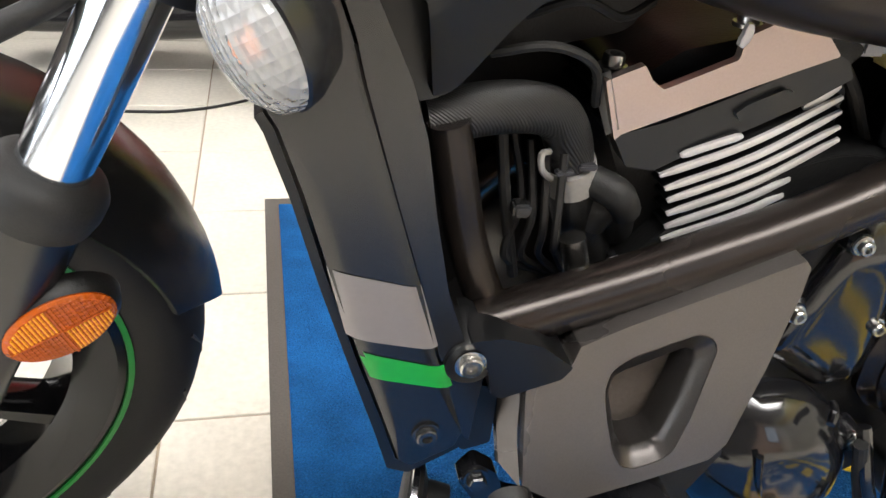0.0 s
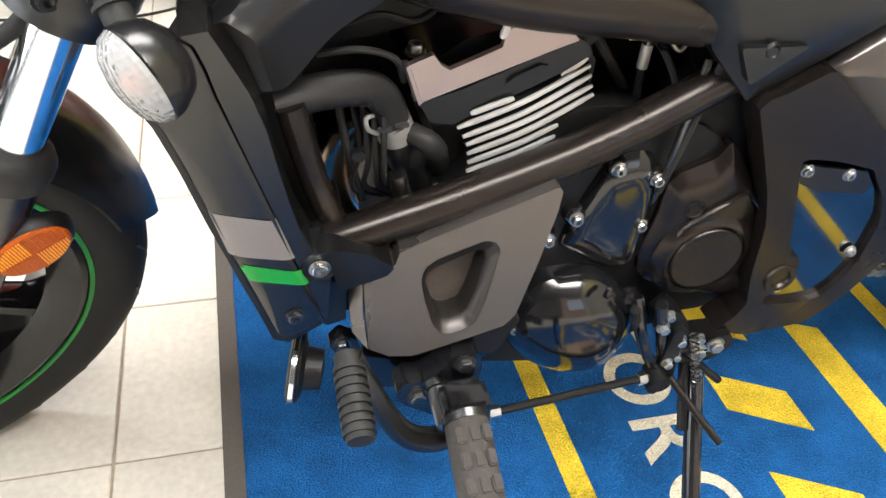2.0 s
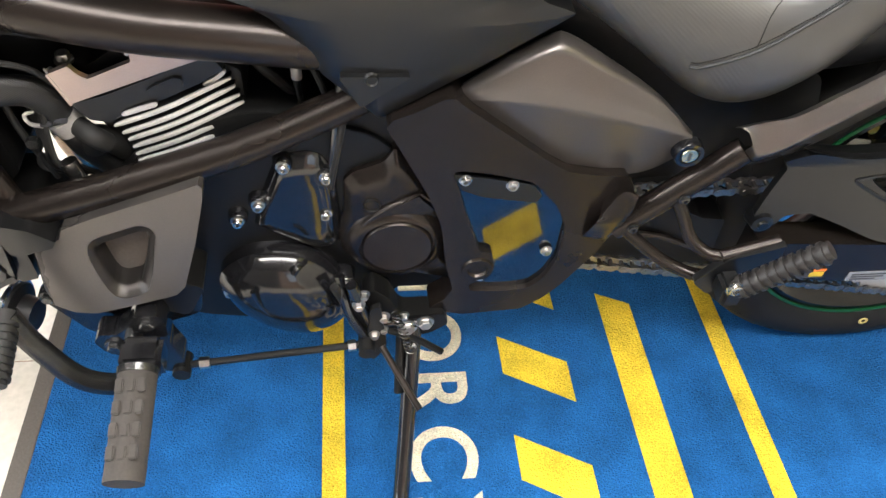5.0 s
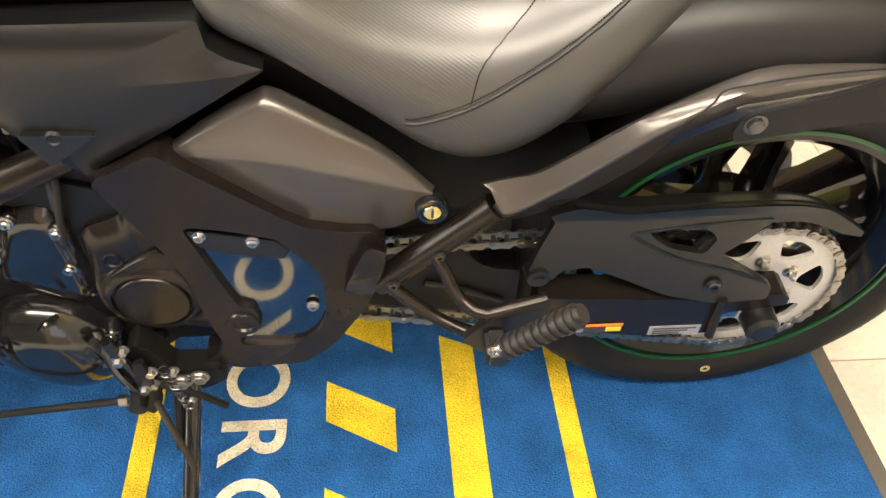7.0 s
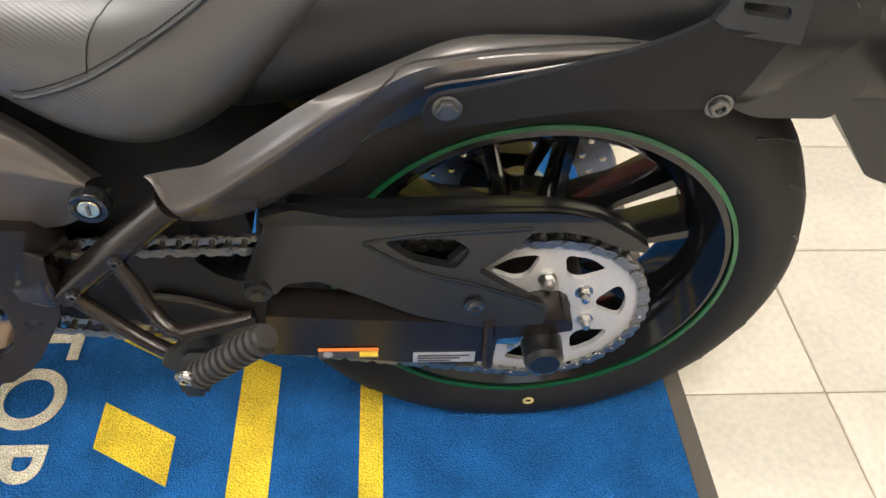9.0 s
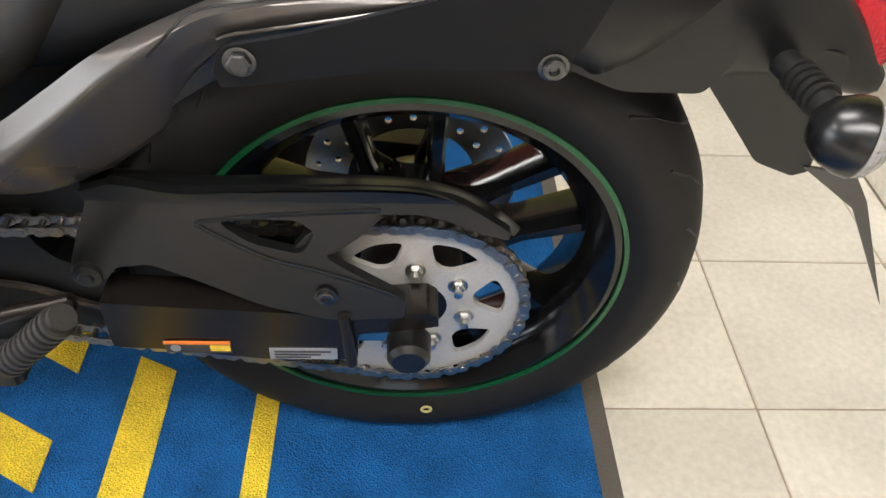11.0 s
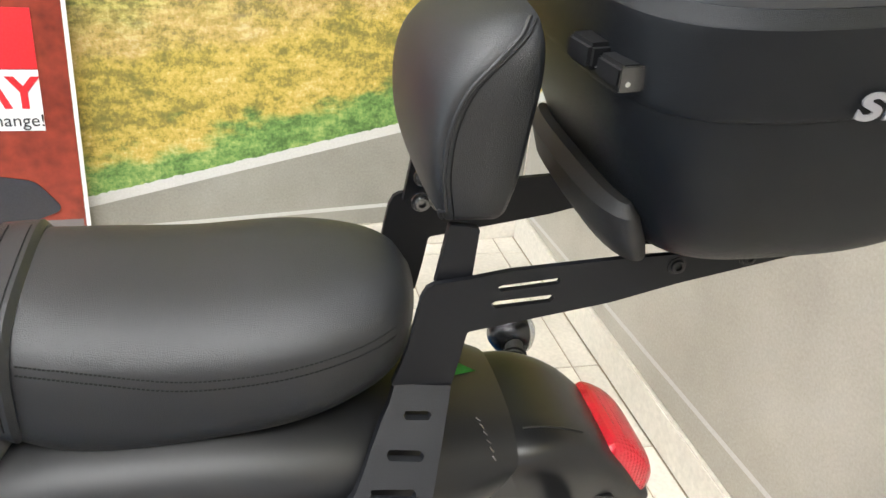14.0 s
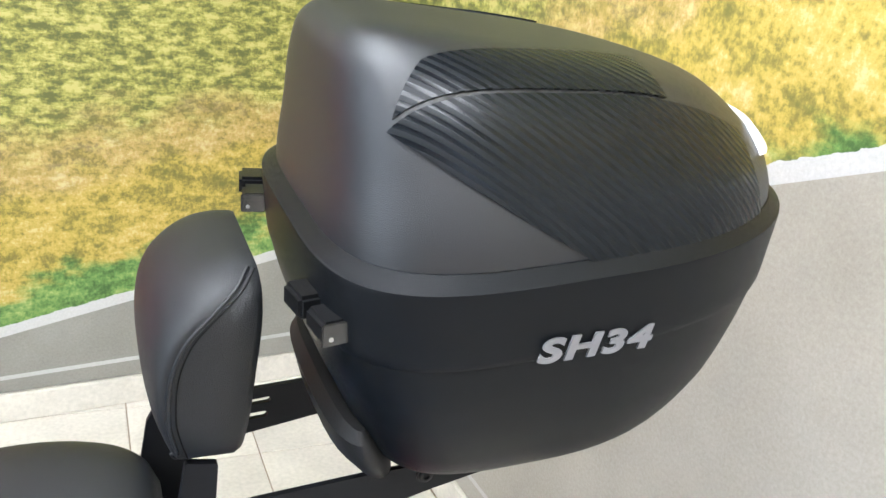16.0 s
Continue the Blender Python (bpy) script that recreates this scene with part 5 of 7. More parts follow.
clampo = B("hose_clamp", tube([(0.503, -0.101, 0.547), (0.510, -0.097, 0.529)], 0.0178, 24, 1), M_CLAMP, "pale spring hose clamp")
part("ear", tube([(0.489, -0.112, 0.541), (0.480, -0.118, 0.550), (0.478, -0.118, 0.561), (0.485, -0.112, 0.560)], 0.0022, 8, 3), M_CLAMP, clampo, "bent wire ear")
for c in ((0.495, -0.117, 0.548), (0.510, -0.116, 0.551)):
    part("slot", box(c[0] - 0.006, c[0] + 0.006, c[1] - 0.003, c[1] + 0.003, c[2] - 0.002, c[2] + 0.002, 0.001), M_INK, clampo)
B("water_outlet", tube([(0.508, -0.098, 0.533), (0.520, -0.094, 0.499), (0.536, -0.086, 0.468)], 0.0165, 16), M_SHADOW)
B("outlet_elbow", tube([(0.525, -0.098, 0.502), (0.532, -0.102, 0.516), (0.543, -0.096, 0.508), (0.553, -0.085, 0.486)], 0.014, 16), M_RUBBER, "short black rubber elbow")
B("exhaust_pipe", tube([(0.50, -0.02, 0.52), (0.465, 0.0, 0.47), (0.46, 0.03, 0.38), (0.50, 0.06, 0.28), (0.60, 0.08, 0.22)], 0.021, 16), M_HEAT, "heat-tinted exhaust header")
B("exhaust_pipe", tube([(0.53, 0.05, 0.50), (0.50, 0.08, 0.44), (0.50, 0.10, 0.34), (0.56, 0.11, 0.25)], 0.021, 16), M_HEAT)
B("wiring", tube([(0.452, -0.10, 0.60), (0.462, -0.105, 0.53), (0.478, -0.10, 0.46)], 0.004, 8), M_RUBBER)
B("cable", tube([(0.80, -0.125, 0.60), (0.783, -0.13, 0.52), (0.772, -0.13, 0.46)], 0.004, 8), M_RUBBER, "clutch cable")

# grey engine guard
def gtilt(x, z):
    return 0.22 * (z - 0.44)


GW = [(0.517, 0.433), (0.520, 0.446), (0.531, 0.454), (0.576, 0.468), (0.587, 0.464), (0.591, 0.456), (0.580, 0.407), (0.571, 0.383), (0.563, 0.377), (0.545, 0.372), (0.535, 0.375), (0.528, 0.386), (0.520, 0.414)]
GM = [(0.524, 0.424), (0.526, 0.434), (0.533, 0.438), (0.572, 0.451), (0.579, 0.450), (0.580, 0.443), (0.572, 0.411), (0.563, 0.388), (0.558, 0.384), (0.545, 0.381), (0.538, 0.383), (0.533, 0.390), (0.528, 0.409)]
gd = B("engine_guard", slab([(0.465, 0.436), (0.470, 0.443), (0.494, 0.453), (0.498, 0.464), (0.529, 0.476), (0.588, 0.495), (0.642, 0.513), (0.646, 0.508), (0.643, 0.490), (0.629, 0.441), (0.610, 0.385), (0.599, 0.374), (0.551, 0.362), (0.510, 0.353), (0.487, 0.356), (0.468, 0.367)], -0.190, -0.165, [GW], k=0.09, bevel=0.005, tilt=gtilt), M_GREY, "satin grey engine guard with a window")
bm = bmesh.new()
outer, mid = rounded(GW, 0.35), rounded(GM, 0.35)
skin(bm, [[(p[0], v + gtilt(p[0], p[1]), p[1]) for p in (Vector(a).lerp(Vector(b), f) for a, b in zip(outer, mid))] for f, v in ((-0.03, -0.1885), (0.06, -0.1895), (0.5, -0.1855), (0.92, -0.181), (1.0, -0.178), (1.0, -0.156))], caps=False)
bmesh.ops.solidify(bm, geom=bm.faces[:], thickness=0.0015)
part("recess", bm, M_GREY, gd, "bevelled window rim")
part("front_face", sheet([[(0.454, -0.170, 0.422), (0.454, -0.178, 0.398), (0.456, -0.188, 0.372)], [(0.466, -0.180, 0.427), (0.465, -0.190, 0.397), (0.468, -0.203, 0.363)]], back=0.006), M_GREY, gd, "narrow bevelled front face")
part("backing", slab([(0.500, 0.37), (0.505, 0.46), (0.60, 0.48), (0.59, 0.365)], -0.158, -0.150, k=0.1, bevel=0), M_BACKING, gd)

# radiator and its shroud
B("radiator", slab([(0.345, 0.655), (0.366, 0.640), (0.395, 0.560), (0.418, 0.46), (0.420, 0.40), (0.390, 0.40), (0.36, 0.52)], -0.148, 0.15, k=0.1, bevel=0.003), M_SHADOW, "black radiator core")
B("shroud_inner", slab([(0.335, 0.665), (0.36, 0.735), (0.44, 0.70), (0.41, 0.605), (0.38, 0.60)], -0.135, -0.02, k=0.2, bevel=0.004), M_PLASTIC)
shr = B("radiator_shroud", pillow([(0.316, 0.623), (0.321, 0.614), (0.332, 0.580), (0.346, 0.528), (0.364, 0.468), (0.379, 0.420), (0.389, 0.387), (0.397, 0.382), (0.423, 0.396), (0.427, 0.407), (0.417, 0.441), (0.406, 0.471), (0.395, 0.516), (0.376, 0.580), (0.359, 0.636), (0.354, 0.657), (0.348, 0.674), (0.343, 0.678), (0.331, 0.662)], -0.1925, 0.0022, 0.05, power=6, k=0.16), M_PAINT, "satin black radiator shroud")
part("edge_strip", slab([(0.310, 0.616), (0.314, 0.608), (0.326, 0.571), (0.340, 0.518), (0.358, 0.457), (0.373, 0.408), (0.383, 0.372), (0.397, 0.366), (0.429, 0.385), (0.427, 0.392), (0.397, 0.375), (0.388, 0.380), (0.378, 0.414), (0.362, 0.462), (0.344, 0.523), (0.330, 0.575), (0.319, 0.610), (0.314, 0.619)], -0.184, -0.150, k=0.1, bevel=0.002), M_PLASTIC, shr)
part("rear_strip", slab([(0.340, 0.681), (0.360, 0.684), (0.366, 0.672), (0.383, 0.635), (0.392, 0.606), (0.400, 0.561), (0.411, 0.510), (0.424, 0.475), (0.437, 0.452), (0.433, 0.397), (0.429, 0.401), (0.418, 0.438), (0.408, 0.470), (0.396, 0.515), (0.377, 0.579), (0.361, 0.635), (0.356, 0.657), (0.350, 0.674)], -0.190, -0.14, k=0.15, bevel=0.005), M_PAINT, shr)
def applied(corners, ob, mat, label, off=0.0006, n=12):
    """Thin film laid on the near side of a panel, between four corners (x, z)."""
    src = bmesh.new()
    src.from_mesh(ob.data)
    tree = BVHTree.FromBMesh(src)
    a, b, c, d = [Vector((x, z)) for x, z in corners]
    bm = bmesh.new()
    rings = []
    for i in range(n + 1):
        row = []
        for k in range(n + 1):
            q = a.lerp(b, k / n).lerp(d.lerp(c, k / n), i / n)
            loc = tree.ray_cast(Vector((q.x, -0.4, q.y)), Vector((0, 1, 0)), 0.35)[0]
            if loc is None:
                loc = tree.find_nearest(Vector((q.x, -0.19, q.y)))[0]
            row.append(Vector((q.x, loc.y - off, q.y)))
        rings.append(row)
    skin(bm, rings, caps=False, closed=False)
    src.free()
    part("decal", bm, mat, ob, label)


applied([(0.343, 0.536), (0.394, 0.521), (0.407, 0.477), (0.354, 0.490)], shr, M_GREYTAPE, "grey decal band")
applied([(0.360, 0.480), (0.412, 0.463), (0.418, 0.446), (0.368, 0.460)], shr, M_GREEN, "green decal band")
part("bolt", bolt((0.404, -0.1945, 0.411), 0.0066, 0.005), M_BOLT, shr)
part("bolt", bolt((0.427, -0.1915, 0.463), 0.0072, 0.006), M_STEEL, shr)
part("boss", lathe([(0.004, -0.001), (0.0150, -0.003), (0.0165, 0.0), (0.018, 0.03)], (0.427, -0.189, 0.463), seg=24), M_PLASTIC, shr)
B("shroud_bracket", slab([(0.425, 0.480), (0.445, 0.481), (0.470, 0.473), (0.492, 0.455), (0.486, 0.446), (0.464, 0.439), (0.449, 0.434), (0.442, 0.438), (0.439, 0.453), (0.434, 0.470)], -0.193, -0.150, k=0.15, bevel=0.006), M_PLASTIC, "black shroud bracket")
B("shroud_foot", slab([(0.424, 0.430), (0.439, 0.434), (0.451, 0.431), (0.451, 0.383), (0.433, 0.378), (0.426, 0.385)], -0.180, -0.150, k=0.15, bevel=0.004), M_PLASTIC, "black shroud foot")
B("shroud_backing", slab([(0.321, 0.614), (0.342, 0.643), (0.359, 0.647), (0.378, 0.593), (0.413, 0.448), (0.419, 0.376), (0.390, 0.364), (0.362, 0.454)], -0.170, -0.150, k=0.1, bevel=0.002), M_PLASTIC)
upper = B("upper_shroud", sheet([
    [(0.349, -0.150, 0.665), (0.364, -0.140, 0.678), (0.384, -0.120, 0.695), (0.396, -0.095, 0.702), (0.410, -0.085, 0.705)],
    [(0.371, -0.172, 0.682), (0.381, -0.166, 0.690), (0.400, -0.152, 0.706), (0.417, -0.140, 0.717), (0.428, -0.128, 0.720)],
    [(0.390, -0.176, 0.669), (0.401, -0.168, 0.674), (0.425, -0.160, 0.690), (0.452, -0.152, 0.700), (0.471, -0.146, 0.704)],
    [(0.401, -0.150, 0.612), (0.415, -0.146, 0.616), (0.449, -0.142, 0.653), (0.484, -0.138, 0.674), (0.499, -0.134, 0.682)]], 0.22, back=0.03), M_PLASTIC, "moulded upper shroud", angle=60)
part("bolt", bolt((0.381, -0.168, 0.710), 0.009, 0.005), M_GLOSS, upper)


# ---- front end, turned with the steering ----
STEER = Matrix.Translation((-0.02, 0, 0.311)) @ Matrix.Rotation(radians(25.5), 4, Vector((math.sin(radians(31)), 0, math.cos(radians(31))))) @ Matrix.Translation((0.02, 0, -0.311))
FX, FH = -0.035, 0.303
fw = wheel("front_wheel", (FX, 0, FH), 0.062, "black front wheel with a green rim stripe", STEER, 0.88)
brake_disc((FX, 0, FH), 0.075, 0.15, fw)


def F(name, bm, mat, label="", parent=None):
    return part(name, bm, mat, parent or bike, label, m=None if parent else STEER)


rk = Vector((math.sin(radians(28)), 0, math.cos(radians(28))))
for s in (-1, 1):
    f0 = Vector((0.030, s * 0.115, 0.335))
    leg = F("fork_leg", tube([f0 - rk * 0.05, f0 + rk * 0.245], 0.030, 20, 1), M_PAINT, "satin black fork lower leg")
    part("dust_seal", lathe([(0.022, 0.0), (0.033, 0.0), (0.036, 0.012), (0.036, 0.022), (0.032, 0.03), (0.026, 0.034), (0.022, 0.034)], (0, 0, 0), "z", 28), M_RUBBER, leg, m=Matrix.Translation(f0 + rk * 0.236) @ rk.to_track_quat("Z", "Y").to_matrix().to_4x4())
    F("fork_tube", tube([f0 + rk * 0.23, f0 + rk * 0.72], 0.0215, 28, 1), M_CHROME, "chrome fork tube")
    cl = F("fork_clamp", tube([f0 + rk * 0.395, f0 + rk * 0.407, f0 + rk * 0.45, f0 + rk * 0.56], [0.034, 0.045, 0.048, 0.046], 28, 4), M_PLASTIC, "black lower fork clamp")
    for z in (0.44, 0.475):
        part("bolt", bolt(f0 + rk * z + Vector((-0.035, -0.034, 0)), 0.008, 0.006), M_SHADOW, cl)


def front_fender():
    """Arched mudguard with rolled edge over the tyre."""
    bm = bmesh.new()
    rings = []
    for i in range(31):
        R = 0.319
        w = 0.078
        ring = []
        for j in range(15):
            b = -1 + 2 * j / 14
            a = radians(-1 + 14 * abs(b) ** 1.5 + (145 - 14 * abs(b) ** 1.5) * i / 30)
            drop = 0.050 * abs(b) ** 3.0
            ring.append((FX + (R - drop) * math.cos(a), b * w, FH + (R - drop) * math.sin(a)))
        inner = [(FX + (p[0] - FX) * 0.987, p[1] * 0.95, FH + (p[2] - FH) * 0.987) for p in ring[::-1]]
        rings.append(ring + inner)
    skin(bm, rings)
    F("front_fender", bm, M_PAINT, "satin black front mudguard")


front_fender()
ref = F("side_reflector", lathe([(0.0005, -0.010), (0.030, -0.010), (0.034, -0.006), (0.036, 0.004), (0.0005, 0.004)], (0, 0, 0), seg=40), M_SHADOW, "amber reflector in a black rim")
ref.matrix_basis = STEER @ pose(0.137, -0.135, 0.470) @ Matrix.Rotation(radians(-16), 4, "Y") @ Matrix.Diagonal((1.15, 1, 0.85, 1))
part("lens", lathe([(0.0005, -0.0135), (0.028, -0.013), (0.0305, -0.0105), (0.0305, -0.008)], (0, 0, 0), seg=40), M_AMBER, ref, "amber prismatic lens")
# flash of two opposite prism quadrants, put into a paler amber
M_PRISM = lens_material("amber_prism_flash", (0.90, 0.33, 0.015), 0.1, 0.1)
for q in range(4):
    bm = bmesh.new()
    for k in range(1, 12):
        u = 0.0023 * k * (1 if q in (0, 3) else -1)
        e = math.sqrt(0.0275 ** 2 - u * u) * (1 if q < 2 else -1)
        tube([(u, -0.0134, 0.06 * e), (u, -0.0132, 0.97 * e)], 0.0008 if q % 2 else 0.0005, 6, 1, bm)
    part("prism_rib", bm, M_PRISM if q % 2 else M_AMBER, ref, "prism ribs in paler amber for their flash" if q % 2 else "")
part("rib", tube([(-0.028, -0.0136, 0.0), (0.028, -0.0136, 0.0)], 0.0009, 6, 1), M_AMBER, ref)
part("rib", tube([(0.0, -0.0136, -0.028), (0.0, -0.0136, 0.028)], 0.0009, 6, 1), M_AMBER, ref)


M_LAMPSHELL = material("satin_black_lamp_shell", (0.008, 0.008, 0.0085), 0.26, 0.0, 0.05, 900, 0.1, spec=0.5)
M_BOWL = material("silvered_bowl", (0.90, 0.90, 0.92), 0.22, 0.55, 0.0, 100, 0.03)


def indicator(name, base, tip, lens_dir, r, parent_m, label, up=(0, 0, 1), tall=1.0):
    """Stalk with bellows and an egg-shaped lamp with a ribbed lens."""
    base, tip, d = Vector(base), Vector(tip), Vector(lens_dir).normalized()
    ob = new(name)
    ob.parent = bike
    ob.matrix_basis = parent_m
    tagged(ob, label)
    part("stalk", tube([base, base.lerp(tip, 0.85)], [r * 0.42, r * 0.36], 16, 1), M_RUBBER, ob)
    bm = bmesh.new()
    for i in range(5):
        p = base.lerp(tip, 0.22 + 0.08 * i)
        q = base.lerp(tip, 0.25 + 0.08 * i)
        tube([p, q], r * 0.5, 16, 1, bm)
    part("bellows", bm, M_RUBBER, ob)
    side = Vector(up).cross(d).normalized()
    upv = d.cross(side)
    rot = Matrix((side, upv, d)).transposed().to_4x4() @ Matrix.Diagonal((1, tall, 1, 1))
    shell = [(0.0005, -r * 1.15), (r * 0.45, -r * 1.05), (r * 0.78, -r * 0.75), (r * 0.97, -r * 0.25), (r, 0.05 * r), (r * 0.96, 0.12 * r)]
    part("shell", lathe(shell, (0, 0, 0), "z", 32), M_LAMPSHELL, ob, m=Matrix.Translation(tip) @ rot)
    lens = [(r * 0.97, 0.1 * r), (r * 0.9, 0.35 * r), (r * 0.65, 0.6 * r), (r * 0.3, 0.72 * r), (0.0005, 0.75 * r)]
    part("reflector_bowl", lathe([(0.0005, -0.55 * r), (0.4 * r, -0.48 * r), (0.75 * r, -0.2 * r), (0.93 * r, 0.1 * r)], (0, 0, 0), "z", 32), M_BOWL, ob, m=Matrix.Translation(tip) @ rot)
    ln = part("lens", lathe(lens, (0, 0, 0), "z", 32), M_CLEAR, ob, "clear ribbed lens", m=Matrix.Translation(tip) @ rot)
    part("bulb", lathe([(0.0005, -0.45 * r), (r * 0.2, -0.4 * r), (r * 0.22, 0.0), (r * 0.15, 0.15 * r), (0.0005, 0.2 * r)], (0, 0, 0), "z", 16), M_ORANGE, ob, "orange bulb", m=Matrix.Translation(tip) @ rot)
    return ob


indicator("front_indicator", (0.285, -0.125, 0.732), (0.316, -0.196, 0.659), (-0.78, -0.55, -0.28), 0.029, Matrix(), "front turn indicator with a clear ribbed lens", (-0.5, 0.25, 1), 1.25)

# ---- seats and tail ----
seat_sections = [(0.950, 0, 0.112, 0.752, 0.026, 2.8), (0.966, 0, 0.132, 0.745, 0.050, 2.8), (1.02, 0, 0.142, 0.722, 0.060, 2.7), (1.09, 0, 0.145, 0.675, 0.066, 2.8), (1.16, 0, 0.150, 0.638, 0.086, 2.8), (1.22, 0, 0.150, 0.634, 0.092, 2.8), (1.28, 0, 0.145, 0.663, 0.086, 2.8), (1.34, 0, 0.128, 0.708, 0.072, 2.6), (1.385, 0, 0.108, 0.745, 0.058, 2.5), (1.405, 0, 0.09, 0.765, 0.04, 2.5)]
M_RIBBED = material("ribbed_black_vinyl", (0.034, 0.0335, 0.033), 0.38, 0.0, 0.35, 1100, 0.12, spec=0.8)
nt, nn, ll, bs = nodes_of(M_RIBBED)
wv, tc, bp, sp, lim, mul = [nn.new("ShaderNode" + k) for k in ("TexWave", "TexCoord", "Bump", "SeparateXYZ", "Math", "Math")]
wv.bands_direction = "DIAGONAL"
wv.inputs["Scale"].default_value, wv.inputs["Distortion"].default_value = 115, 0.3
bp.inputs["Strength"].default_value, bp.inputs["Distance"].default_value = 0.14, 0.0008
lim.operation, mul.operation = "LESS_THAN", "MULTIPLY"
lim.inputs[1].default_value = 1.195
ll.new(tc.outputs["Object"], wv.inputs["Vector"])
ll.new(tc.outputs["Object"], sp.inputs[0])
ll.new(sp.outputs[0], lim.inputs[0])
ll.new(lim.outputs[0], mul.inputs[0])
ll.new(wv.outputs["Fac"], mul.inputs[1])
ll.new(mul.outputs[0], bp.inputs["Height"])
ll.new(bp.outputs[0], bs.inputs["Normal"])
seat = B("rider_seat", loft(interp(seat_sections), 56), M_RIBBED, "stitched black vinyl rider seat with a ribbed front")
pill = [(1.386, 0, 0.075, 0.792, 0.043, 3), (1.396, 0, 0.092, 0.789, 0.055, 3), (1.454, 0, 0.102, 0.779, 0.062, 3.4), (1.534, 0, 0.106, 0.781, 0.057, 3.4), (1.614, 0, 0.104, 0.790, 0.055, 3.2), (1.669, 0, 0.088, 0.798, 0.049, 2.8), (1.699, 0, 0.062, 0.802, 0.041, 2.6), (1.712, 0, 0.03, 0.804, 0.027, 2.4)]
pillion = B("pillion_seat", loft(interp(pill), 56), M_LEATHER, "padded black vinyl pillion seat")
strap = B("seat_strap", loft([(1.380, 0, 0.090, 0.795, 0.050, 3.2), (1.384, 0, 0.097, 0.794, 0.054, 3.2), (1.412, 0, 0.104, 0.790, 0.058, 3.2), (1.417, 0, 0.100, 0.790, 0.054, 3.2)], 56), M_LEATHER, "stitched strap across the seat")


def snap(pts, ob, off=0.0005, n=10):
    """Lay a line of points on the surface of a part."""
    bm = bmesh.new()
    bm.from_mesh(ob.data)
    tree = BVHTree.FromBMesh(bm)
    out = []
    for p in spline(pts, n):
        loc, nor, _, _ = tree.find_nearest(p)
        if nor.dot(p - ob.data.vertices[0].co) < -10:
            nor = -nor
        out.append(loc + nor * off)
    bm.free()
    return out


def stitches(pts, parent):
    bm = bmesh.new()
    P = snap(pts, parent, 0.0003, 18)
    for a, b in zip(P, P[1:]):
        tube([a.lerp(b, 0.14), a.lerp(b, 0.86)], 0.00065, 5, 1, bm)
    part("stitching", bm, M_THREAD, parent, "thread stitching")


stitches([(1.419, -0.094, 0.822), (1.473, -0.101, 0.815), (1.530, -0.104, 0.807), (1.590, -0.104, 0.810), (1.652, -0.094, 0.818), (1.689, -0.072, 0.822)], pillion)
stitches([(1.419, -0.0955, 0.815), (1.473, -0.1025, 0.808), (1.530, -0.1055, 0.800), (1.590, -0.1055, 0.803), (1.652, -0.0955, 0.811), (1.689, -0.0735, 0.815)], pillion)
for x in (1.391, 1.408):
    stitches([(x, -0.101, 0.770), (x, -0.102, 0.800), (x, -0.097, 0.830), (x, -0.06, 0.847), (x, 0.0, 0.850), (x, 0.06, 0.847)], strap)
SEAM = [(1.128, -0.150, 0.628), (1.142, -0.150, 0.630), (1.188, -0.1495, 0.648), (1.232, -0.147, 0.675), (1.278, -0.139, 0.708), (1.319, -0.125, 0.742), (1.36, -0.10, 0.772)]
part("piping", tube(snap(SEAM, seat), 0.0022, 6, 1), M_LEATHER, seat)
stitches([(x, y - 0.001, z + 0.006) for x, y, z in SEAM], seat)
stitches([(1.188, -0.149, 0.652), (1.196, -0.145, 0.685), (1.215, -0.128, 0.710), (1.25, -0.09, 0.735)], seat)

M_FENDER = material("satin_fender_paint", (0.006, 0.0064, 0.0072), 0.40, 0.0, 0.04, 900, 0.10, spec=0.38)
tail_sections = [(1.22, 0, 0.09, 0.60, 0.05), (1.30, 0, 0.120, 0.635, 0.07), (1.40, 0, 0.132, 0.668, 0.078), (1.52, 0, 0.134, 0.680, 0.075), (1.62, 0, 0.132, 0.672, 0.075), (1.70, 0, 0.126, 0.655, 0.077), (1.76, 0, 0.112, 0.638, 0.074), (1.812, 0, 0.095, 0.627, 0.067)]
def swept(bm):
    """Rear edge that runs forward towards its lower end."""
    for v in bm.verts:
        if v.co.x > 1.70:
            v.co.x -= max(0.0, 0.668 - v.co.z) * (v.co.x - 1.70) / 0.112
    return bm


fender = B("rear_fender", swept(loft(interp(tail_sections), 48, 2.6)), M_FENDER, "satin black rear fender")
bm = bmesh.new()
bm.faces.new([bm.verts.new(p) for p in ((1.752, -0.012, 0.7145), (1.790, 0.006, 0.7045), (1.758, 0.022, 0.7135))])
bmesh.ops.solidify(bm, geom=bm.faces[:], thickness=0.002)
part("badge", bm, M_GREEN, fender, "green triangular decal")
for k in range(6):
    part("print_bar", tube(snap([(1.770 + 0.002 * k, -0.052 - 0.0055 * k, 0.692 - 0.003 * k), (1.774 + 0.002 * k, -0.0545 - 0.0055 * k, 0.690 - 0.003 * k)], fender, 0.0004, 2), 0.0007, 5, 1), M_GREY, fender)
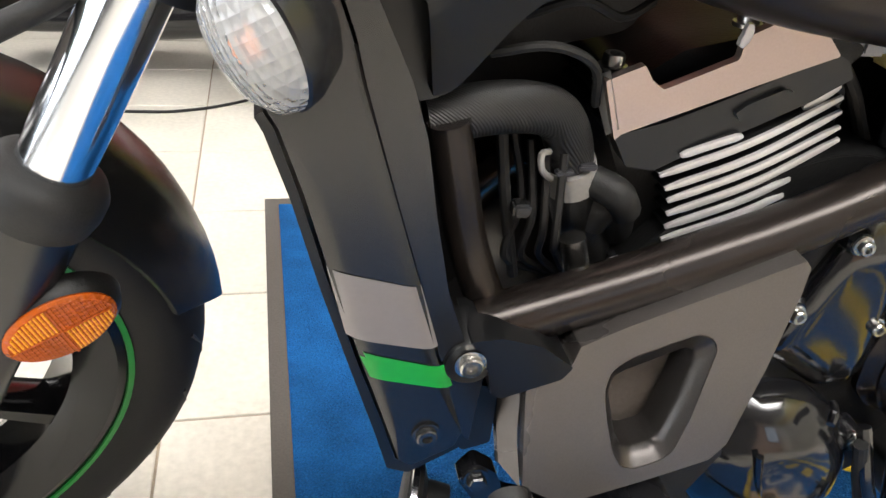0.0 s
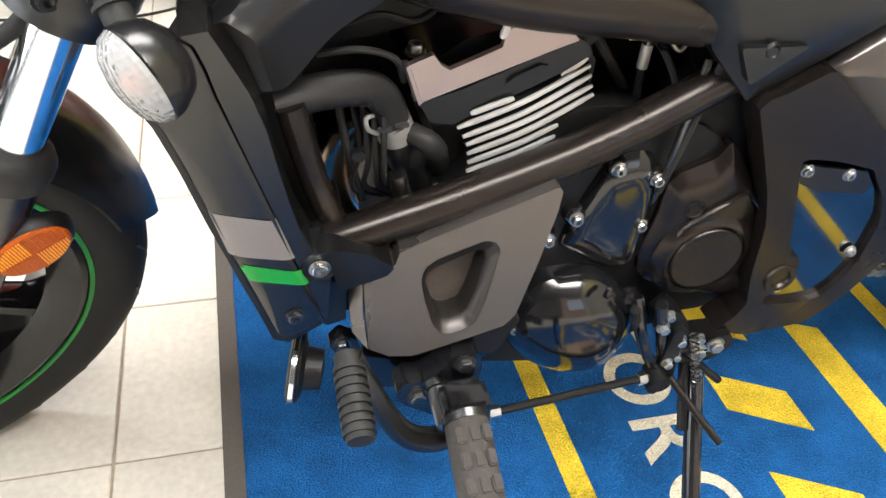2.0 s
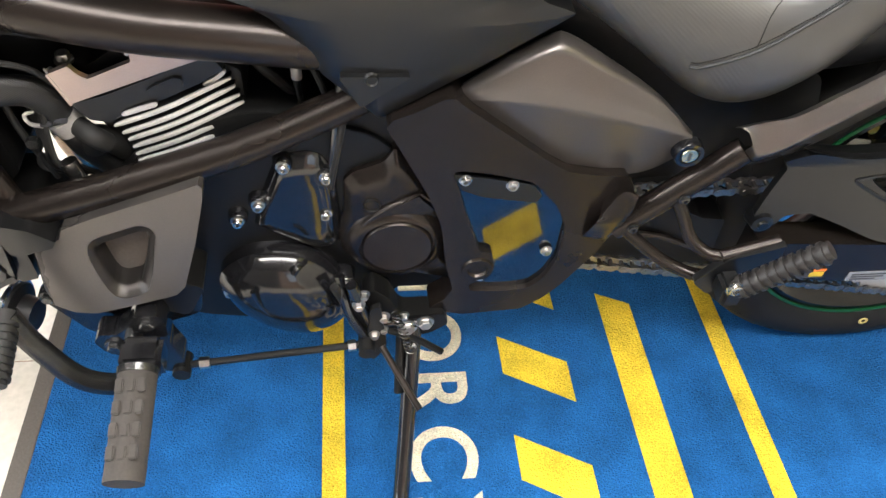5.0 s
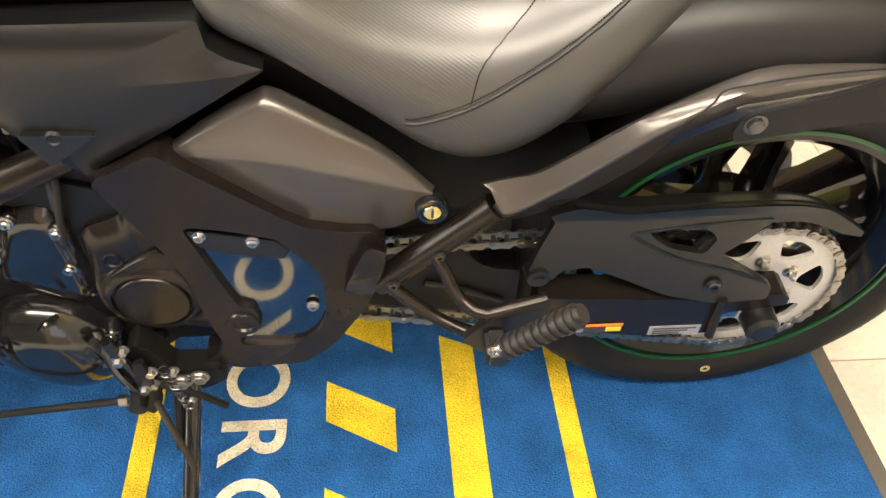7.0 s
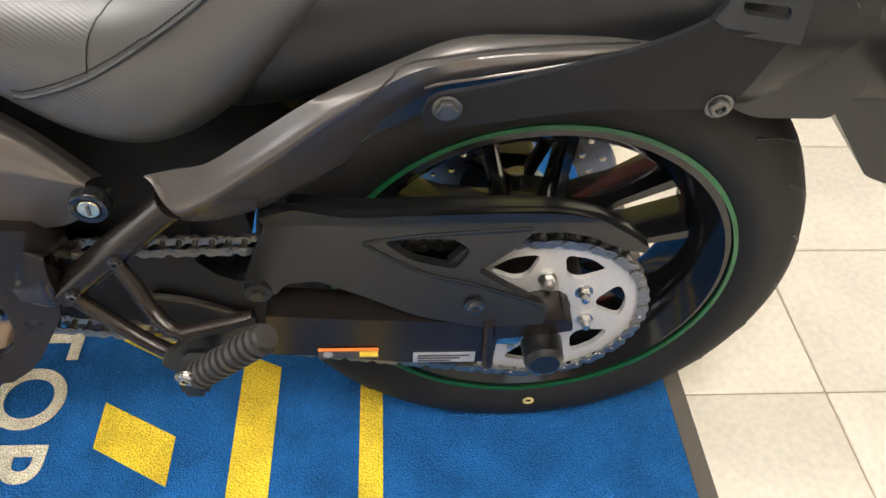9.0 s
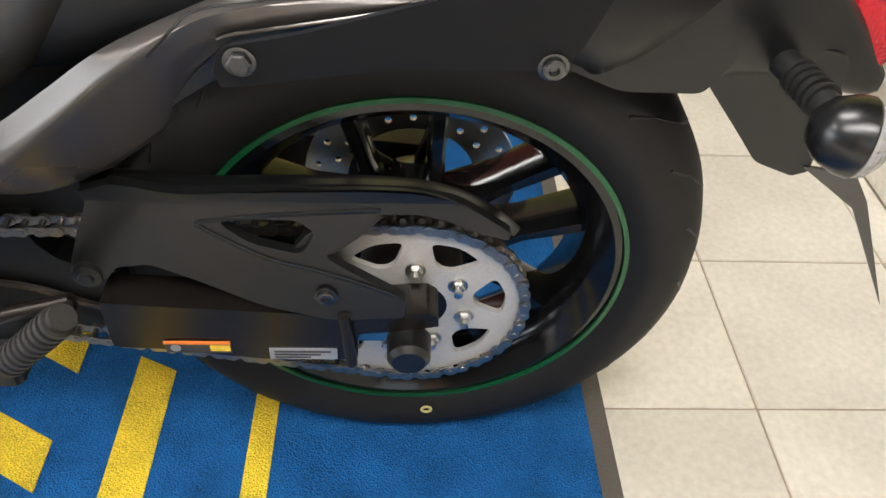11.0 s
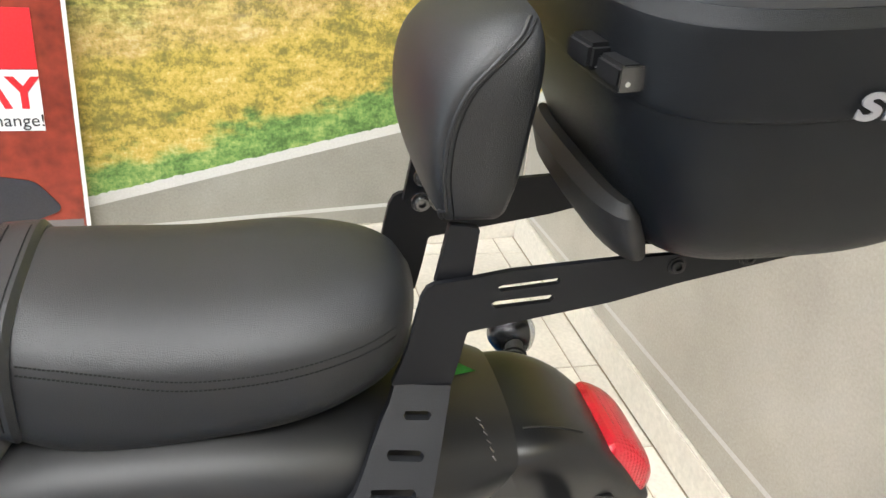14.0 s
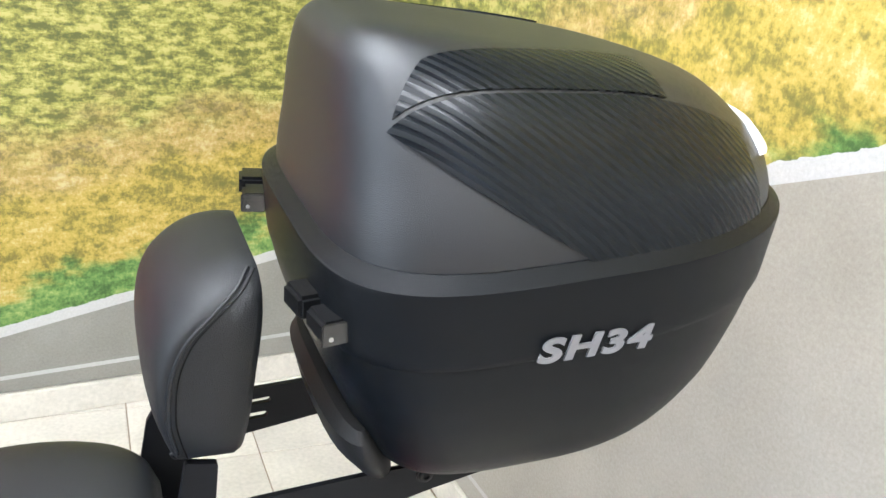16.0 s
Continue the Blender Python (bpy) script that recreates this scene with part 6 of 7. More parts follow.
rail = B("seat_rail_cover", sheet([
    [(1.207, -0.152, 0.553), (1.232, -0.154, 0.562), (1.261, -0.156, 0.571), (1.304, -0.156, 0.602), (1.354, -0.155, 0.638), (1.415, -0.146, 0.666), (1.453, -0.138, 0.678), (1.490, -0.133, 0.681), (1.527, -0.130, 0.682), (1.566, -0.128, 0.681), (1.601, -0.126, 0.678), (1.619, -0.125, 0.674)],
    [(1.214, -0.157, 0.551), (1.233, -0.162, 0.542), (1.264, -0.164, 0.559), (1.311, -0.164, 0.595), (1.361, -0.163, 0.635), (1.418, -0.158, 0.667), (1.454, -0.152, 0.673), (1.491, -0.148, 0.677), (1.528, -0.145, 0.679), (1.566, -0.141, 0.679), (1.600, -0.135, 0.676), (1.619, -0.128, 0.676)],
    [(1.220, -0.164, 0.539), (1.233, -0.169, 0.526), (1.267, -0.171, 0.549), (1.316, -0.171, 0.590), (1.366, -0.170, 0.632), (1.419, -0.166, 0.666), (1.456, -0.161, 0.675), (1.492, -0.157, 0.679), (1.529, -0.154, 0.680), (1.566, -0.149, 0.680), (1.600, -0.140, 0.677), (1.619, -0.129, 0.676)],
    [(1.219, -0.157, 0.526), (1.232, -0.156, 0.508), (1.268, -0.153, 0.519), (1.319, -0.150, 0.552), (1.369, -0.149, 0.593), (1.414, -0.160, 0.645), (1.454, -0.162, 0.665), (1.492, -0.160, 0.673), (1.529, -0.157, 0.676), (1.566, -0.152, 0.678), (1.600, -0.142, 0.677), (1.619, -0.130, 0.676)],
    [(1.217, -0.148, 0.509), (1.230, -0.140, 0.487), (1.270, -0.130, 0.483), (1.322, -0.125, 0.506), (1.373, -0.123, 0.545), (1.402, -0.138, 0.601), (1.452, -0.156, 0.652), (1.490, -0.156, 0.661), (1.528, -0.154, 0.667), (1.566, -0.150, 0.672), (1.600, -0.142, 0.674), (1.619, -0.130, 0.675)]], 0.25, 6, 0.012), M_GREY, "satin grey seat rail cover", angle=70)
part("groove", tube(snap([(1.388, -0.170, 0.637), (1.398, -0.168, 0.651), (1.408, -0.164, 0.662), (1.417, -0.156, 0.666), (1.436, -0.154, 0.670), (1.454, -0.152, 0.673), (1.491, -0.149, 0.678), (1.528, -0.146, 0.679), (1.566, -0.142, 0.679), (1.596, -0.136, 0.677)], rail, 0.0002), 0.0011, 6, 1), M_SHADOW, rail, "panel gap")
# black paint here carries the shade on the downward side of the grey panel
part("web", sheet([[(1.350, -0.140, 0.600), (1.410, -0.146, 0.645), (1.450, -0.148, 0.656), (1.510, -0.147, 0.664)], [(1.350, -0.128, 0.545), (1.408, -0.135, 0.592), (1.450, -0.138, 0.616), (1.510, -0.138, 0.636)]], back=0.004), M_PAINT, rail, "flat lower web, blackened for its shade")
part("lip", tube([(1.434, -0.160, 0.651), (1.440, -0.161, 0.654), (1.453, -0.161, 0.657), (1.491, -0.161, 0.664), (1.528, -0.159, 0.670), (1.566, -0.154, 0.675), (1.600, -0.144, 0.675), (1.619, -0.131, 0.676)], 0.0015, 8), M_GREY, rail, "rounded lower lip")
tail = B("tail_unit", loft(interp([(1.79, 0, 0.085, 0.618, 0.060), (1.84, 0, 0.084, 0.624, 0.058), (1.89, 0, 0.078, 0.614, 0.052), (1.935, 0, 0.066, 0.588, 0.042), (1.972, 0, 0.052, 0.560, 0.024), (1.988, 0, 0.044, 0.551, 0.014)]), 40, 4.2), M_PLASTIC, "black plastic tail unit")
part("groove", tube(snap([(1.824, -0.050, 0.675), (1.849, -0.050, 0.674), (1.872, -0.050, 0.673), (1.892, -0.050, 0.673)], tail, 0.0002), 0.0014, 6, 1), M_SHADOW, tail, "moulded groove")
B("tail_light", loft(interp([(1.922, 0, 0.050, 0.632, 0.010, 4.5), (1.932, 0, 0.054, 0.624, 0.022, 4.5), (1.955, 0, 0.054, 0.606, 0.029, 4.5), (1.974, 0, 0.050, 0.590, 0.027, 4.5), (1.984, 0, 0.042, 0.582, 0.016, 4.5)]), 44, 4.5), M_RED, "red tail light lens", angle=25)
B("number_plate", slab([(1.930, 0.482), (1.985, 0.474), (2.010, 0.440), (2.094, 0.283), (2.000, 0.430)], -0.078, -0.074, k=0.05, bevel=0), M_BOLT, "thin number plate edge")
B("tail_underside", slab([(1.66, 0.60), (1.70, 0.66), (1.80, 0.67), (1.83, 0.60), (1.81, 0.565), (1.74, 0.565)], -0.086, 0.086, k=0.2, bevel=0.006), M_PLASTIC, "black underside of the tail")
B("plate_holder", slab([(1.74, 0.63), (1.79, 0.60), (1.826, 0.556), (1.86, 0.515), (1.885, 0.484), (1.925, 0.468), (1.94, 0.474), (1.935, 0.53), (1.93, 0.60)], -0.075, 0.075, k=0.2, bevel=0.006), M_PLASTIC, "black number plate holder")
indicator("rear_indicator", (1.872, -0.076, 0.594), (1.890, -0.184, 0.600), (0.9, -0.25, -0.1), 0.031, Matrix(), "rear turn indicator with a clear lens")
indicator("rear_indicator", (1.868, 0.080, 0.610), (1.898, 0.180, 0.612), (0.9, 0.25, -0.1), 0.030, Matrix(), "rear turn indicator with a clear lens")

# ---- rack, sissy bar and backrest ----
M_RACK = material("powder_coated_steel", (0.006, 0.0065, 0.008), 0.42, 0.0, 0.15, 900, 0.12, spec=0.16)


def rack(s):
    """One side plate: a flat lower limb, a bent upright and a long arm. s is -1 for the near side."""
    low = slab([(1.436, 0.649), (1.443, 0.654), (1.492, 0.662), (1.582, 0.685), (1.607, 0.694), (1.627, 0.703), (1.637, 0.709), (1.651, 0.699), (1.707, 0.694), (1.700, 0.683), (1.686, 0.647), (1.673, 0.627), (1.644, 0.629), (1.557, 0.633), (1.455, 0.623), (1.435, 0.622), (1.431, 0.635)], s * 0.173, s * 0.168, k=0.15, bevel=0.001, tilt=lambda x, z: -s * 0.095 * (x - 1.45))
    o = B("rack_plate", low, M_RACK, "black flat steel rack side plate")
    for u, h in ((1.450, 0.643), (1.666, 0.632)):
        part("bolt", bolt((u, s * (0.1735 - 0.095 * (u - 1.45)), h), 0.0085, 0.006, sign=s, socket=u > 1.5), M_BOLT, o)
    # bent limb with three rounded slots
    bm = slab([(1.691, 0.767), (1.685, 0.756), (1.679, 0.749), (1.669, 0.734), (1.661, 0.721), (1.653, 0.710), (1.642, 0.702), (1.639, 0.697), (1.708, 0.691), (1.717, 0.710), (1.727, 0.735), (1.734, 0.753), (1.738, 0.764)], s * 0.077, s * 0.070,
              [[(1.698, 0.752), (1.717, 0.751), (1.720, 0.749), (1.717, 0.746), (1.698, 0.747), (1.696, 0.749)], [(1.682, 0.732), (1.708, 0.730), (1.711, 0.727), (1.708, 0.724), (1.682, 0.726), (1.680, 0.729)], [(1.666, 0.712), (1.700, 0.710), (1.702, 0.707), (1.699, 0.703), (1.667, 0.706), (1.665, 0.708)]],
              k=0.08, bevel=0.001, tilt=lambda x, z: -s * 1.07 * (z - 0.766))
    B("rack_limb", bm, M_RACK, "slotted bent limb of the rack")
    arm = slab([(1.688, 0.766), (1.694, 0.786), (1.699, 0.806), (1.705, 0.852), (1.709, 0.861), (1.714, 0.864), (1.743, 0.868), (1.774, 0.874), (1.867, 0.882), (1.961, 0.887), (2.032, 0.889), (2.037, 0.883), (1.921, 0.856), (1.866, 0.840), (1.746, 0.817), (1.743, 0.791), (1.738, 0.757)], s * 0.0765, s * 0.0715,
               [[(1.765, 0.859), (1.768, 0.861), (1.815, 0.866), (1.817, 0.863), (1.815, 0.860), (1.768, 0.855)], [(1.762, 0.843), (1.765, 0.846), (1.812, 0.850), (1.815, 0.847), (1.812, 0.843), (1.766, 0.839)]], k=0.12, bevel=0.001)
    o = B("rack_arm", arm, M_RACK, "long black rack arm with two slots")
    for c in ((1.916, -0.077, 0.874), (1.980, -0.077, 0.880)):
        part("bolt", bolt((c[0], s * 0.0765, c[2]), 0.006, 0.004, sign=s), M_SHADOW, o)
    B("backrest_post", slab([(1.716, 0.859), (1.745, 0.861), (1.746, 0.909), (1.722, 0.913)], s * 0.0705, s * 0.064, k=0.1, bevel=0.001), M_RACK, "black backrest post")


rack(-1)
rack(1)
for h in (0.868, 0.893):
    for u in (1.729, 1.747):
        B("post_bolt", bolt((u, 0.048, h), 0.007, 0.006), M_BOLT, "black bolt through the backrest post")
B("rack_platform", box(1.88, 2.10, -0.058, 0.058, 0.883, 0.889, 0.001), M_RACK, "flat rack platform")


def backrest():
    """Pad with flat sides that run to a pointed top corner, and a domed front."""
    bm = bmesh.new()
    rings = []
    prof = [(0.914, 1.759, 1.726, 1.723, 0.060), (0.919, 1.763, 1.718, 1.712, 0.072), (0.940, 1.765, 1.712, 1.702, 0.080), (0.962, 1.767, 1.708, 1.696, 0.083), (0.994, 1.769, 1.709, 1.693, 0.084), (1.021, 1.771, 1.718, 1.697, 0.084), (1.041, 1.772, 1.736, 1.708, 0.080), (1.055, 1.772, 1.752, 1.723, 0.071), (1.064, 1.771, 1.763, 1.743, 0.054), (1.068, 1.769, 1.767, 1.759, 0.034)]
    for h, xr, xs, xf, w in interp(prof, 4):
        ring = []
        for k in range(25):
            a = -math.pi / 2 + math.pi * k / 24
            ring.append((xs - (xs - xf) * abs(math.cos(a)) ** 0.8, w * math.copysign(abs(math.sin(a)) ** 0.85, math.sin(a)), h))
        c = min(0.006, (xr - xs) * 0.4)
        ring += [(xs + (xr - xs) * 0.5, w, h), (xr - c, w, h), (xr, w - c, h)]
        ring += [(xr, w * f, h) for f in (0.5, 0.0, -0.5)]
        ring += [(xr, -w + c, h), (xr - c, -w, h), (xs + (xr - xs) * 0.5, -w, h)]
        rings.append(ring)
    skin(bm, rings)
    o = B("backrest_pad", bm, M_LEATHER, "padded black vinyl backrest with a stitched side seam", angle=50)
    pts = [(1.719, -0.0667, 0.921), (1.713, -0.0778, 0.940), (1.709, -0.0835, 0.962), (1.710, -0.0855, 0.994), (1.719, -0.0845, 1.021), (1.737, -0.0807, 1.041), (1.753, -0.0720, 1.055), (1.764, -0.0547, 1.064)]
    part("piping", tube(snap(pts, o), 0.0018, 6, 1), M_LEATHER, o)
    stitches([(x + 0.005, y - 0.0006, z) for x, y, z in pts], o)


backrest()

# ---- foot controls and side stand ----
B("peg_mount", slab([(0.494, 0.304), (0.503, 0.318), (0.521, 0.316), (0.538, 0.330), (0.550, 0.350), (0.574, 0.350), (0.580, 0.330), (0.577, 0.298), (0.588, 0.262), (0.584, 0.232), (0.555, 0.240), (0.530, 0.265), (0.501, 0.286)], -0.214, -0.186, k=0.25, bevel=0.004), M_GLOSS, "black footpeg mount plate")
for u, h in ((0.561, 0.338), (0.516, 0.297)):
    B("mount_bolt", bolt((u, -0.214, h), 0.0085, 0.008, socket=False), M_BOLT)
B("mount_arm", slab([(0.545, 0.36), (0.60, 0.375), (0.625, 0.36), (0.60, 0.31), (0.56, 0.33)], -0.186, -0.13, k=0.25, bevel=0.005), M_SHADOW, "black mount arm under the guard")
B("pivot_pin", tube([(0.537, -0.258, 0.300), (0.537, -0.215, 0.300)], 0.011, 14, 1), M_STEEL, "steel pivot pin")
B("peg_clevis", box(0.532, 0.578, -0.262, -0.222, 0.292, 0.330, 0.006), M_GLOSS)
peg = B("rider_peg", tube([(0.552, -0.262, 0.312), (0.548, -0.381, 0.284)], 0.0215, 20, 1), M_PEG, "worn grey-brown rubber rider footpeg")
for a in range(3):
    for i in range(4):
        part("pad", box(-0.0165 + 0.012 * a, -0.0075 + 0.012 * a, -0.008, 0.008, -0.002, 0.003, 0.0015), M_PEG, peg, m=pose(0.5515 - 0.0008 * i, -0.288 - 0.0235 * i, 0.3270 - 0.0055 * i, 13, 0, 0))
part("collar", tube([(0.552, -0.258, 0.313), (0.552, -0.266, 0.311)], 0.023, 20, 1), M_BOLT, peg)
lev = B("shift_lever", tube([(0.560, -0.245, 0.288), (0.530, -0.258, 0.284), (0.492, -0.266, 0.312), (0.462, -0.262, 0.372), (0.445, -0.252, 0.412)], 0.0125, 12, 6, flat=0.75), M_PAINT, "black shift lever")
sp = part("shift_peg", tube([(0.442, -0.246, 0.410), (0.442, -0.322, 0.392)], 0.0118, 16, 1), M_RUBBER, lev, "ribbed rubber shift peg")
for i in range(8):
    part("rib", tube([(0.442, -0.258 - 0.0078 * i, 0.4072 - 0.00185 * i), (0.442, -0.2625 - 0.0078 * i, 0.4061 - 0.00185 * i)], 0.0142, 16, 1), M_RUBBER, lev)
rod = B("shift_rod", tube([(0.585, -0.205, 0.235), (0.80, -0.185, 0.232)], 0.0048, 10, 1), M_SHADOW, "thin black shift rod with steel nuts")
part("nut", tube([(0.600, -0.2036, 0.235), (0.612, -0.2026, 0.235)], 0.0075, 6, 1), M_STEEL, rod)
part("nut", tube([(0.782, -0.1867, 0.232), (0.792, -0.1857, 0.232)], 0.0075, 6, 1), M_STEEL, rod)
part("joint", tube([(0.580, -0.22, 0.235), (0.580, -0.19, 0.235)], 0.011, 12, 1), M_SHADOW, rod)
part("joint", tube([(0.806, -0.20, 0.232), (0.806, -0.17, 0.232)], 0.011, 12, 1), M_SHADOW, rod)
horn = B("horn", lathe([(0.0005, -0.006), (0.03, -0.006), (0.036, -0.004), (0.038, 0.0), (0.034, 0.006), (0.022, 0.010), (0.020, 0.026), (0.0005, 0.028)], (0, 0, 0), "x", 32), M_SHADOW, "black horn with a bright rim", m=pose(0.402, -0.172, 0.316, 0, 6, -14))
part("rim", lathe([(0.0362, -0.003), (0.0392, -0.002), (0.0392, 0.002), (0.0362, 0.003)], (0, 0, 0), "x", 32, closed=True), M_CHROME, horn)
# lower engine bracketry
B("belly_bracket", slab([(0.434, 0.342), (0.446, 0.357), (0.462, 0.345), (0.470, 0.320), (0.512, 0.304), (0.600, 0.318), (0.62, 0.36), (0.612, 0.30), (0.512, 0.262), (0.476, 0.270), (0.452, 0.312)], -0.174, -0.160, k=0.25, bevel=0.004), M_GLOSS)
B("lower_bolt", bolt((0.447, -0.174, 0.343), 0.007, 0.008, socket=False), M_BOLT)
st = B("side_stand", tube([(0.868, -0.150, 0.245), (0.862, -0.20, 0.18), (0.846, -0.30, 0.055), (0.842, -0.325, 0.040)], 0.011, 14, 4), M_GLOSS, "extended black side stand")
part("foot", box(0.815, 0.868, -0.352, -0.318, 0.045, 0.056, 0.004), M_GLOSS, st)
part("tang", tube([(0.825, -0.185, 0.225), (0.845, -0.215, 0.203), (0.870, -0.252, 0.177)], 0.0045, 10), M_FRAME, st, "stand pull tang")
part("spring", tube([(0.850, -0.165, 0.235), (0.845, -0.215, 0.16)], 0.006, 10, 1), M_SHADOW, st)
brk = B("stand_bracket", slab([(0.800, 0.300), (0.815, 0.318), (0.835, 0.300), (0.850, 0.262), (0.905, 0.262), (0.912, 0.240), (0.890, 0.222), (0.855, 0.214), (0.838, 0.232), (0.815, 0.262)], -0.165, -0.135, k=0.25, bevel=0.004), M_SHADOW, "stand pivot bracket")
for c, r in (((0.858, -0.172, 0.249), 0.0095), ((0.881, -0.170, 0.255), 0.0085), ((0.798, -0.176, 0.306), 0.006), ((0.828, -0.174, 0.277), 0.006), ((0.854, -0.172, 0.275), 0.0045), ((0.828, -0.176, 0.254), 0.0045), ((0.865, -0.176, 0.218), 0.005), ((0.816, -0.180, 0.249), 0.0055), ((0.805, -0.170, 0.318), 0.005)):
    part("bolt", bolt(c, r, 0.009, socket=False), M_STEEL, brk)
part("lever_body", tube([(0.790, -0.172, 0.338), (0.801, -0.172, 0.298), (0.820, -0.172, 0.236)], 0.0075, 12), M_GLOSS, brk, "gloss black linkage lever")
part("lever_body", tube([(0.817, -0.168, 0.253), (0.839, -0.168, 0.253), (0.870, -0.168, 0.251)], 0.0070, 12), M_GLOSS, brk)
part("lever_body", tube([(0.831, -0.175, 0.249), (0.867, -0.175, 0.226), (0.904, -0.175, 0.191)], 0.0050, 10), M_SHADOW, brk)
part("link_arm", slab([(0.812, 0.300), (0.824, 0.306), (0.832, 0.22), (0.815, 0.19), (0.803, 0.20)], -0.182, -0.174, k=0.3, bevel=0.002), M_SHADOW, brk)
part("spring", tube([Vector((0.842, -0.176, 0.285)).lerp(Vector((0.868, -0.190, 0.19)), i / 90) + Vector((0.006 * math.cos(i * 0.9), 0.004 * math.sin(i * 0.9), 0)) for i in range(91)], 0.0012, 5, 1), M_BOLT, brk, "coiled return spring")
B("breather_hose", tube([(0.769, -0.160, 0.321), (0.783, -0.160, 0.283), (0.800, -0.160, 0.246), (0.821, -0.160, 0.209)], 0.0060, 10), M_RUBBER, "thin black breather hose")
B("lever_linkage", tube([(0.775, -0.15, 0.33), (0.785, -0.17, 0.28), (0.806, -0.18, 0.235)], 0.006, 8), M_GLOSS)
blk = tagged(part("wooden_block", box(0.772, 0.876, -0.375, -0.318, 0.0045, 0.030, 0.002), M_WOOD), "raw pine block under the side stand", "wood block")

# ---- top case ----
CASE = pose(0, 0, 0.0, LEAN_DEG) @ pose(2.001, 0, 0.892, 0, -2.5, 0)
case = thing("top_case", "black motorcycle top case with carbon-look lid panels", "top case", CASE)


def plan(z_len0, z_len1, half, front=3.2, n=72):
    """Plan outline: blunt at the front, rounded towards the tail."""
    ring = []
    for k in range(n):
        a = 2 * math.pi * k / n
        c, s = math.cos(a), math.sin(a)
        if c < 0:
            x = -abs(c) ** (2 / 4.2) * abs(z_len0)
            y = math.copysign(abs(s) ** (2 / 4.2), s) * half
        else:
            x = abs(c) ** (2 / 2.25) * z_len1
            y = math.copysign(abs(s) ** (2 / 2.25), s) * half
        ring.append((x, y))
    return ring


def case_shell(levels):
    bm = bmesh.new()
    rings = []
    for z, l0, l1, w, tilt, dx in interp(levels, 5):
        rings.append([(x + dx, y, z + tilt * (x + dx)) for x, y in plan(l0, l1, w)])
    skin(bm, rings)
    return bm


base_levels = [(0.004, 0.085, 0.09, 0.08, 0, -0.01), (0.012, 0.115, 0.14, 0.112, 0, -0.01), (0.035, 0.138, 0.174, 0.138, 0, -0.005), (0.075, 0.160, 0.201, 0.156, 0.02, 0), (0.115, 0.176, 0.216, 0.167, 0.05, 0), (0.150, 0.186, 0.224, 0.173, 0.06, 0), (0.174, 0.189, 0.226, 0.176, 0.06, 0)]
base = part("case_base", case_shell(base_levels), M_CASE, case, "textured black case base")
belt = [(0.158, 0.184, 0.222, 0.172, 0.06, 0), (0.160, 0.189, 0.227, 0.1765, 0.06, 0), (0.188, 0.192, 0.229, 0.178, 0.06, 0), (0.213, 0.194, 0.230, 0.179, 0.06, 0), (0.217, 0.192, 0.228, 0.1775, 0.06, 0), (0.225, 0.183, 0.220, 0.169, 0.06, 0)]
part("belt", case_shell(belt), M_CASE, case, "raised belt round the lid seam")
lid_levels = [(0.216, 0.183, 0.221, 0.169, 0.06, 0), (0.241, 0.182, 0.216, 0.165, 0.045, 0), (0.270, 0.179, 0.203, 0.154, 0.01, 0), (0.304, 0.173, 0.178, 0.136, -0.05, -0.004), (0.329, 0.160, 0.147, 0.112, -0.08, -0.01), (0.340, 0.130, 0.102, 0.082, -0.09, -0.016), (0.343, 0.06, 0.05, 0.04, -0.09, -0.016)]
lid = part("lid", case_shell(lid_levels), M_LID, case, "satin black domed lid")


def carbon_patch(planes, name="carbon_panel", mat=M_CARBON, label="carbon-weave film panel", thick=0.002):
    """A piece of the lid's skin between planes, standing proud of it."""
    bm = bmesh.new()
    bm.from_mesh(lid.data)
    for co, no in planes:
        geom = bm.verts[:] + bm.edges[:] + bm.faces[:]
        bmesh.ops.bisect_plane(bm, geom=geom, plane_co=co, plane_no=no, clear_outer=True)
    islands, seen = [], set()
    for f in bm.faces:
        if f not in seen:
            isle, todo = [], [f]
            seen.add(f)
            while todo:
                g = todo.pop()
                isle.append(g)
                for e in g.edges:
                    for h in e.link_faces:
                        if h not in seen:
                            seen.add(h)
                            todo.append(h)
            islands.append(isle)
    islands.sort(key=lambda isle: -sum(f.calc_area() for f in isle))
    bmesh.ops.delete(bm, geom=[f for isle in islands[1:] for f in isle], context="FACES")
    bm.normal_update()
    bmesh.ops.solidify(bm, geom=bm.faces[:], thickness=-thick)
    part(name, bm, mat, lid, label)


for s in (-1, 1):
    # lower flank wedge and upper shoulder wedge, with a bare crease between them
    crease = (-0.024, -s * 0.948, 0.316)
    carbon_patch([((-0.161, 0, 0.301), (-0.498, 0, -0.867)), ((-0.161, s * 0.122, 0.311), crease), ((0.215, 0, 0), (1, 0, 0.3)), ((0, 0, 0.223), (0.07, 0, -1)), ((0, 0, 0), (0, -s, 0))])
    carbon_patch([((-0.166, s * 0.126, 0.31), (-0.546, -s * 0.837, 0)), ((-0.161, s * 0.119, 0.311), (0.024, s * 0.948, -0.316)), ((-0.07, s * 0.092, 0.3), (-0.18, -s * 0.984, 0)), ((0.145, 0, 0), (1, 0, 0.3))])
carbon_patch([((0.160, 0, 0), (-1, 0, 0)), ((0, 0, 0.285), (0, 0, 1)), ((0, 0, 0.269), (0, 0, -1))], "reflector", M_WHITE, "pale rear reflector strip", 0.005)
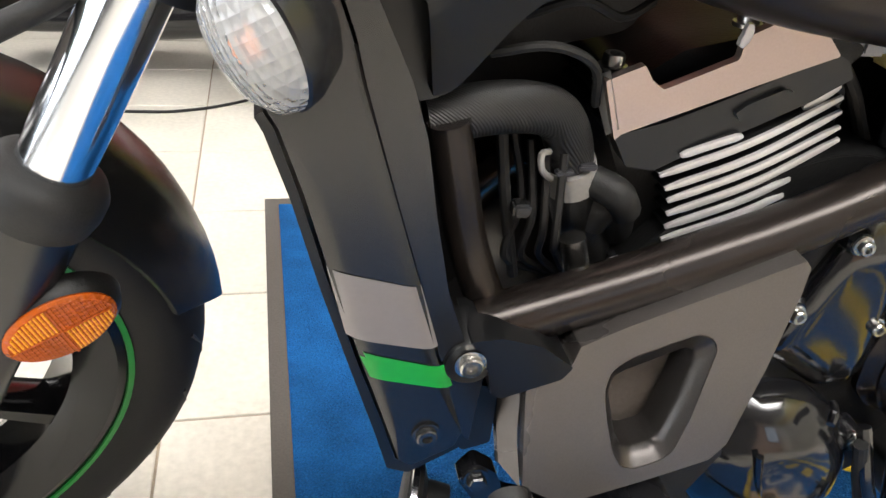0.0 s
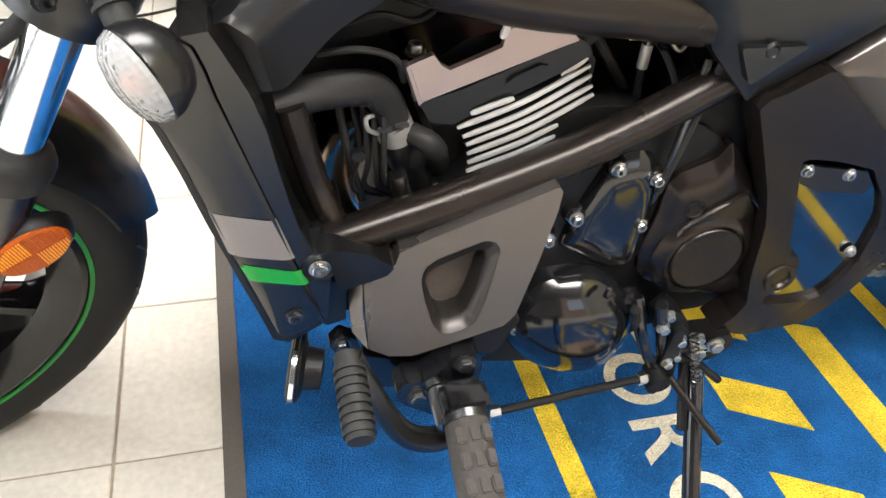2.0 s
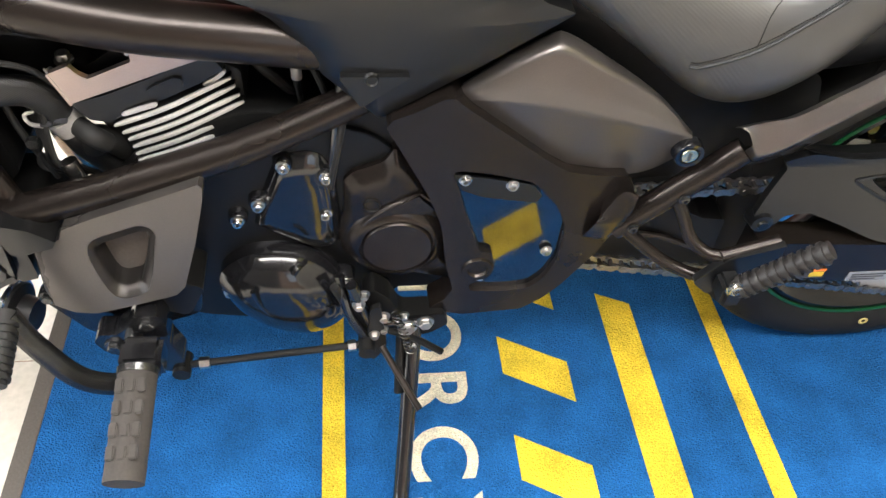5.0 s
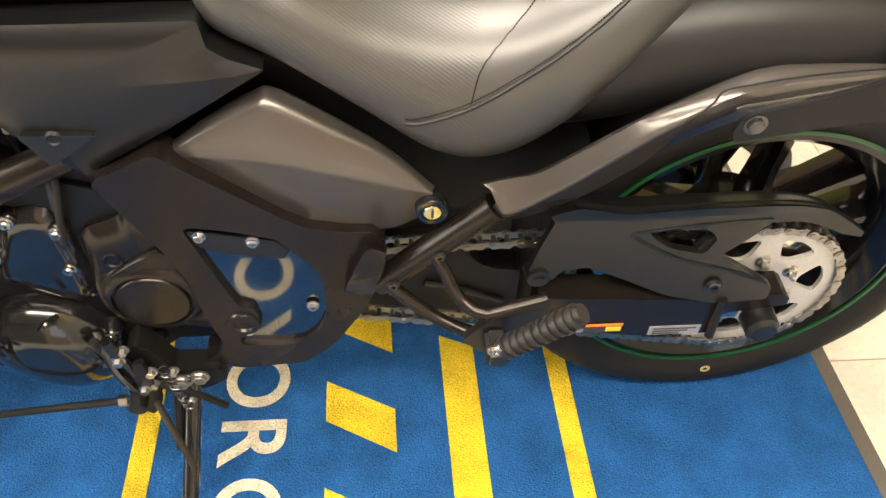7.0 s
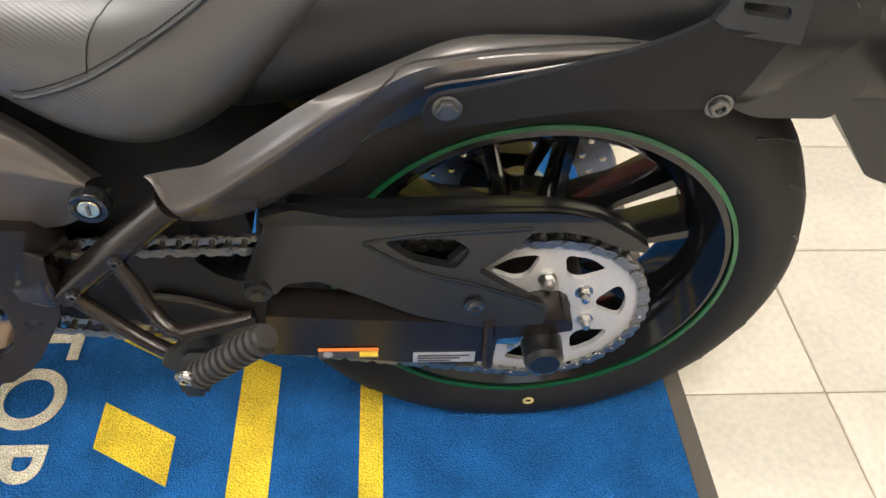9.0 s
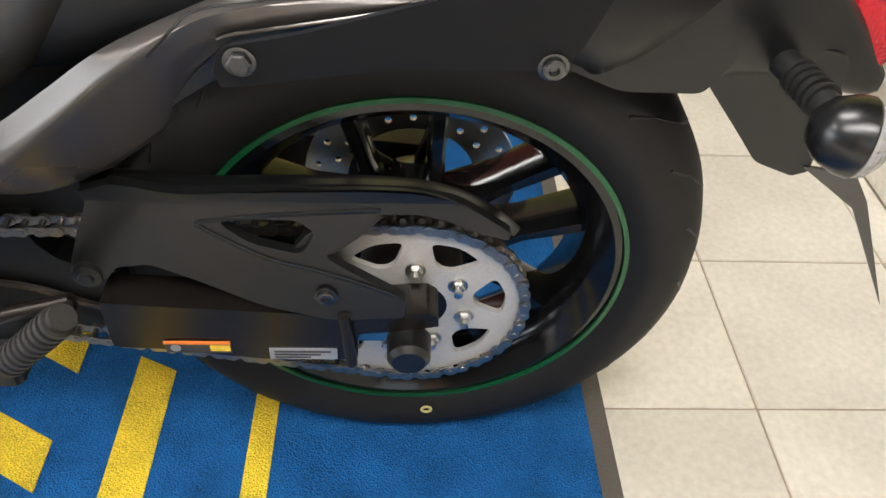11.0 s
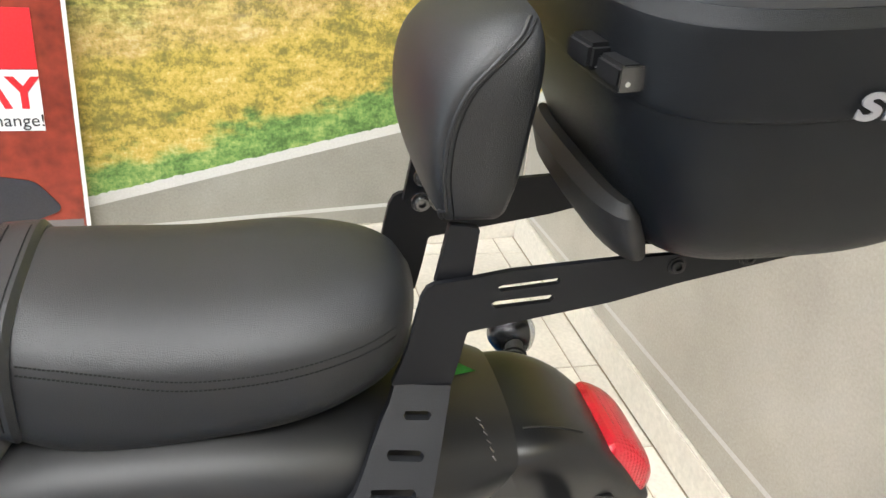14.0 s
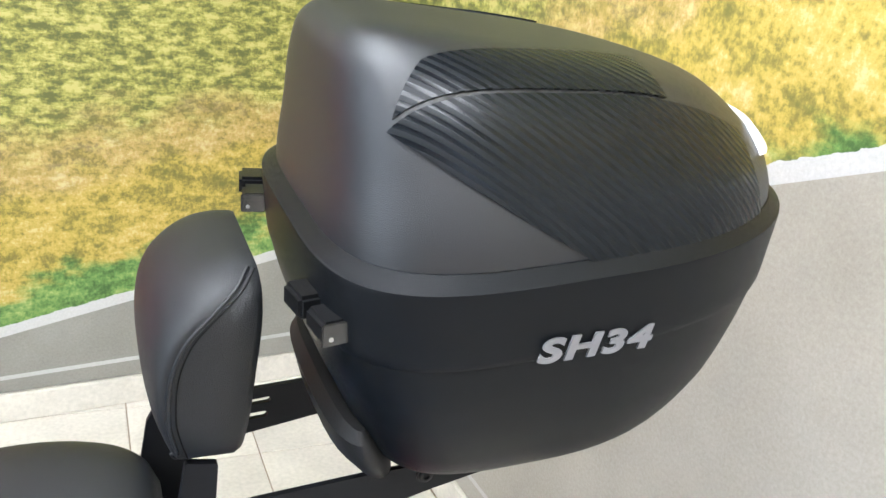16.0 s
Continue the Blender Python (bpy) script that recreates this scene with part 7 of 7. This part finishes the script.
for s, mid in ((-1, 0.098), (1, 0.138)):
    # two knuckles side by side along the front edge, joined by a hinge pin
    turn = pose(-0.190, s * mid, 0.168, 0, 0, -s * 10)
    la = part("latch", box(-0.013, 0.014, 0.000, 0.030, -0.008, 0.010, 0.003), M_PLASTIC, case, "black latch", m=turn)
    part("tab", box(-0.010, 0.018, -0.032, -0.002, -0.010, 0.006, 0.003), M_PLASTIC, la)
    part("lip", box(-0.0112, 0.010, -0.0335, -0.0318, -0.0105, 0.0065, 0.0008), M_BOLT, la)
    part("pin", tube([(-0.005, -0.0342, -0.005), (-0.005, 0.026, -0.005)], 0.0017, 10, 1), M_CLAMP, la)
bm = bmesh.new()
rings = []
for h, d, w, u in ((-0.006, 0.010, 0.072, -0.126), (0.002, 0.020, 0.090, -0.130), (0.024, 0.024, 0.102, -0.142), (0.048, 0.022, 0.104, -0.150), (0.058, 0.012, 0.098, -0.152)):
    rings.append([(u + d * math.cos(2 * math.pi * k / 32), w * math.copysign(abs(math.sin(2 * math.pi * k / 32)) ** 0.6, math.sin(2 * math.pi * k / 32)), h) for k in range(32)])
skin(bm, rings)
part("back_pad", bm, M_RUBBER, case, "curved black pad on the case front")
lettering("SH34", 0.0225, M_DECAL, base, pose(-0.018, -0.1805, 0.164, 82, 0, 1.5), "lettering", 0.0008, bold=0.0009, shear=0.22, sx=1.68, gap=1.14)

B("brake_hose", tube([(0.06, -0.125, 0.585), (0.13, -0.118, 0.605), (0.186, -0.110, 0.630), (0.230, -0.102, 0.655), (0.255, -0.095, 0.70), (0.26, -0.09, 0.76)], 0.0068, 12), M_RUBBER, "black brake hose by the fork")


def parked_bike():
    """Lower half of a second machine parked behind."""
    b = thing("parked_motorcycle", "dark motorcycle with a shiny silencer parked on the tiles", "motorcycle", pose(0, 0, 0))
    y = 1.86
    for x in (-0.95, 0.62):
        w = part("wheel", lathe([(0.20, -0.05), (0.25, -0.065), (0.29, -0.055), (0.31, 0.0), (0.29, 0.055), (0.25, 0.065), (0.20, 0.05)], (x, y, 0.312), seg=64, closed=True), M_TYRE, b, "black tyre")
        part("rim", lathe([(0.185, -0.04), (0.205, -0.05), (0.205, 0.05), (0.185, 0.04)], (x, y, 0.312), seg=64, closed=True), M_GLOSS, w)
        for i in range(5):
            a = 2 * math.pi * i / 5
            part("spoke", tube([(x, y, 0.312), (x + 0.19 * math.cos(a), y, 0.312 + 0.19 * math.sin(a))], 0.014, 8, 1), M_GLOSS, w)
    part("crankcase", slab([(-0.42, 0.16), (-0.45, 0.40), (-0.30, 0.55), (0.05, 0.52), (0.15, 0.35), (0.10, 0.17)], y - 0.14, y + 0.14, k=0.25, bevel=0.012), M_SHADOW, b)
    sil = part("silencer", tube([(-0.45, y - 0.18, 0.17), (-0.2, y - 0.19, 0.165), (0.1, y - 0.19, 0.18), (0.42, y - 0.19, 0.20)], [0.022, 0.03, 0.058, 0.055], 24, 6), M_GLOSS, b, "glossy dark silencer")
    part("tip", tube([(0.415, y - 0.19, 0.20), (0.44, y - 0.19, 0.201)], 0.058, 24, 1), M_CHROME, sil)
    part("seat", loft(interp([(-0.1, y, 0.10, 0.70, 0.04), (0.2, y, 0.14, 0.66, 0.05), (0.55, y, 0.10, 0.74, 0.05)]), 32), M_LEATHER, b)
    part("fuel_tank", loft(interp([(-0.6, y, 0.08, 0.82, 0.06), (-0.4, y, 0.14, 0.83, 0.10), (-0.05, y, 0.11, 0.76, 0.06)]), 32), M_PAINT, b)
    for s in (-1, 1):
        part("fork_leg", tube([(-0.95, y + s * 0.09, 0.31), (-0.62, y + s * 0.09, 0.92)], 0.024, 14, 1), M_CHROME, b)
    part("stand", tube([(-0.05, y - 0.12, 0.22), (-0.08, y - 0.26, 0.012)], 0.010, 10, 1), M_SHADOW, b)


parked_bike()


# ---- floor tiles ----
def tiles():
    bm = box(-TX / 2 + 0.002, TX / 2 - 0.002, -TY / 2 + 0.002, TY / 2 - 0.002, -0.006, 0.0, 0.0012, seg=1)
    me = bpy.data.meshes.new("tile")
    bm.to_mesh(me)
    bm.free()
    me.materials.append(M_TILE)
    for i in range(-12, 8):
        for j in range(-6, 6):
            x, y = X0 + TX * (i + 0.5), Y0 + TY * (j + 0.5)
            if x > EAST - 0.1:
                continue
            ob = new("tile", me)
            ob.parent = floor
            ob.location = (x, y, 0)

    xa, xb = X0 + TX * 7 + 0.002, EAST - 0.018
    bm = box(-(xb - xa) / 2, (xb - xa) / 2, -TY / 2 + 0.002, TY / 2 - 0.002, -0.006, 0.0, 0.0012, seg=1)
    cut = bpy.data.meshes.new("tile")
    bm.to_mesh(cut)
    bm.free()
    cut.materials.append(M_TILE)
    for j in range(-6, 6):
        ob = new("tile", cut)
        ob.parent = floor
        ob.location = ((xa + xb) / 2, Y0 + TY * (j + 0.5), 0)
    bm = bmesh.new()
    for i in range(-12, 8):
        for j in range(-12, 13):
            x, y = X0 + TX * (i + 0.5), Y0 + TY * (j + 0.5)
            if x > EAST - 0.1 or -6 <= j < 6:
                continue
            box(x - TX / 2 + 0.002, x + TX / 2 - 0.002, y - TY / 2 + 0.002, y + TY / 2 - 0.002, -0.006, 0.0, bm=bm)
    rest = part("tile_field", bm, M_TILE, floor)
    tagged(rest, "", kind="stuff")


tiles()
